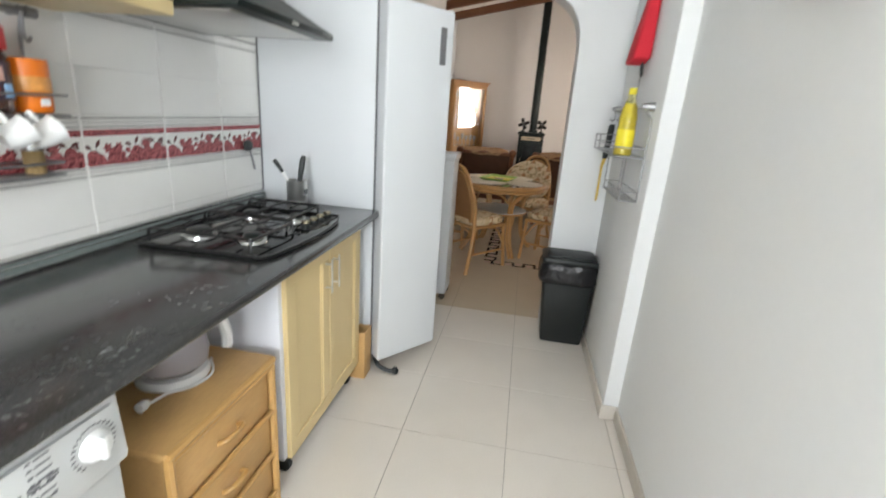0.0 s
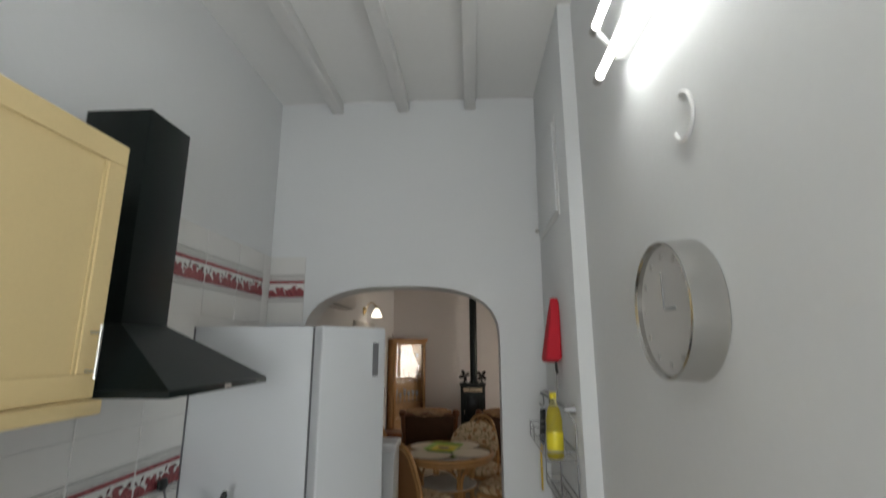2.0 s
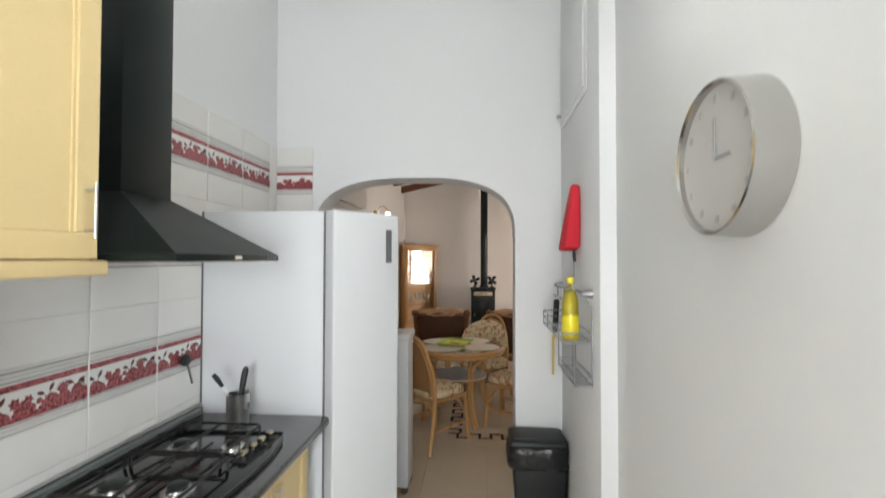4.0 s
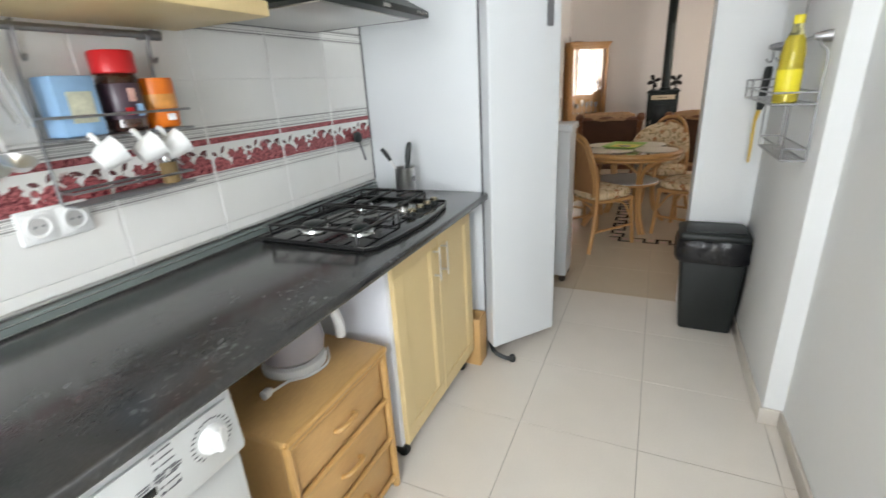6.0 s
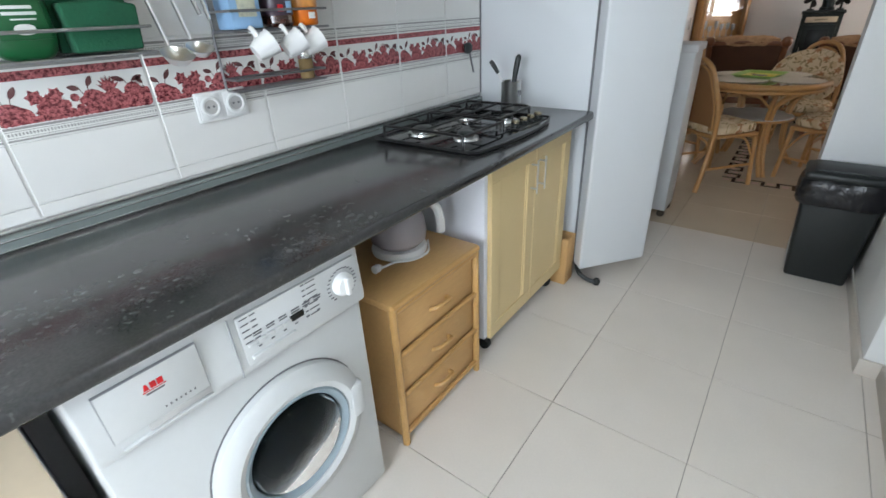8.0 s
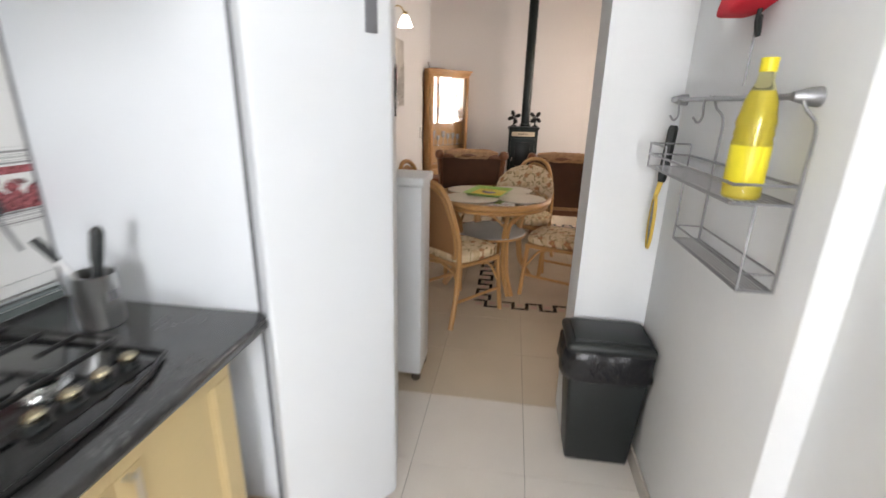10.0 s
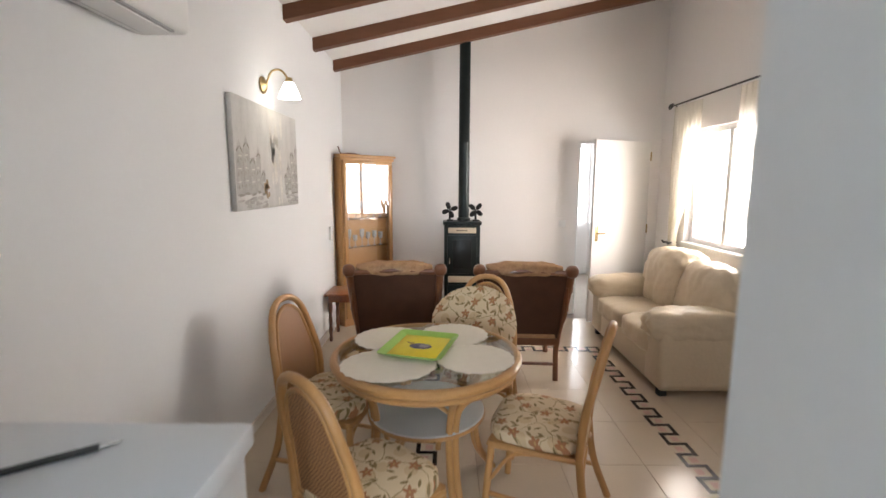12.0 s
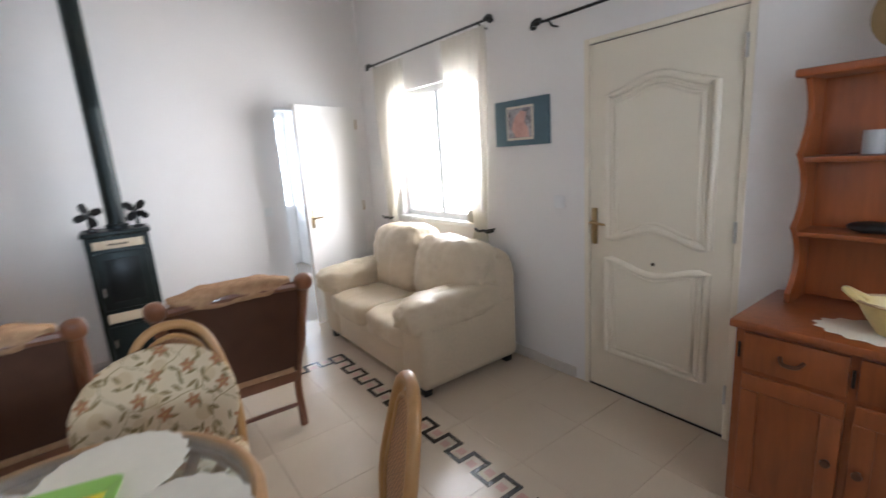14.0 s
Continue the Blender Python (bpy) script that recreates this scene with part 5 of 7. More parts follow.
bin_()
# ---- living room ----
def low_freezer():
    t = thing("storage_unit", (0.4, 4.16, 0), "low white unit on castors beside the arch", "cabinet")
    part("body", box(0.02, 0.838, 4.045, 4.275, 0.055, 1.062, 0.006), appliance_white, t)
    part("top", box(0.02, 0.850, 4.032, 4.295, 1.062, 1.108, 0.010), appliance_white, t)
    for x, y in ((0.81, 4.075), (0.81, 4.245), (0.06, 4.075), (0.06, 4.245)):
        bm = lathe([(0.024, -0.011), (0.026, 0), (0.024, 0.011)], (x, y, 0.027), 16, None, RX90)
        bm = box(x - 0.016, x + 0.016, y - 0.014, y + 0.014, 0.045, 0.062, 0.002, bm)
        part("castor", bm, hinge_dark, t, "small grey castor")
    p = thing("pen", (0.45, 4.15, 1.11), "dark pen with silver tip lying on the white unit", "pen")
    part("barrel", tube([(0.52, 4.12, 1.114), (0.63, 4.20, 1.114)], 0.006), black_plastic, p)
    part("tip", tube([(0.63, 4.20, 1.114), (0.655, 4.218, 1.114)], [0.006, 0.002]), steel, p)
    return t


low_freezer()


def round_table():
    cx, cy, r, z = 1.112, 5.655, 0.468, 0.735
    t = thing("dining_table", (cx, cy, 0), "round rattan dining table with glass top", "table")
    def ring(rr, zz, w):
        return tube([(cx + rr * math.cos(a), cy + rr * math.sin(a), zz) for a in (2 * math.pi * i / 48 for i in range(48))], w, None, 10, True)
    part("rim", ring(r - 0.022, z - 0.022, 0.024), rattan, t)
    part("rim", ring(r - 0.03, z - 0.060, 0.014), rattan, t)
    part("glass_top", lathe([(r - 0.03, z - 0.008), (r - 0.028, z - 0.002), (r - 0.03, z), (0.001, z)], (cx, cy, 0), 64), tint_glass, t, "clear glass table top")
    part("shelf", lathe([(0.285, 0.43), (0.29, 0.436), (0.285, 0.442), (0.001, 0.442)], (cx, cy, 0), 40), frosted, t, "round frosted glass lower shelf")
    part("shelf_ring", ring(0.285, 0.425, 0.011), rattan, t)
    for k in range(4):
        a = radians(28 + 90 * k)
        d, e = Vector((math.cos(a), math.sin(a), 0)), Vector((-math.sin(a), math.cos(a), 0))
        c = Vector((cx, cy, 0))
        for s in (-1, 1):
            part("leg", tube(curve([c + d * 0.40 + e * 0.018 * s, c + d * 0.30 + e * 0.017 * s + Vector((0, 0, 0.16)), c + d * 0.27 + e * 0.016 * s + Vector((0, 0, 0.40)), c + d * 0.30 + e * 0.02 * s + Vector((0, 0, 0.56)), c + d * 0.41 + e * 0.06 * s + Vector((0, 0, 0.68))]), 0.017, None, 10), rattan, t)
        part("brace", tube(curve([c + d * 0.27 + Vector((0, 0, 0.52)), c + d * 0.30 + e * 0.13 + Vector((0, 0, 0.63)), c + d * 0.34 + e * 0.26 + Vector((0, 0, 0.67))]), 0.010), rattan, t)
        part("brace", tube(curve([c + d * 0.27 + Vector((0, 0, 0.52)), c + d * 0.30 - e * 0.13 + Vector((0, 0, 0.63)), c + d * 0.34 - e * 0.26 + Vector((0, 0, 0.67))]), 0.010), rattan, t)
    for k, (dx, dy) in enumerate(((-0.205, 0.175), (0.235, -0.105), (0.140, 0.235), (-0.165, -0.195))):
        n, rr = 60, 0.183 if k != 3 else 0.205
        bm = bmesh.new()
        z1 = z + 0.0035 + 0.0012 * k
        top = [bm.verts.new((cx + dx + (rr + 0.005 * math.sin(20 * 2 * math.pi * i / n)) * math.cos(2 * math.pi * i / n) * (1.06 if k == 3 else 1), cy + dy + (rr + 0.005 * math.sin(20 * 2 * math.pi * i / n)) * math.sin(2 * math.pi * i / n) * (0.93 if k == 3 else 1), z1)) for i in range(n)]
        low = [bm.verts.new(v.co - Vector((0, 0, 0.0022))) for v in top]
        bm.faces.new(top), bm.faces.new(low[::-1])
        for i in range(n):
            bm.faces.new((top[i], low[i], low[(i + 1) % n], top[(i + 1) % n]))
        solid("place_mat", bm, doily_cloth, "round cream crocheted place mat on the glass table", "place mat", "place mats")
    b = thing("serving_tray", (1.078, 5.675, z), "green and yellow square tray with an aubergine picture", "tray", turn=-15)
    part("tray", box(-0.122, 0.122, -0.148, 0.148, 0.0105, 0.0155, 0.002), tray_yellow, b, "yellow tray base", local=True)

    def loop(bm, hx, hy, zz, rr):
        out = []
        for k, (sx, sy) in enumerate(((1, 1), (-1, 1), (-1, -1), (1, -1))):
            for j in range(6):
                a = radians(90 * k + 18 * j)
                out.append(bm.verts.new((sx * (hx - rr) + rr * math.cos(a), sy * (hy - rr) + rr * math.sin(a), zz)))
        return out
    bm = bmesh.new()
    rings = [loop(bm, *q) for q in ((0.124, 0.150, 0.016, 0.012), (0.150, 0.178, 0.030, 0.022), (0.160, 0.188, 0.032, 0.028), (0.160, 0.188, 0.029, 0.028), (0.150, 0.176, 0.026, 0.022), (0.126, 0.152, 0.009, 0.012), (0.120, 0.146, 0.009, 0.012))]
    for p, q in zip(rings, rings[1:]):
        for j in range(24):
            bm.faces.new((p[j], p[(j + 1) % 24], q[(j + 1) % 24], q[j]))
    part("rim", bm, tray_green, b, "sloping translucent green tray rim", local=True)
    part("picture", cushion(0.004, -0.004, 0.0160, 0.115, 0.078, 0.004, 2), plum, b, "painted purple aubergine", local=True)
    part("picture_highlight", cushion(0.020, -0.002, 0.0172, 0.055, 0.046, 0.004, 2), shader("plum_light", (0.30, 0.26, 0.36), 0.4, vary=0.3, scale=40), b, "pale aubergine belly", local=True)
    part("picture_stalk", tube(curve([(-0.080, 0.038, 0.0165), (-0.058, 0.024, 0.0170), (-0.040, 0.016, 0.0170)]), [0.003] * 8 + [0.005] * 8 + [0.008]), tan_leather, b, "brown stalk", local=True)
    return t


round_table()


def rattan_chair():
    """Dining chair at its own origin, facing +y."""
    t = thing("dining_chair", (0, 0, 0), "rattan dining chair with cane back and floral seat cushion", "chair", "chairs round the table")
    P = lambda name, bm, m, lab="", par=None: part(name, bm, m, par or t, lab, 40, True)
    for s in (-1, 1):
        P("front_leg", tube(curve([(0.215 * s, 0.22, 0.0), (0.20 * s, 0.205, 0.22), (0.19 * s, 0.19, 0.42)]), 0.017, None, 10), rattan)
        P("back_leg", tube(curve([(0.235 * s, -0.29, 0.0), (0.20 * s, -0.215, 0.22), (0.185 * s, -0.185, 0.43)]), 0.018, None, 10), rattan)
        P("side_rail", tube([(0.195 * s, 0.20, 0.40), (0.19 * s, -0.19, 0.41)], 0.014), rattan)
        P("stretcher", tube([(0.205 * s, 0.21, 0.17), (0.212 * s, -0.235, 0.17)], 0.011), rattan)
        P("corner_brace", tube(curve([(0.205 * s, 0.205, 0.24), (0.17 * s, 0.20, 0.36), (0.05 * s, 0.20, 0.395)]), 0.009), rattan)
        P("corner_brace", tube(curve([(0.205 * s, -0.20, 0.22), (0.16 * s, -0.20, 0.35), (0.04 * s, -0.20, 0.395)]), 0.009), rattan)
        P("corner_brace", tube(curve([(0.20 * s, 0.19, 0.24), (0.20 * s, 0.10, 0.37), (0.195 * s, 0.0, 0.40)]), 0.009), rattan)
    P("front_rail", tube([(-0.195, 0.20, 0.40), (0.195, 0.20, 0.40)], 0.014), rattan)
    P("back_rail", tube([(-0.19, -0.19, 0.41), (0.19, -0.19, 0.41)], 0.014), rattan)
    P("seat", box(-0.20, 0.20, -0.19, 0.21, 0.405, 0.42, 0.006), rattan)
    hoop = [(-0.19, -0.185, 0.40), (-0.190, -0.20, 0.60), (-0.160, -0.240, 0.78), (-0.118, -0.264, 0.892), (-0.062, -0.278, 0.940), (0, -0.282, 0.952), (0.062, -0.278, 0.940), (0.118, -0.264, 0.892), (0.160, -0.240, 0.78), (0.190, -0.20, 0.60), (0.19, -0.185, 0.40)]
    P("back_hoop", tube(curve(hoop, 6), 0.018, None, 10), rattan)
    inner = [(-0.155, -0.19, 0.46), (-0.153, -0.207, 0.62), (-0.124, -0.240, 0.77), (-0.086, -0.260, 0.868), (0, -0.272, 0.910), (0.086, -0.260, 0.868), (0.124, -0.240, 0.77), (0.153, -0.207, 0.62), (0.155, -0.19, 0.46)]
    P("inner_hoop", tube(curve(inner, 5), 0.010), rattan)
    P("back_cross", tube([(-0.155, -0.19, 0.46), (0.155, -0.19, 0.46)], 0.010), rattan)
    bm = bmesh.new()
    pts = curve(inner, 5)
    k = len(pts)
    f = [bm.verts.new(p + Vector((0, 0.003, 0))) for p in pts]
    b = [bm.verts.new(p - Vector((0, 0.003, 0))) for p in pts]
    for i in range(k // 2):
        j = k - 1 - i
        if j - i > 1:
            bm.faces.new((f[i], f[i + 1], f[j - 1], f[j]) if j - 1 > i + 1 else (f[i], f[i + 1], f[j]))
            bm.faces.new((b[j], b[j - 1], b[i + 1], b[i]) if j - 1 > i + 1 else (b[j], b[i + 1], b[i]))
    P("cane_panel", bm, cane, "woven cane back panel")
    P("cushion", cushion(0, 0.01, 0.455, 0.43, 0.43, 0.085, 4, None, 14, 0.015), floral_cloth, "cream floral seat cushion")
    return t


chair = rattan_chair()
chair.matrix_basis = pose(1.665, 5.490, 0, 0, 0, 67)        # faces the table from the window side
copy_thing(chair, pose(0.925, 5.045, 0, 0, 0, -40))
copy_thing(chair, pose(0.615, 5.760, 0, 0, 0, -106))
far_chair = copy_thing(chair, pose(1.42, 6.16, 0, 0, 0, 168))
far_chair["label"] = "rattan dining chair with an oval floral cushion leaning on its back"
m = pose(1.40, 6.16, 0, 0, 0, 168) @ pose(0.050, -0.150, 0.662, 16, 14, 0)
solid("back_cushion", cushion(0, 0, 0, 0.56, 0.085, 0.49, 2.2, None, 14, 0.02, None), floral_upright, "oval cream floral cushion leaning on the chair back", "cushion").matrix_basis = m


def armchair():
    """Wooden-framed armchair at its own origin, facing +y; its back is what shows."""
    t = thing("armchair", (0, 0, 0), "dark wooden armchair with brown cloth back and patterned cushions", "armchair", "armchairs by the stove")
    P = lambda name, bm, m, lab="": part(name, bm, m, t, lab, 40, True)
    for s in (-1, 1):
        P("back_post", tube(curve([(0.285 * s, -0.02, 0.0), (0.29 * s, 0.02, 0.30), (0.315 * s, -0.02, 0.60), (0.335 * s, -0.075, 0.93)]), [0.022] * 8 + [0.028] * 8 + [0.031] * 9, None, 10), chair_wood)
        P("finial", cushion(0.335 * s, -0.078, 0.925, 0.095, 0.10, 0.10, 2.3), chair_wood)
        P("front_leg", tube([(0.31 * s, 0.62, 0.0), (0.31 * s, 0.62, 0.58)], 0.024), chair_wood)
        P("arm", cushion(0.325 * s, 0.30, 0.60, 0.075, 0.70, 0.05, 4), chair_wood)
        P("side_rail", box(0.29 * s - 0.012, 0.29 * s + 0.012, 0.0, 0.62, 0.26, 0.33, 0.005), chair_wood)
        P("spindle", tube(curve([(0.30 * s, -0.028, 0.40), (0.322 * s, -0.055, 0.60), (0.318 * s, -0.075, 0.80)]), [0.012] * 5 + [0.018] * 7 + [0.012] * 5), chair_wood, "turned upright")
    P("back_top", tube(curve([(-0.325, -0.07, 0.905), (0, -0.085, 0.925), (0.325, -0.07, 0.905)]), 0.024), chair_wood)
    P("back_low", box(-0.285, 0.285, -0.03, -0.008, 0.29, 0.35, 0.005), chair_wood)
    P("stretcher", tube([(-0.285, 0.0, 0.13), (0.285, 0.0, 0.13)], 0.013), chair_wood)
    P("front_rail", box(-0.30, 0.30, 0.60, 0.625, 0.25, 0.33, 0.005), chair_wood)
    b = slab([(-0.285, 0.36), (0.285, 0.36), (0.305, 0.90), (-0.305, 0.90)], 'y', -0.012, 0.010, None, 0.004)
    bmesh.ops.transform(b, matrix=Matrix.Translation((0, -0.02, 0.36)) @ Matrix.Rotation(radians(6), 4, 'X') @ Matrix.Translation((0, 0, -0.36)), verts=b.verts)
    P("back_cloth", b, brown_cloth, "dark brown cloth back")
    P("seat_cushion", cushion(0, 0.32, 0.385, 0.56, 0.60, 0.15, 5, None, 14, 0.02), pattern_cloth, "patterned seat cushion")
    P("back_cushion", cushion(0, 0.045, 0.68, 0.57, 0.16, 0.60, 4.5, None, 14, 0.02, Matrix.Rotation(radians(7), 4, 'X')), pattern_cloth, "patterned back cushion")
    P("top_roll", cushion(0, -0.040, 0.930, 0.56, 0.13, 0.105, 3.0, None, 22, 0.14), pattern_cloth, "patterned padded top roll")
    P("lower_cloth", box(-0.27, 0.27, -0.036, -0.004, 0.352, 0.40, 0.010), pattern_cloth, "patterned fabric strip")
    for ob in t.children:        # the back reclines
        for v in ob.data.vertices:
            if v.co.y < 0.16 and v.co.z > 0.33:
                v.co.y -= 0.25 * (v.co.z - 0.33) * min(1.0, (0.16 - v.co.y) / 0.12)
    return t


pattern_cloth = shader("pattern_cloth", (0.50, 0.34, 0.19), 0.9, vary=0.45, scale=22, grain=60, bump=0.25, dark=(0.20, 0.07, 0.035), spec=0.15)
ac1 = armchair()
ac1.matrix_basis = pose(1.80, 6.985, 0, 0, 0, -3)
copy_thing(ac1, pose(0.815, 7.00, 0, 0, 0, 4))


def creased(bm, amp, size):
    """Works folds and creases into a stuffed leather pad."""
    bm.normal_update()
    for v in bm.verts:
        p = v.co * size
        q = p + 0.9 * Vector((noise.noise(p * 0.7), noise.noise(p * 0.7 + Vector((5, 1, 2))), noise.noise(p * 0.7 + Vector((1, 7, 3)))))
        fold = (1 - abs(noise.noise(Vector((q.x, q.y, q.z * 0.45))))) ** 6
        v.co -= v.normal * amp * fold
    return bm


def sofa():
    t = thing("sofa", (3.1, 7.4, 0), "cream creased leather two-seater sofa below the window", "sofa")
    x0, x1, y0, y1 = 2.735, 3.62, 6.63, 8.20
    part("base", box(x0 + 0.04, x1 - 0.02, y0 + 0.03, y1 - 0.03, 0.045, 0.30, 0.03, None, 3), leather, t)
    for x in (x0 + 0.08, x1 - 0.08):
        for y in (y0 + 0.08, y1 - 0.08):
            part("foot", box(x - 0.03, x + 0.03, y - 0.03, y + 0.03, 0.0, 0.05, 0.006), black_plastic, t, "black block foot")
    for yc, s in ((y0 + 0.14, 1), (y1 - 0.14, -1)):
        bm = box(x0 + 0.02, x1 - 0.02, yc - 0.135, yc + 0.135, 0.06, 0.52, 0.05, None, 4)
        a = part("arm", bm, leather, t, "padded leather arm")
        part("arm_pad", creased(cushion((x0 + x1) / 2 - 0.06, yc, 0.530, 0.87, 0.30, 0.25, 3.6, None, 44, 0.05), 0.008, 4), leather, a)
    for yc in (7.105, 7.725):
        part("seat_cushion", creased(cushion(x0 + 0.34, yc, 0.355, 0.70, 0.64, 0.21, 5, None, 36, 0.025), 0.007, 6), leather, t)
    for yc, zz, hh, tilt in ((7.055, 0.645, 0.56, 12), (7.735, 0.67, 0.60, 9)):
        part("back_cushion", creased(cushion(x1 - 0.245, yc, zz, 0.40, 0.76, hh, 3.4, None, 52, 0.05, Matrix.Rotation(radians(tilt), 4, 'Y') @ Matrix.Rotation(radians(3 if yc < 7.4 else -4), 4, 'X')), 0.010, 3.2), leather, t, "plump creased back cushion")
    part("back", creased(cushion(x1 - 0.115, (y0 + y1) / 2, 0.44, 0.23, y1 - y0 - 0.03, 0.80, 9, None, 30, 0.01), 0.008, 5), leather, t)
    return t


sofa()


def stove():
    x0, x1, y0, y1, h = 1.170, 1.595, 8.42, 8.74, 1.15
    t = thing("wood_stove", ((x0 + x1) / 2, 8.55, 0), "tall dark iron wood-burning stove with flue pipe", "stove")
    xc = (x0 + x1) / 2
    part("body", box(x0 + 0.015, x1 - 0.015, y0 + 0.02, y1, 0.06, h - 0.03, 0.012), stove_iron, t)
    part("top_plate", box(x0, x1, y0, y1, h - 0.035, h, 0.010), stove_iron, t)
    for x in (x0 + 0.04, x1 - 0.04):
        for y in (y0 + 0.05, y1 - 0.05):
            part("leg", box(x - 0.02, x + 0.02, y - 0.02, y + 0.02, 0, 0.062, 0.004), stove_iron, t)
    part("upper_plate", box(x0 + 0.06, x1 - 0.06, y0 + 0.008, y0 + 0.022, h - 0.125, h - 0.065, 0.003), stove_plate, t, "pale enamel name plate")
    for k in range(7):
        part("plate_print", box(xc - 0.062 + 0.018 * k, xc - 0.050 + 0.018 * k, y0 + 0.0065, y0 + 0.009, h - 0.102, h - 0.088, 0.001), stove_iron, t, "dark unreadable print")
    part("lower_plate", box(x0 + 0.06, x1 - 0.06, y0 + 0.008, y0 + 0.022, 0.475, 0.545, 0.003), stove_plate, t, "pale enamel plate")
    d = part("fire_door", box(x0 + 0.05, x1 - 0.05, y0 + 0.002, y0 + 0.022, 0.575, h - 0.15, 0.008), stove_iron, t)
    part("door_glass", box(x0 + 0.11, x1 - 0.11, y0 - 0.002, y0 + 0.004, 0.63, h - 0.20, 0.003), sooty_glass, d, "dark sooty glass")
    part("door_handle", tube([(x0 + 0.075, y0 - 0.02, 0.69), (x0 + 0.075, y0 - 0.02, 0.75)], 0.008), steel, d)
    d2 = part("ash_door", box(x0 + 0.05, x1 - 0.05, y0 + 0.002, y0 + 0.022, 0.10, 0.45, 0.008), stove_iron, t)
    part("door_handle", tube([(x0 + 0.075, y0 - 0.02, 0.30), (x0 + 0.075, y0 - 0.02, 0.36)], 0.008), steel, d2)
    part("flue_collar", lathe([(0.075, h), (0.075, h + 0.03), (0.062, h + 0.035)], (xc + 0.02, 8.62, 0), 28), stove_iron, t)
    part("flue_pipe", lathe([(0.060, h + 0.03), (0.060, 2.0), (0.0615, 2.005), (0.0615, 2.02), (0.060, 2.025), (0.060, 3.18)], (xc + 0.02, 8.62, 0), 32), stove_iron, t, "dark enamelled flue pipe")
    for x, a0 in ((x0 + 0.075, 20), (x1 - 0.065, 50)):
        f = thing("stove_fan", (x, 8.50, h), "small black heat-powered fan on the stove", "fan", "stove fans")
        part("base", box(x - 0.035, x + 0.035, 8.49, 8.55, h + 0.001, h + 0.02, 0.004), black_metal, f)
        part("column", box(x - 0.012, x + 0.012, 8.505, 8.535, h + 0.02, h + 0.12, 0.004), black_metal, f)
        part("hub", lathe([(0.014, -0.02), (0.016, 0.0), (0.006, 0.025)], (x, 8.495, h + 0.125), 16, None, RX90), black_metal, f)
        for k in range(4):
            a = radians(a0 + 90 * k)
            bl = cushion(0.052, 0, 0, 0.078, 0.006, 0.056, 2.6, None, 8)
            bmesh.ops.transform(bl, matrix=Matrix.Translation((x, 8.485, h + 0.125)) @ Matrix.Rotation(-a, 4, 'Y') @ Matrix.Rotation(radians(24), 4, 'X'), verts=bl.verts)
            part("blade", bl, black_metal, f)
    return t


stove()


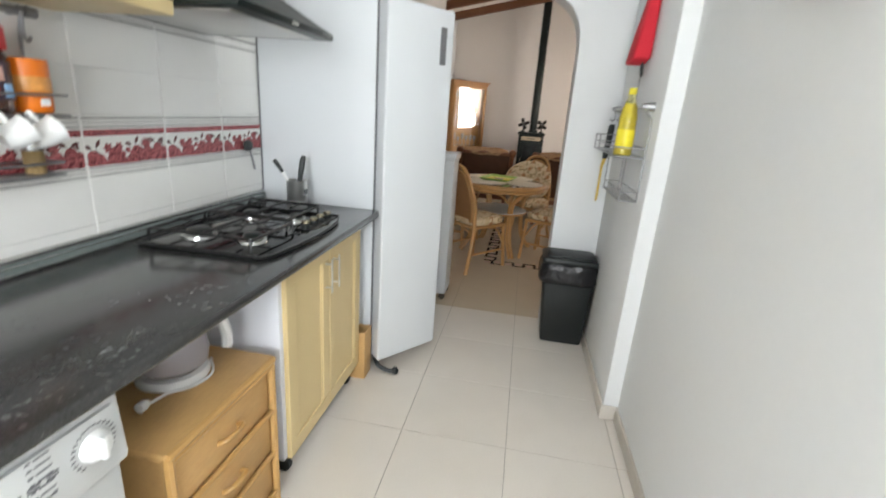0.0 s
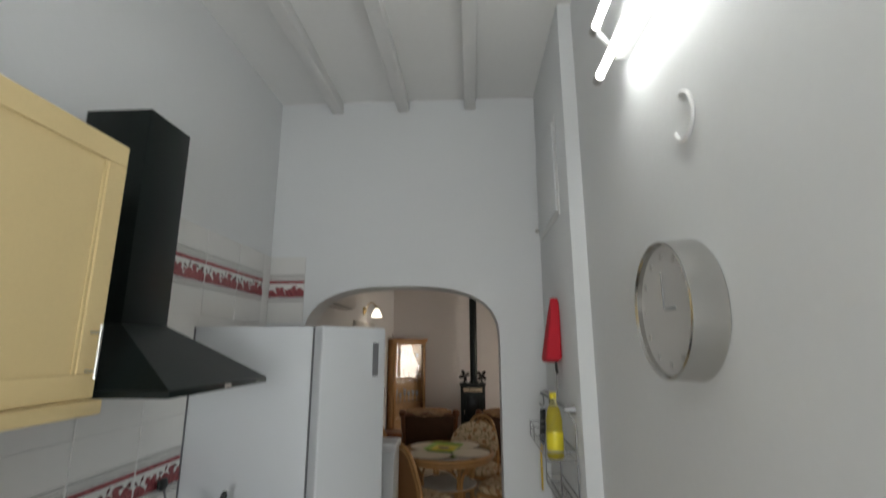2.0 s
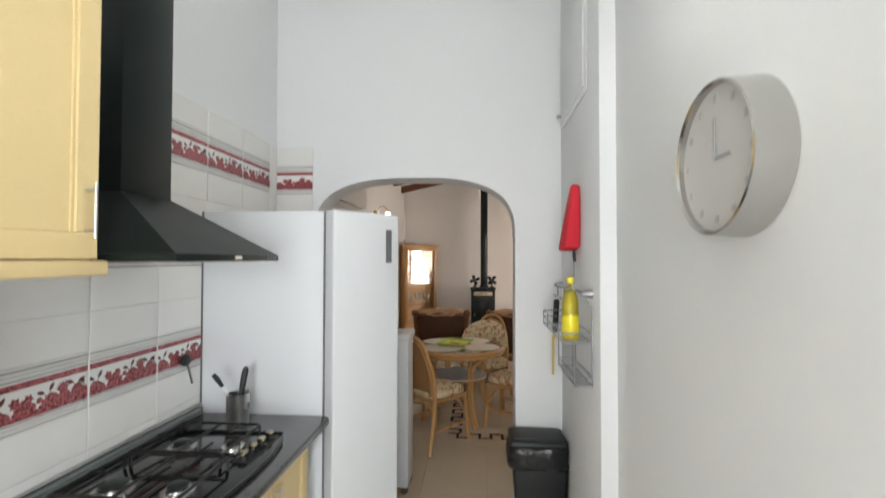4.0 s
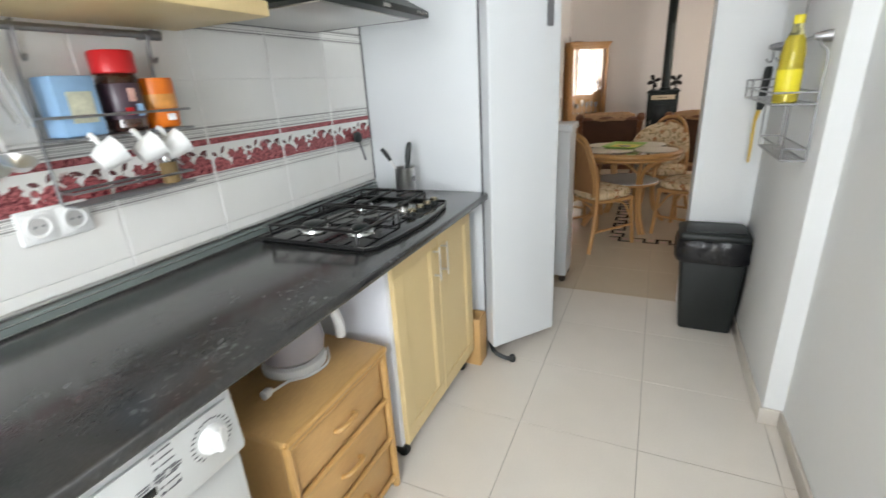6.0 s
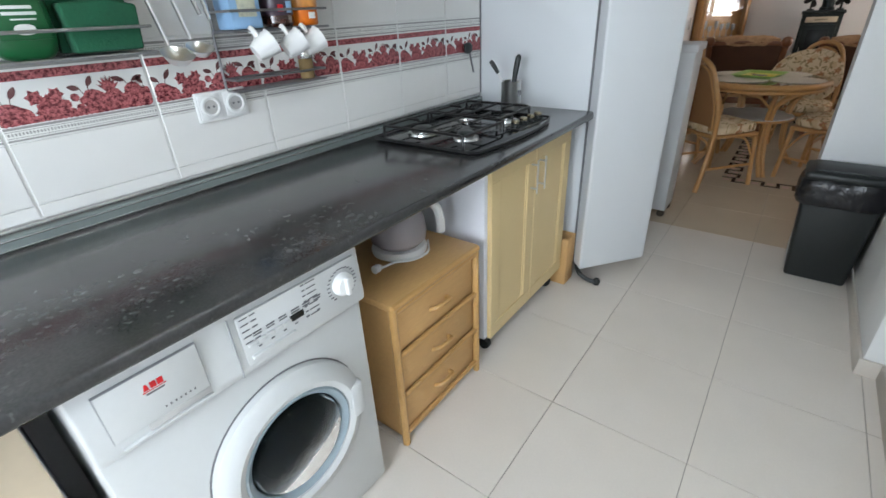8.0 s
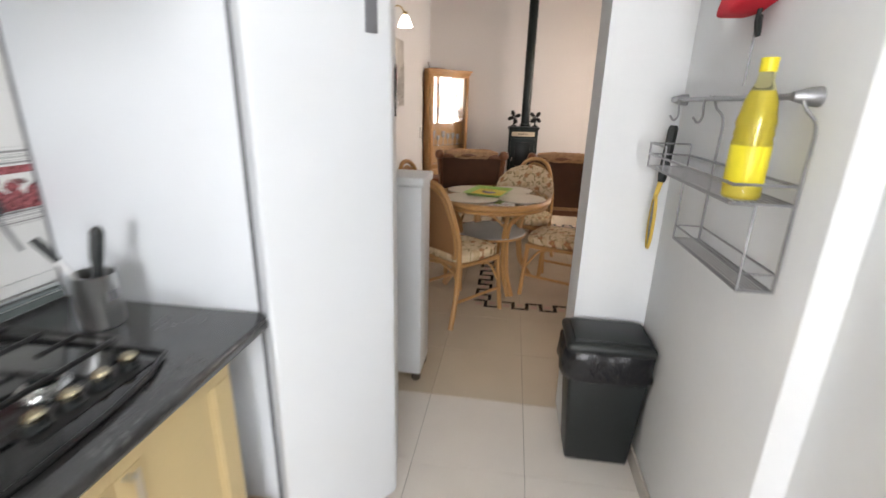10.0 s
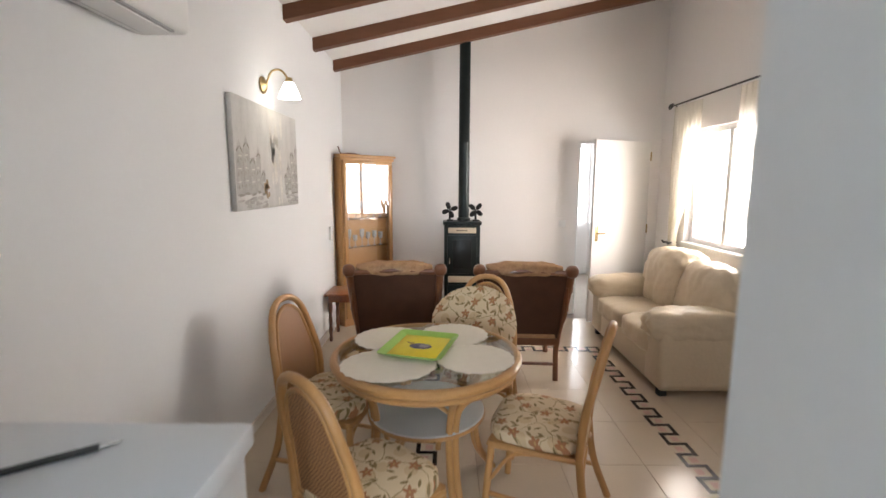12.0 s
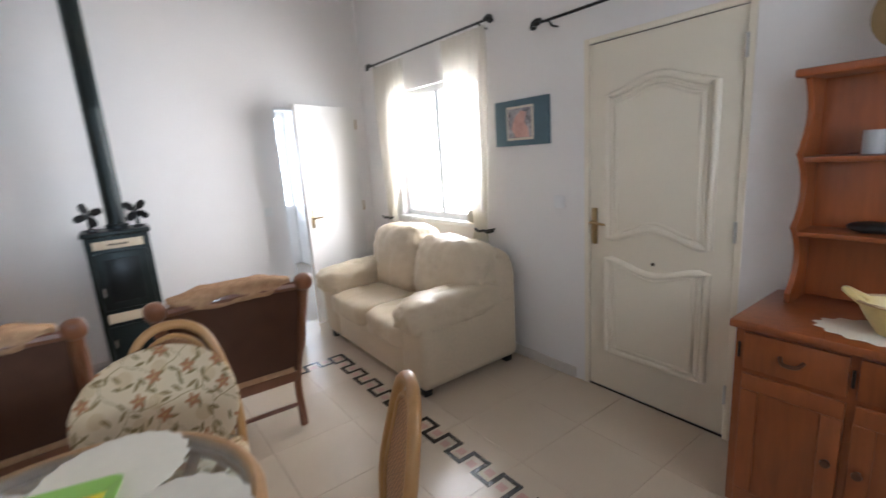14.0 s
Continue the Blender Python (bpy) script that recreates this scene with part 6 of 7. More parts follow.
def vitrine():
    L, R = Vector((0.105, 8.285, 0)), Vector((0.585, 8.745, 0))
    d = (R - L).normalized()
    n = Vector((d.y, -d.x, 0))
    w = (R - L).length
    t = thing("display_cabinet", (0.2, 8.6, 0), "pine corner display cabinet with glass door", "cabinet")
    M = Matrix.Translation(L) @ Matrix(((d.x, -n.x, 0, 0), (d.y, -n.y, 0, 0), (0, 0, 1, 0), (0, 0, 0, 1)))

    def P(name, bm, mat, par=None, lab=""):
        bmesh.ops.transform(bm, matrix=M, verts=bm.verts)
        return part(name, bm, mat, par or t, lab)
    H = 1.84
    dp = 0.16
    P("side", box(0, 0.018, 0.0, dp, 0, H, 0.003), pine)
    P("side", box(w - 0.018, w, 0.0, 0.10, 0, H, 0.003), pine)
    P("back", box(0.018, w - 0.018, 0.10, 0.112, 0.02, H), pine)
    P("plinth", box(0.018, w - 0.018, 0.004, 0.10, 0, 0.08), pine)
    P("cornice", box(-0.03, w + 0.03, -0.035, 0.10, H, H + 0.025, 0.006), pine)
    P("cornice", box(-0.015, w + 0.015, -0.018, 0.10, H - 0.035, H, 0.006), pine)
    P("shelf", box(0.018, w - 0.018, 0.006, 0.10, 0.60, 0.615), pine)
    for z in (0.86, 1.17, 1.48):
        P("glass_shelf", box(0.018, w - 0.018, 0.008, 0.099, z, z + 0.008), tint_glass, None, "glass shelf")
    r = 0.040
    g = None
    for b in ((0.018, w - 0.018, 0.56, 0.56 + r), (0.018, w - 0.018, H - 0.035 - r, H - 0.035), (0.018, 0.018 + r, 0.56 + r, H - 0.035 - r), (w - 0.018 - r, w - 0.018, 0.56 + r, H - 0.035 - r)):
        g = box(b[0], b[1], -0.016, 0.004, b[2], b[3], 0.003, g)
    dr = P("door_frame", g, pine)
    P("pane", box(0.018 + r, w - 0.018 - r, -0.008, -0.004, 0.56 + r, H - 0.035 - r), vitrine_glass, dr, "tall glass pane").visible_shadow = False
    P("lower_door", box(0.02, w - 0.02, -0.014, 0.004, 0.085, 0.54, 0.004), pine)
    P("knob", lathe([(0.006, 0), (0.012, 0.018), (0.001, 0.022)], (0.05, -0.016, 1.17), 12, None, RX90), brass, dr)
    rg = random.Random(6)
    for z in (0.869, 1.179, 1.489):
      for k in range(6):
        u, hh = 0.10 + 0.083 * k + 0.012 * rg.random(), 0.13 + 0.08 * rg.random()
        b = lathe([(0.018, 0), (0.020, 0.004), (0.004, 0.01), (0.004, hh * 0.45), (0.024, hh * 0.6), (0.026, hh), (0.023, hh), (0.02, hh * 0.62)], (u, 0.040 + 0.024 * rg.random(), z), 14)
        bmesh.ops.transform(b, matrix=M, verts=b.verts)
        solid("wine_glass", b, crystal, "small stemmed glass inside the display cabinet", "glass", "glasses in the cabinet")
    b = tube(curve([(0.02, 0.03, H + 0.026), (0.0, 0.02, H + 0.06), (-0.03, 0.0, H + 0.10)]), 0.006)
    b = tube(curve([(0.03, 0.05, H + 0.026), (0.14, 0.02, H + 0.035), (0.25, 0.03, H + 0.027)]), 0.008, b)
    bmesh.ops.transform(b, matrix=M, verts=b.verts)
    solid("ornament", b, dark_wood, "small dark ornament lying on the display cabinet", "ornament")
    b = box(0.004, 0.030, 8.10, 8.17, 0.98, 1.12, 0.004)
    solid("thermostat", b, white_plastic, "white plastic control box on the wall", "switch")
    return t


vitrine()


def side_table():
    t = thing("side_table", (0.22, 8.0, 0), "small red-brown wooden side table with turned legs", "table")
    x0, x1, y0, y1 = 0.02, 0.40, 7.79, 8.17
    part("top", box(x0, x1, y0, y1, 0.465, 0.490, 0.006), red_wood, t)
    part("apron", box(x0 + 0.03, x1 - 0.03, y0 + 0.03, y1 - 0.03, 0.40, 0.465, 0.003), red_wood, t)
    for x in (x0 + 0.045, x1 - 0.045):
        for y in (y0 + 0.045, y1 - 0.045):
            part("leg", lathe([(0.012, 0), (0.018, 0.03), (0.014, 0.06), (0.022, 0.12), (0.015, 0.16), (0.020, 0.22), (0.013, 0.27), (0.022, 0.32), (0.022, 0.40)], (x, y, 0), 16), dark_wood, t, "turned dark leg")
    return t


side_table()


def painting():
    t = thing("canvas_painting", (0.0, 6.57, 1.7), "unframed grey canvas painting of a misty street", "painting")
    part("canvas", box(0.002, 0.034, 6.04, 7.10, 1.395, 2.045, 0.003), painting_mat, t)
    rnd = random.Random(9)

    def daub(bm, y, z, w, h, turn, lift):
        k = []
        for i in range(7):
            a = 2 * math.pi * i / 7
            u, v = w * math.cos(a) * (0.7 + 0.5 * rnd.random()), h * math.sin(a) * (0.7 + 0.5 * rnd.random())
            k.append((y + u * math.cos(turn) - v * math.sin(turn), z + u * math.sin(turn) + v * math.cos(turn)))
        k = [(min(max(u, 6.044), 7.096), min(max(v, 1.399), 2.041)) for u, v in k]
        return slab(k, 'x', 0.0330, 0.0343 + lift, bm)
    # houses step down to a bright street from both ends; each has walls, a gable, windows and streaks
    soft, mid, dark, pale = None, None, None, None
    houses = [(7.085, 0.10, 1.86, 1), (6.99, 0.085, 1.82, 0), (6.905, 0.07, 1.72, 1), (6.845, 0.06, 1.66, 0), (6.10, 0.10, 1.80, 1), (6.19, 0.09, 1.83, 1), (6.275, 0.085, 1.74, 0), (6.355, 0.07, 1.78, 1), (6.425, 0.06, 1.67, 0)]
    for i, (y, w, top, gable) in enumerate(houses):
        foot = 1.46 + 0.05 * rnd.random()
        lean = 0.01 * rnd.uniform(-1, 1)
        pts = [(y - w / 2, foot), (y + w / 2, foot + 0.01), (y + w / 2 + lean, top - 0.07)]
        pts += [(y + lean, top)] if gable else [(y + w / 3 + lean, top - 0.03), (y - w / 3 + lean, top - 0.035)]
        pts += [(y - w / 2 + lean, top - 0.08)]
        pts = [(min(max(u, 6.044), 7.096), min(max(v, 1.399), 2.041)) for u, v in pts]
        soft = slab(pts, 'x', 0.0330, 0.0344 + 0.0001 * (i % 4), soft)
        for sgn in (-1, 1):
            dark = daub(dark, y + sgn * w / 4 + lean, top - 0.055, w * 0.30, 0.005, -sgn * 0.7, 0.0010)
        for j in range(3):
            zz = foot + 0.05 + 0.075 * j
            if zz < top - 0.10:
                mid = daub(mid, y - w * 0.18, zz, 0.007, 0.015, 0.1 * rnd.uniform(-1, 1), 0.0008)
                mid = daub(mid, y + w * 0.20, zz + 0.008, 0.006, 0.014, 0.1 * rnd.uniform(-1, 1), 0.0008)
                pale = daub(pale, y + 0.01 * rnd.uniform(-1, 1), zz + 0.03, w * 0.3, 0.0035, 0.1 * rnd.uniform(-1, 1), 0.0012)
        mid = daub(mid, y, foot + 0.005, w * 0.5, 0.009, 0.1 * rnd.uniform(-1, 1), 0.0009)
        mid = daub(mid, y + w * 0.5, (foot + top) / 2 - 0.03, 0.004, (top - foot) * 0.36, 0.03, 0.0007)
    for i in range(24):
        u = rnd.random()
        y = 6.05 + 0.42 * u if i % 2 else 7.09 - 0.26 * u
        soft = daub(soft, y, 1.41 + 0.06 * rnd.random(), 0.03 + 0.03 * rnd.random(), 0.008 + 0.008 * rnd.random(), 0.15 * rnd.uniform(-1, 1), 0.0003)
    for i in range(22):
        pale = daub(pale, 6.56 + 0.22 * rnd.random(), 1.43 + 0.50 * rnd.random(), 0.010 + 0.018 * rnd.random(), 0.03 + 0.06 * rnd.random(), 0.1 * rnd.uniform(-1, 1), 0.0004)
    part("mist_paint", soft, shader("paint_soft", (0.47, 0.46, 0.43), 0.6, vary=0.28, scale=14, grain=60, bump=0.4, stretch=(1, 2.4, 0.8)), t, "soft grey house fronts")["kind"] = "stuff"
    part("house_paint", mid, shader("paint_mid", (0.38, 0.36, 0.32), 0.6, vary=0.4, scale=20, grain=90, bump=0.4), t, "grey windows and streaks")["kind"] = "stuff"
    part("roof_paint", dark, shader("paint_dark", (0.25, 0.225, 0.19), 0.6, vary=0.4, scale=40, grain=90, bump=0.4), t, "dark brown roof strokes")["kind"] = "stuff"
    part("light_paint", pale, shader("paint_light", (0.70, 0.68, 0.62), 0.6, vary=0.2, scale=40, grain=90, bump=0.4), t, "pale palette-knife strokes")["kind"] = "stuff"
    glowing = None
    for i in range(9):
        glowing = daub(glowing, 6.44 + 0.08 * rnd.random(), 1.45 + 0.11 * rnd.random(), 0.010 + 0.014 * rnd.random(), 0.012 + 0.02 * rnd.random(), rnd.uniform(-0.4, 0.4), 0.0013)
    part("ochre_paint", glowing, shader("paint_ochre", (0.46, 0.33, 0.18), 0.6, vary=0.4, scale=30), t, "ochre light in the street")["kind"] = "stuff"
    l = thing("wall_lamp", (0.0, 6.57, 2.2), "brass wall lamp with glowing glass shade, lit", "lamp")
    y, z = 6.57, 2.19
    part("rose", lathe([(0.055, 0), (0.052, 0.012), (0.03, 0.024), (0.012, 0.03)], (0.001, y, z), 24, None, RY90), brass, l)
    part("arm", tube(curve([(0.025, y, z), (0.06, y + 0.01, z + 0.085), (0.115, y + 0.03, z + 0.10), (0.16, y + 0.05, z + 0.045)]), 0.007), brass, l)
    part("cup", lathe([(0.010, 0.05), (0.022, 0.045), (0.026, 0.015), (0.02, 0.0)], (0.16, y + 0.05, z + 0.01), 18), brass, l)
    part("shade", lathe([(0.024, 0.03), (0.035, 0.015), (0.055, -0.03), (0.072, -0.075), (0.068, -0.075), (0.050, -0.03), (0.030, 0.010)], (0.16, y + 0.05, z + 0.0), 28), shade_light, l, "glowing frosted glass shade")
    return t


painting()


def air_conditioner():
    t = thing("air_conditioner", (0.1, 4.95, 2.2), "white wall-mounted air conditioner", "air conditioner")
    part("body", box(0.003, 0.215, 4.55, 5.36, 2.115, 2.40, 0.03, None, 4), white_plastic, t)
    part("outlet", box(0.06, 0.19, 4.60, 5.28, 2.108, 2.118, 0.002), mug_grey, t, "dark outlet slot")
    part("vane", box(0.08, 0.18, 4.61, 5.27, 2.100, 2.107, 0.002), white_plastic, t)
    return t


air_conditioner()


def entrance_door():
    y0, y1, z1 = DOOR[0], DOOR[1], DOOR[3]
    t = thing("door_1", (LX, 5.69, 0), "cream moulded entrance door, closed, with brass handle", "door", kind="structure")
    x = LX + 0.006
    part("leaf", box(x + 0.004, x + 0.05, y0 + 0.034, y1 - 0.034, 0.012, z1 - 0.034, 0.003), front_door, t)
    for q in ((y0, y0 + 0.03, 0, z1), (y1 - 0.03, y1, 0, z1), (y0 + 0.03, y1 - 0.03, z1 - 0.03, z1)):
        part("frame", box(LX - 0.004, LX + 0.09, *q, 0.003), front_door, t)
    # black bars fill the gaps under and over the leaf, as their shade
    part("threshold_gap", box(x + 0.002, x + 0.048, y0 + 0.03, y1 - 0.03, 0.0, 0.010), black_plastic, t, "black bar painting the shade in the gap under the door")
    part("head_gap", box(x + 0.006, x + 0.046, y0 + 0.032, y1 - 0.032, z1 - 0.033, z1 - 0.0305), black_plastic, t)

    def moulding(za, zb, rise_top, dip_bot):
        ya, yb = y0 + 0.145, y1 - 0.145
        pts = []
        for i in range(17):
            u = i / 16
            pts.append((x + 0.002, ya + (yb - ya) * u, zb + rise_top * (math.sin(math.pi * u) ** 2)))
        for i in range(17):
            u = 1 - i / 16
            pts.append((x + 0.002, ya + (yb - ya) * u, za + dip_bot * (math.sin(math.pi * u) ** 2)))
        part("moulding", tube(pts, 0.020, None, 10, True), front_door, t, "raised moulded panel edge")
        c = Vector((x + 0.002, (ya + yb) / 2, (za + zb) / 2))
        for kx, kz, rr, dx in ((0.90, 0.95, 0.012, 0.006), (0.78, 0.885, 0.013, 0.004)):
            part("moulding", tube([(x + dx, c.y + (p[1] - c.y) * kx, c.z + (p[2] - c.z) * kz) for p in pts], rr, None, 8, True), front_door, t)
        part("field", slab([(c.y + (p[1] - c.y) * 0.77, c.z + (p[2] - c.z) * 0.88) for p in pts], 'x', x - 0.003, x + 0.005), front_door, t, "raised inner field")
    moulding(0.98, 1.78, 0.07, 0.07)
    moulding(0.27, 0.855, -0.06, 0.0)
    hp = part("handle_plate", box(LX - 0.004, LX + 0.010, y1 - 0.085, y1 - 0.050, 0.935, 1.155, 0.005), brass, t, "brass handle plate")
    part("lever", tube(curve([(LX - 0.002, y1 - 0.068, 1.072), (LX - 0.045, y1 - 0.068, 1.072), (LX - 0.050, y1 - 0.10, 1.072), (LX - 0.050, y1 - 0.17, 1.067)]), 0.008), brass, hp)
    part("peephole", lathe([(0.010, 0), (0.009, 0.006), (0.001, 0.007)], (LX + 0.0095, 5.69, 0.862), 14, None, Matrix.Rotation(radians(-90), 4, 'Y')), hinge_dark, t)
    for z in (0.25, 1.08, 1.90):
        part("hinge", tube([(LX - 0.006, y0 + 0.030, z - 0.05), (LX - 0.006, y0 + 0.030, z + 0.05)], 0.007), brushed, t)
    return t


entrance_door()


def bedroom_door():
    h = Vector((3.545, BY - 0.012, 0))
    t = thing("door_2", (3.2, BY, 0), "plain white interior door standing ajar", "door", kind="structure")
    for q in ((2.741, 2.760), (3.550, 3.569)):
        part("lining", box(q[0], q[1], BY + 0.002, BY + 0.148, 0, 2.049, 0.002), trim_white, t)
    part("lining", box(2.760, 3.550, BY + 0.002, BY + 0.148, 2.030, 2.049, 0.002), trim_white, t)
    bm = box(-0.80, 0.0, -0.018, 0.018, 0.01, 2.04, 0.003)
    b2 = tube([(-0.74, -0.018, 1.02), (-0.74, -0.055, 1.02), (-0.65, -0.058, 1.02)], 0.008)
    b2 = box(-0.76, -0.72, -0.024, -0.017, 0.93, 1.10, 0.003, b2)
    b3 = None
    for z in (0.25, 1.05, 1.88):
        b3 = tube([(0.008, -0.02, z - 0.05), (0.008, -0.02, z + 0.05)], 0.008, b3)
    m = Matrix.Translation(h) @ Matrix.Rotation(radians(24), 4, 'Z')
    for b in (bm, b2, b3):
        bmesh.ops.transform(b, matrix=m, verts=b.verts)
    d = part("leaf", bm, bed_door, t)
    part("lever", b2, brass, d)
    part("hinge", b3, brass, d)
    return t


bedroom_door()


def window():
    y0, y1, z0, z1 = WIN
    t = thing("window_1", (LX, 7.64, 0.97), "white two-pane sliding window, brightly lit outside", "window", kind="structure")
    xa, xb = LX + 0.06, LX + 0.12
    part("window_sill", box(LX - 0.03, LX + 0.06, y0 - 0.02, y1 + 0.02, z0 - 0.03, z0 + 0.002, 0.004), trim_white, t)
    for q in ((y0, y0 + 0.05, z0, z1), (y1 - 0.05, y1, z0, z1), (y0 + 0.05, y1 - 0.05, z0, z0 + 0.05), (y0 + 0.05, y1 - 0.05, z1 - 0.05, z1)):
        part("window_frame", box(xa, xb, *q, 0.004), trim_white, t)
    ym = (y0 + y1) / 2
    part("mullion", box(xa - 0.006, xb, ym - 0.03, ym + 0.03, z0 + 0.05, z1 - 0.05, 0.004), trim_white, t)
    for a, b in ((y0 + 0.05, ym - 0.03), (ym + 0.03, y1 - 0.05)):
        p = part("pane", box(xa + 0.03, xa + 0.034, a, b, z0 + 0.05, z1 - 0.05), pane, t)
        p.visible_shadow = False
    g = thing("window_grille", (LX + 0.25, 7.64, 1.0), "pale iron window grille outside", "grille")
    for i in range(9):
        y = y0 + 0.07 + (y1 - y0 - 0.14) * i / 8
        part("bar", tube([(LX + 0.24, y, z0), (LX + 0.24, y, z1)], 0.006), trim_white, g)
    for z in (z0 + 0.12, z1 - 0.16):
        part("crossbar", tube([(LX + 0.235, y0, z), (LX + 0.235, y1, z)], 0.008), trim_white, g)
    for z in (z0, z1):
        part("bracket", tube([(LX + 0.20, y0 + 0.07, z), (LX + 0.24, y0 + 0.07, z)], 0.006), trim_white, g)
    k = thing("pelmet_shutter", (LX + 1.2, 7.9, 1.95), "dark louvred shutter across the street", "shutter")
    for i in range(6):
        part("slat", box(LX + 1.2, LX + 1.22, 8.05, 8.65, 2.02 + 0.04 * i, 2.045 + 0.04 * i), mug_grey, k)
    part("stile", box(LX + 1.19, LX + 1.23, 8.02, 8.05, 0, 2.30), mug_grey, k)
    part("stile", box(LX + 1.19, LX + 1.23, 8.65, 8.68, 0, 2.30), mug_grey, k)
    return t


window()
# added plane that glows by itself, so the window looks out on white
structure("backdrop", box(LX + 2.6, LX + 2.65, 2.0, 13.0, -0.1, 3.4), outside_glow, "glowing white backdrop added outside the window")
structure("ground", box(LX + 0.22, 40, -20, 40, -0.3, -0.13), floor_tile, "pale paved ground outside")
# second added glowing plane, brightens the gap of the ajar door
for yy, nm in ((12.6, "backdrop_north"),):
    structure(nm, box(1.4, 4.2, yy, yy + 0.05, 0.2, 2.6), outside_glow, "glowing white backdrop added beyond the next room")


def curtain(name, y0, y1, tie, zt=2.36, zb=0.62, zc=0.94):
    """A sheer drape gathered by a tieback: wide at the rod, narrow at the tie."""
    bm = bmesh.new()
    nu, nv = 60, 26
    rows = []
    for j in range(nv + 1):
        z = zt + (zb - zt) * j / nv
        k = 1 - math.exp(-((z - zc) / 0.55) ** 2)
        k = 0.22 + 0.78 * k if z > zc else 0.30 + 0.1 * (zc - z)
        row = []
        for i in range(nu + 1):
            u = i / nu
            y = tie + (y0 + (y1 - y0) * u - tie) * k
            x = LX - 0.075 + 0.020 * math.sin(u * 2 * math.pi * 7 + 0.5 * math.sin(z * 3)) * (1.15 - 0.5 * k) + 0.006 * noise.noise(Vector((u * 6, z * 2, y0)))
            row.append(bm.verts.new((x, y, z)))
        rows.append(row)
    for a, b in zip(rows, rows[1:]):
        for i in range(nu):
            bm.faces.new((a[i], a[i + 1], b[i + 1], b[i]))
    return solid(name, bm, sheer_mat, "sheer cream curtain drawn aside with a tieback", "curtain", "window curtains", smooth=80)


curtain("curtain", 6.86, 7.36, 6.97)
curtain("curtain", 7.93, 8.44, 8.34)


def rod(y0, y1, z, name="curtain_rod"):
    t = thing(name, (LX - 0.08, (y0 + y1) / 2, z), "dark iron curtain rod with curled finials", "curtain rod", "curtain rods")
    part("bar", tube([(LX - 0.075, y0, z), (LX - 0.075, y1, z)], 0.009), black_metal, t)
    for y, s in ((y0, -1), (y1, 1)):
        f = part("finial", tube(curve([(LX - 0.075, y, z), (LX - 0.070, y + 0.03 * s, z + 0.022), (LX - 0.080, y + 0.07 * s, z + 0.012), (LX - 0.075, y + 0.085 * s, z - 0.018), (LX - 0.075, y + 0.05 * s, z - 0.02)]), 0.010), black_metal, t)
        part("finial_leaf", cushion(LX - 0.075, y + 0.045 * s, z, 0.03, 0.06, 0.03, 2), black_metal, f)
        part("bracket", tube([(LX, y - 0.05 * s, z - 0.03), (LX - 0.05, y - 0.05 * s, z - 0.03), (LX - 0.075, y - 0.05 * s, z - 0.005)], 0.007), black_metal, t)
    return t


rod(6.87, 8.48, 2.385)
rod(5.05, 6.36, 2.250)
for y in (6.93, 8.35):
    t = thing("curtain_tieback", (LX, y, 0.95), "dark iron leaf-shaped curtain tieback", "tieback", "curtain tiebacks")
    part("stem", tube([(LX, y, 0.945), (LX - 0.11, y, 0.945)], 0.007), black_metal, t)
    part("leaf", tube(curve([(LX - 0.11, y - 0.10, 0.955), (LX - 0.115, y - 0.04, 0.94), (LX - 0.11, y, 0.95), (LX - 0.115, y + 0.05, 0.94), (LX - 0.11, y + 0.10, 0.955)]), 0.010), black_metal, t)
hat = thing("straw_hat_form", (3.62, 7.08, 0.98), "small beige cap resting on the window sill", "hat")
part("crown", cushion(3.66, 7.13, 1.03, 0.07, 0.13, 0.11, 3), doily_cloth, hat)
part("brim", cushion(3.655, 7.13, 0.978, 0.08, 0.17, 0.012, 3), doily_cloth, hat)

t = thing("framed_picture", (LX, 6.53, 1.7), "small picture with teal board frame and pink print", "picture")
part("frame", box(LX - 0.022, LX - 0.001, 6.372, 6.852, 1.548, 1.848, 0.003), teal, t)
part("mount", box(LX - 0.025, LX - 0.022, 6.495, 6.735, 1.585, 1.805), doily_cloth, t)
part("print", box(LX - 0.027, LX - 0.025, 6.510, 6.720, 1.600, 1.790), shader("print_grey_blue", (0.42, 0.40, 0.42), 0.7, vary=0.3, scale=18, bump=0, hard=0.12), t)
part("print_shape", slab([(6.53, 1.602), (6.65, 1.602), (6.69, 1.66), (6.66, 1.73), (6.60, 1.775), (6.55, 1.76), (6.57, 1.70), (6.54, 1.66)], 'x', LX - 0.028, LX - 0.0265), pink_print, t, "pink painted shape")
for c, w in (((LX - 0.008, LX - 0.0005, 6.27, 6.355, 1.14, 1.22), 1), ((2.535, 2.615, BY - 0.009, BY - 0.0005, 1.06, 1.14), 0)):
    t = thing("light_switch", ((c[0] + c[1]) / 2, (c[2] + c[3]) / 2, c[4]), "white plastic light switch on the wall", "switch", "light switches")
    part("plate", box(*c, 0.003), trim_white, t)
    q = (c[0] - 0.004, c[0], c[2] + 0.015, c[3] - 0.015) if w else (c[0] + 0.015, c[1] - 0.015, c[2] - 0.004, c[2])
    part("rocker", box(*q, c[4] + 0.015, c[5] - 0.015, 0.001), trim_white, t)


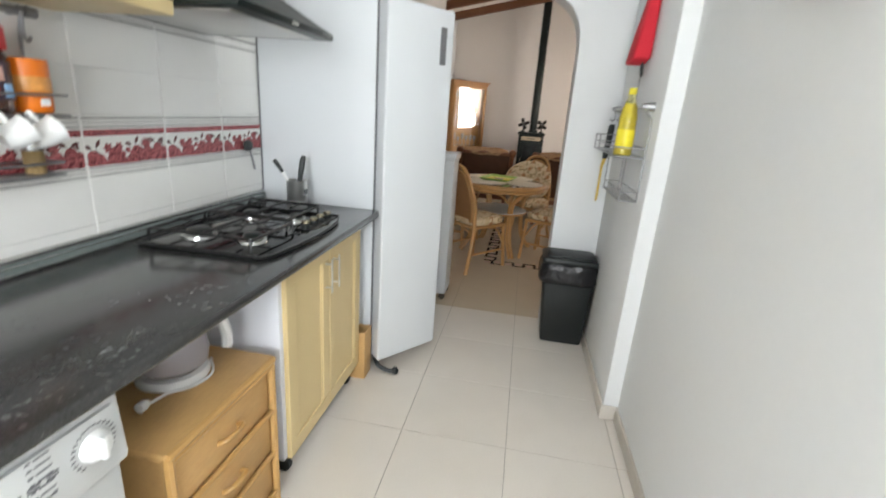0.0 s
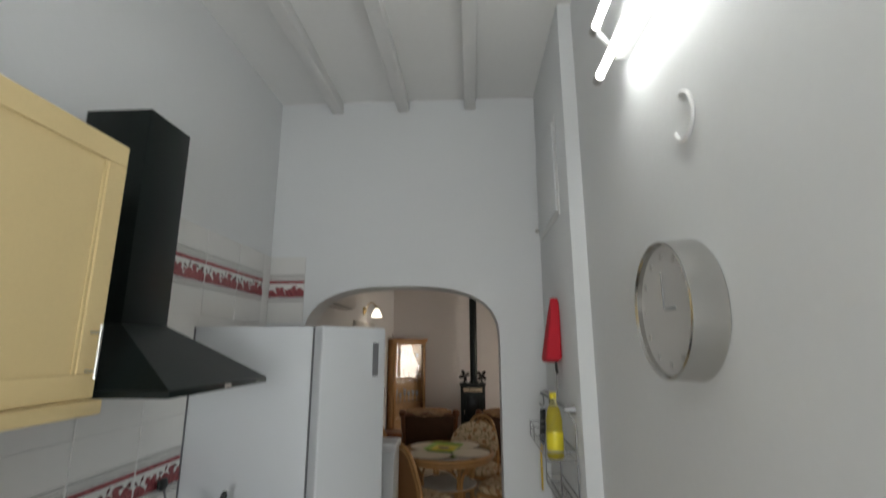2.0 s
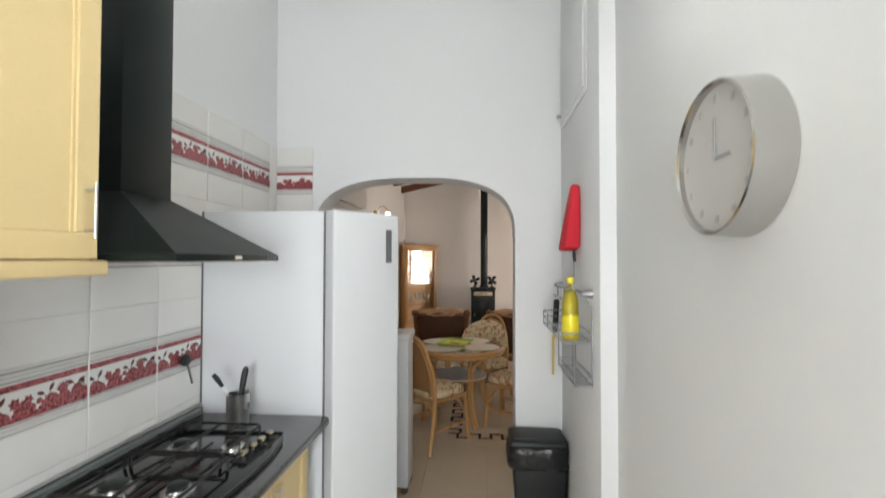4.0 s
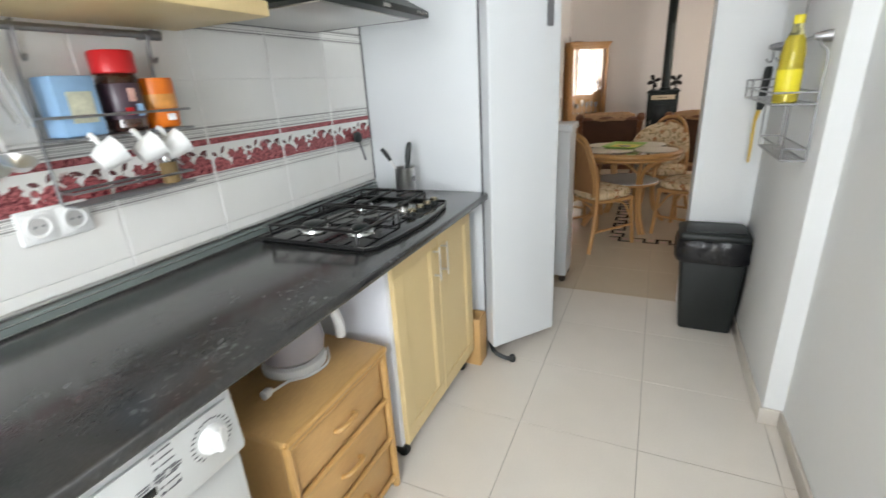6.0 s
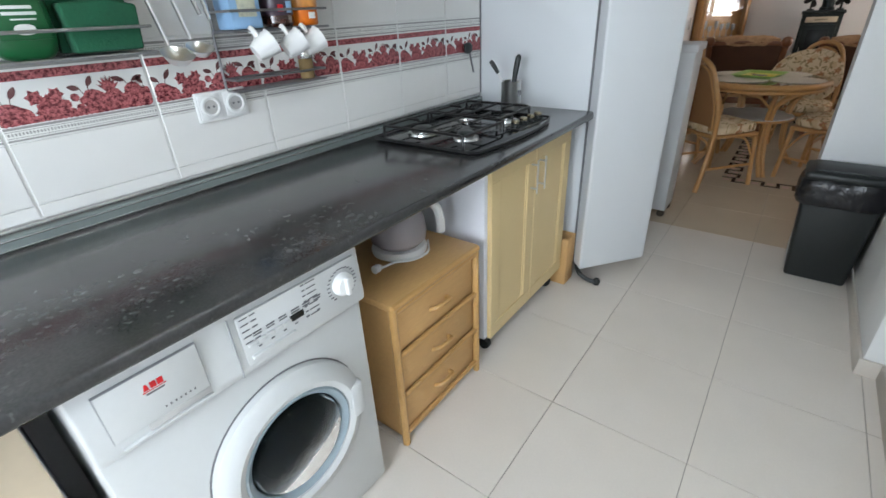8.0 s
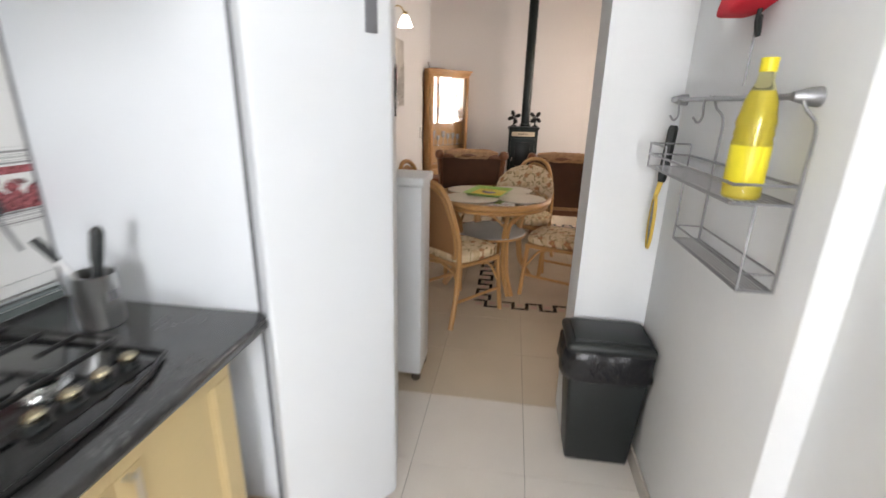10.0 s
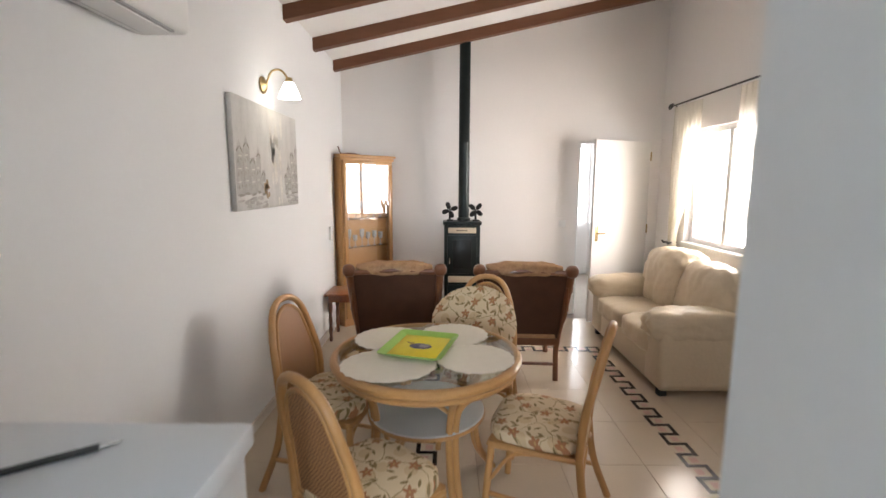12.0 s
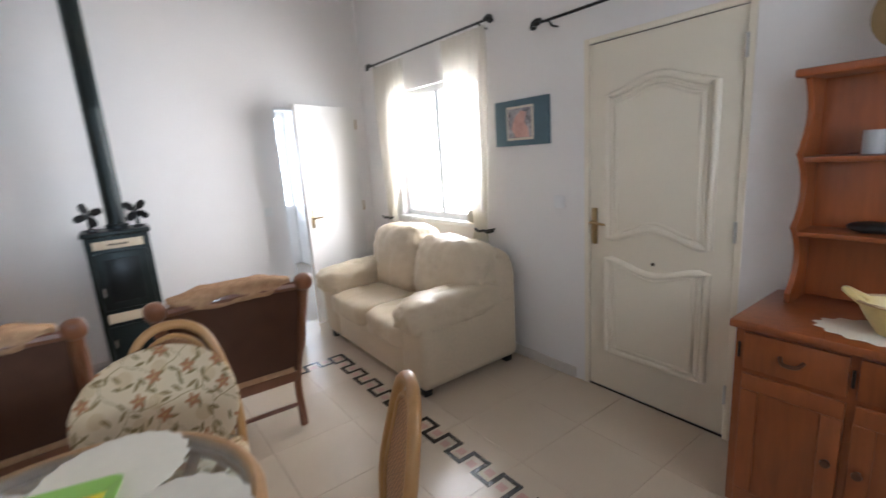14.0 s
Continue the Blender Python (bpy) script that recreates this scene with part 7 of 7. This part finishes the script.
def dresser():
    x0, y0, y1 = 3.197, 4.05, 5.108
    t = thing("dresser", (3.45, 4.6, 0), "red-stained pine dresser with scalloped open shelves", "dresser")
    part("body", box(x0 + 0.02, LX - 0.01, y0 + 0.01, y1 - 0.015, 0.05, 0.815, 0.004), red_wood, t)
    part("plinth", box(x0 + 0.035, LX - 0.01, y0 + 0.02, y1 - 0.025, 0.0, 0.05), red_wood, t)
    part("top", box(x0 - 0.012, LX - 0.005, y0, y1, 0.815, 0.848, 0.008), red_wood, t)
    n = 3
    w = (y1 - y0 - 0.06) / n
    for i in range(n):
        a = y1 - 0.035 - w * (i + 1) + 0.012
        b = y1 - 0.035 - w * i - 0.012
        d = part("drawer", box(x0 + 0.006, x0 + 0.024, a, b, 0.655, 0.80, 0.005), red_wood, t)
        part("pull", tube(curve([(x0 + 0.008, (a + b) / 2 - 0.035, 0.735), (x0 - 0.018, (a + b) / 2 - 0.02, 0.722), (x0 - 0.018, (a + b) / 2 + 0.02, 0.722), (x0 + 0.008, (a + b) / 2 + 0.035, 0.735)]), 0.007), dark_wood, d)
        d = part("door", box(x0 + 0.012, x0 + 0.024, a, b, 0.07, 0.635), red_wood, t)
        for nm, q in (("rail", (a, b, 0.07, 0.135)), ("rail", (a, b, 0.57, 0.635)), ("stile", (a, a + 0.06, 0.135, 0.57)), ("stile", (b - 0.06, b, 0.135, 0.57))):
            part(nm, box(x0 + 0.004, x0 + 0.014, *q, 0.003, None, 1), red_wood, d)
        yk = a + 0.03 if i % 2 == 0 else b - 0.03
        part("knob", lathe([(0.008, 0), (0.015, 0.015), (0.013, 0.024), (0.001, 0.027)], (x0 + 0.004, yk, 0.40), 14, None, Matrix.Rotation(radians(-90), 4, 'Y')), dark_wood, d)
        part("hinge", tube([(x0, b + 0.010, 0.70), (x0, b + 0.010, 0.76)], 0.005), black_metal, d)
    # scalloped side boards
    prof = [(LX - 0.02, 0.849), (3.495, 0.849), (3.485, 0.89)]
    for z0, z1 in ((0.89, 1.16), (1.16, 1.44)):
        for i in range(1, 9):
            u = i / 8
            prof.append((3.485 + 0.075 * math.sin(math.pi * u) ** 0.8 - 0.005 * u, z0 + (z1 - z0) * u))
    for i in range(1, 9):
        u = i / 8
        prof.append((3.483 + 0.075 * math.sin(math.pi * u * 0.9), 1.44 + 0.27 * u))
    prof += [(3.51, 1.715), (LX - 0.02, 1.715)]
    for y in (y1 - 0.100, y0 + 0.03):
        part("shelf_side", slab(prof, 'y', y, y + 0.02), red_wood, t, "wavy cut side board")
    part("back_board", box(LX - 0.022, LX - 0.010, y0 + 0.03, y1 - 0.080, 0.85, 1.715), red_wood, t)
    for z in (1.125, 1.41):
        part("shelf", box(3.495, LX - 0.022, y0 + 0.05, y1 - 0.100, z, z + 0.018, 0.003), red_wood, t)
    part("cornice", box(3.445, LX - 0.008, y0 + 0.0, y1 - 0.062, 1.715, 1.745, 0.008), red_wood, t)
    s = thing("woven_plate", (3.6, 4.86, 1.745), "round woven straw plate standing on the dresser", "plate")
    part("plate", lathe([(0.13, 0), (0.135, 0.012), (0.10, 0.018), (0.095, 0.010), (0.001, 0.010)], (3.56, 4.74, 1.885), 32, None, Matrix.Rotation(radians(-78), 4, 'Y')), straw, s)
    part("centre", lathe([(0.06, 0.011), (0.055, 0.018), (0.001, 0.019)], (3.56, 4.74, 1.885), 24, None, Matrix.Rotation(radians(-78), 4, 'Y')), brass, s)
    c = solid("mug", lathe([(0.030, 0), (0.033, 0.004), (0.033, 0.085), (0.030, 0.085), (0.029, 0.01)], (3.58, 4.83, 1.4285), 20), mug_grey, "grey ceramic mug on the dresser shelf", "mug")
    solid("dark_ornament", cushion(3.58, 4.80, 1.165, 0.09, 0.16, 0.042, 2.2), black_plastic, "small dark ornament on the dresser shelf", "ornament")
    n, rr = 80, 0.185
    bm = bmesh.new()
    top = [bm.verts.new((3.345 + (0.11 + 0.008 * math.cos(16 * 2 * math.pi * i / n)) * math.cos(2 * math.pi * i / n), 4.70 + (rr + 0.010 * math.cos(16 * 2 * math.pi * i / n)) * math.sin(2 * math.pi * i / n), 0.8515)) for i in range(n)]
    low = [bm.verts.new(v.co - Vector((0, 0, 0.002))) for v in top]
    bm.faces.new(top), bm.faces.new(low[::-1])
    for i in range(n):
        bm.faces.new((top[i], low[i], low[(i + 1) % n], top[(i + 1) % n]))
    solid("doily", bm, doily_cloth, "cream crocheted doily on the dresser", "doily")
    b = thing("serving_bowl", (3.36, 4.70, 0.85), "cream oval ceramic bowl with cut-out handle on the doily", "bowl")
    sc = Matrix.Diagonal((0.72, 1.15, 1, 1))
    part("bowl", lathe([(0.06, 0.0), (0.075, 0.004), (0.10, 0.05), (0.125, 0.105), (0.128, 0.11), (0.120, 0.108), (0.095, 0.052), (0.06, 0.012), (0.001, 0.01)], (3.345, 4.64, 0.853), 36, None, sc), bowl_cream, b)
    part("rim", tube([(3.345 + 0.126 * 0.72 * math.cos(a), 4.64 + 0.126 * 1.15 * math.sin(a), 0.963) for a in (2 * math.pi * i / 36 for i in range(36))], 0.005, None, 8, True), tan_leather, b, "brown glazed rim")
    part("handle", tube(curve([(3.315, 4.76, 0.955), (3.32, 4.80, 0.985), (3.35, 4.81, 0.985), (3.375, 4.76, 0.955)]), 0.012), bowl_cream, b)
    return t


dresser()
solid("door_stop", cushion(2.70, 8.80, 0.33, 0.05, 0.03, 0.14, 2.5), dark_wood, "small brown ornament hanging by the door", "ornament")


# ---- floor border: black meander with pink squares ----
def meander():
    t = thing("floor_border", (1.85, 6.4, 0), "inlaid black meander border with pink squares in floor", "floor border", kind="structure")
    X0, X1, Y0, Y1, W = 1.035, 2.675, 5.08, 7.72, 0.125
    u = W / 5
    q = 0.006

    def run(length, place, name):
        n = int(length / (8 * u))
        s = length / n
        k = s / 8
        bk, pk = None, None
        for i in range(n):
            o = i * s
            for a, b, c, d in ((0, 4, 4, 5), (3, 4, 0, 4), (4, 8, 0, 1), (7, 8, 1, 5)):
                bk = box(*place(o + a * k, o + b * k, c * u, d * u), -0.004, 0.0012, 0, bk)
            for a, b, c, d in ((0.6, 2.4, 1.2, 3.0), (4.6, 6.4, 2.2, 4.0)):
                pk = box(*place(o + a * k, o + b * k, c * u, d * u), -0.004, 0.0008, 0, pk)
        part("meander_line", bk, meander_black, t)
        part("pink_squares", pk, meander_pink, t, "pink stone squares")
    run(X1 - X0, lambda a, b, c, d: (X0 + a, X0 + b, Y0 + c, Y0 + d), "near")
    run(X1 - X0, lambda a, b, c, d: (X0 + a, X0 + b, Y1 - d, Y1 - c), "far")
    run(Y1 - Y0 - 2 * W, lambda a, b, c, d: (X0 + c, X0 + d, Y0 + W + a, Y0 + W + b), "left")
    run(Y1 - Y0 - 2 * W, lambda a, b, c, d: (X1 - d, X1 - c, Y0 + W + a, Y0 + W + b), "right")


meander()

# ---- floor tiles ----
TS = 0.4700


def floor_piece(gap, material):
    me = bpy.data.meshes.new("floor_tile")
    bm = box(-TS / 2 + gap, TS / 2 - gap, -TS / 2 + gap, TS / 2 - gap, -0.0075, 0.0, 0.0010, None, 1)
    bm.to_mesh(me)
    bm.free()
    me.materials.append(material)
    return me


# one kind of tile; the living room copy carries its shade in the colour
kitchen_piece, living_piece = floor_piece(0.0011, floor_tile), floor_piece(0.0007, living_tile_shaded)
for i in range(-1, 9):
    for j in range(-7, 15):
        x, y = 0.443 + TS * (i - 0.5), 2.088 + TS * (j - 0.5)
        if x > LX + 0.2 or (x > 2.2 and y < AY0 - 0.2):
            continue
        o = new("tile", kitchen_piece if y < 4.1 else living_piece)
        o.location = (x, y, 0)
        o.parent = base_floor

# ---- wall tiles over the worktop ----
TW = 0.3275
tiled = structure("wall_tiling", box(0.0003, 0.0035, KB, AY0 - 0.0005, 0.90, 2.354), wall_grout, "glossy white wall tiling with grout and a fruit border")
ROWS = [0.946, 0.978, 1.120, 1.312, 1.446, 1.590, 1.637, 1.770, 1.906, 2.042, 2.234, 2.352]


def tile_mesh(w, h):
    me = bpy.data.meshes.new("wall_tile")
    bm = box(0.002, 0.0075, 0.0036, w - 0.0036, 0.0010, h - 0.0010, 0.0010, None, 1)
    bm.to_mesh(me)
    bm.free()
    me.materials.append(wall_tile)
    return me


def motif_mesh(w, h, kind):
    """The printed band of a border tile: grey rules with dots, a red rule, a row of fruit under leaf sprays."""
    rnd = random.Random(21)
    bm = None
    x0, x1 = 0.0070, 0.0079
    a0, a1 = 0.0045, w - 0.0045
    k = h / 0.192
    if kind == "strip":
        for z, d in ((0.003, 0.005), (0.013, 0.0018), (0.030, 0.0018), (0.037, 0.007)):
            bm = box(x0, x1, a0, a1, z, z + d, 0, bm)
        return bm
    if kind == "grey":
        for z, d in ((0.004, 0.004), (0.011, 0.0012), (0.025, 0.0012), (0.029, 0.005), (0.151, 0.005), (0.159, 0.0012), (0.173, 0.0012), (0.178, 0.006)):
            bm = box(x0, x1, a0, a1, z * k, (z + d) * k, 0, bm)
        y = a0 + 0.004
        while y < a1 - 0.004:
            for z in (0.016, 0.164):
                bm = box(x0, x1, y, y + 0.0034, z * k, (z + 0.006) * k, 0, bm)
            y += 0.0066
        return bm
    if kind == "red":
        lift = [x1]

        def put(pts):
            nonlocal bm
            lift[0] += 0.00006
            bm = slab([(min(max(u, a0), a1), v * k) for u, v in pts], 'x', x0, lift[0], bm)

        def round_(y, z, r, ry=None, n=12, dent=0.06):
            ry = ry or r
            put([(y + r * (1 + dent * math.sin(3 * t + 40 * y)) * math.cos(t), z + ry * (1 + dent * math.sin(3 * t + 40 * y)) * math.sin(t)) for t in (2 * math.pi * i / n for i in range(n))])

        def star(y, z, r, n, inner=0.62, turn=0.0):
            put([(y + (r if i % 2 else r * inner) * math.cos(math.pi * i / n + turn), z + (r if i % 2 else r * inner) * math.sin(math.pi * i / n + turn)) for i in range(2 * n)])
        put([(a0, 0.127), (a1, 0.127), (a1, 0.146), (a0, 0.146)])
        s = w / 0.3275
        for y in (0.030, 0.306):                      # apples at both ends
            round_(y * s, 0.060, 0.026, 0.024)
        round_(0.052 * s, 0.054, 0.018, 0.018)
        for y, z, r in ((0.082, 0.088, 0.019), (0.104, 0.072, 0.022), (0.122, 0.090, 0.017), (0.092, 0.058, 0.020), (0.126, 0.060, 0.020)):
            star(y * s, z, r, 6, 0.66, y * 30)        # vine leaves
        for i in range(13):                           # berries
            round_((0.098 + 0.006 * i + 0.004 * rnd.random()) * s, 0.044 + 0.016 * rnd.random() + 0.022 * (i % 3 == 0), 0.0095, None, 8, 0)
        round_(0.196 * s, 0.064, 0.027, 0.028)        # pear with a pineapple beside it
        round_(0.238 * s, 0.062, 0.025, 0.026)
        for i in range(-3, 4):
            t = radians(90 + 22 * i)
            put([(0.232 * s + 0.008 * math.sin(t), 0.084 - 0.008 * math.cos(t)), (0.232 * s + 0.027 * math.cos(t), 0.088 + 0.030 * math.sin(t)), (0.232 * s - 0.008 * math.sin(t), 0.084 + 0.008 * math.cos(t))])
        round_(0.272 * s, 0.058, 0.020, 0.020)
        round_(0.284 * s, 0.072, 0.021, 0.026)
        y = a0 + 0.008
        while y < a1 - 0.008:                         # small fruit along the foot
            round_(y, 0.044, 0.009 + 0.003 * rnd.random(), 0.008, 8, 0.1)
            y += 0.011
        return bm
    s = w / 0.3275
    for y, z, aa, n in ((0.026, 0.086, 150, 0.024), (0.036, 0.088, 55, 0.030), (0.176, 0.094, 165, 0.026), (0.186, 0.094, 60, 0.028), (0.282, 0.098, 20, 0.030), (0.276, 0.100, 160, 0.032), (0.312, 0.086, 120, 0.022)):
        t = radians(aa)
        d = Vector((math.cos(t), math.sin(t)))
        e = Vector((-d.y, d.x))
        c = Vector((y * s, z))
        pts = []
        for i in range(13):
            u = i / 12
            pts.append(c + d * (0.004 + n * u) + e * 0.0062 * math.sin(math.pi * u) ** 0.8)
        for i in range(11, 0, -1):
            u = i / 12
            pts.append(c + d * (0.004 + n * u) - e * 0.0062 * math.sin(math.pi * u) ** 0.8)
        pts = [(min(max(q.x, a0), a1), q.y * k) for q in pts]
        bm = slab(pts, 'x', x0, x1 + 0.0002, bm)
        bm = tube([(x0 + 0.0004, c.x, (c.y - 0.012) * k), (x0 + 0.0004, c.x + d.x * 0.006, (c.y + d.y * 0.006) * k)], 0.0011, bm, 4)
    return bm


meshes = {}
for r, (za, zb) in enumerate(zip(ROWS, ROWS[1:])):
    meshes[r] = tile_mesh(TW, zb - za)


def motif(h, mat, kind):
    me = bpy.data.meshes.new("motif_" + kind)
    bm = motif_mesh(TW, h, kind)
    bm.to_mesh(me)
    bm.free()
    me.materials.append(mat)
    return me


MO = {r: [(k, motif(ROWS[r + 1] - ROWS[r], m, k)) for k, m in (("grey", motif_grey), ("red", motif_red), ("leaf", motif_leaf))] for r in (2, 9)}
MO[5] = [("grey", motif(ROWS[6] - ROWS[5], motif_grey, "strip"))]


def lay(loc, turn, r):
    o = new("tile", meshes[r])
    o.location, o.rotation_euler = loc, (0, 0, turn)
    o.parent = tiled
    for k, me in MO.get(r, ()):
        p = new({"grey": "grey_rules", "red": "fruit_row", "leaf": "leaf_row"}[k], me)
        p.parent = o


for r in range(len(ROWS) - 1):
    for c in range(-6, 6):
        y = 2.055 + TW * c
        if y + TW > AY0 or (r > 7 and y < 1.9):
            continue
        if r <= 7 and y > 3.0:
            continue
        lay((0, y, ROWS[r]), 0, r)

for r in (8, 9, 10):      # tiles turning the corner on to the arch wall
    me = tile_mesh(0.25, ROWS[r + 1] - ROWS[r])
    o = new("tile", me)
    o.location, o.rotation_euler = (0.002, AY0 + 0.0, ROWS[r]), (0, 0, radians(-90))
    o.parent = tiled
    if r == 9:
        for k, m2 in (("grey", motif_grey), ("red", motif_red)):
            bmx = motif_mesh(0.25, ROWS[10] - ROWS[9], k)
            mm = bpy.data.meshes.new("motif")
            bmx.to_mesh(mm)
            bmx.free()
            mm.materials.append(m2)
            p = new({"grey": "grey_rules", "red": "fruit_row"}[k], mm)
            p.parent = o
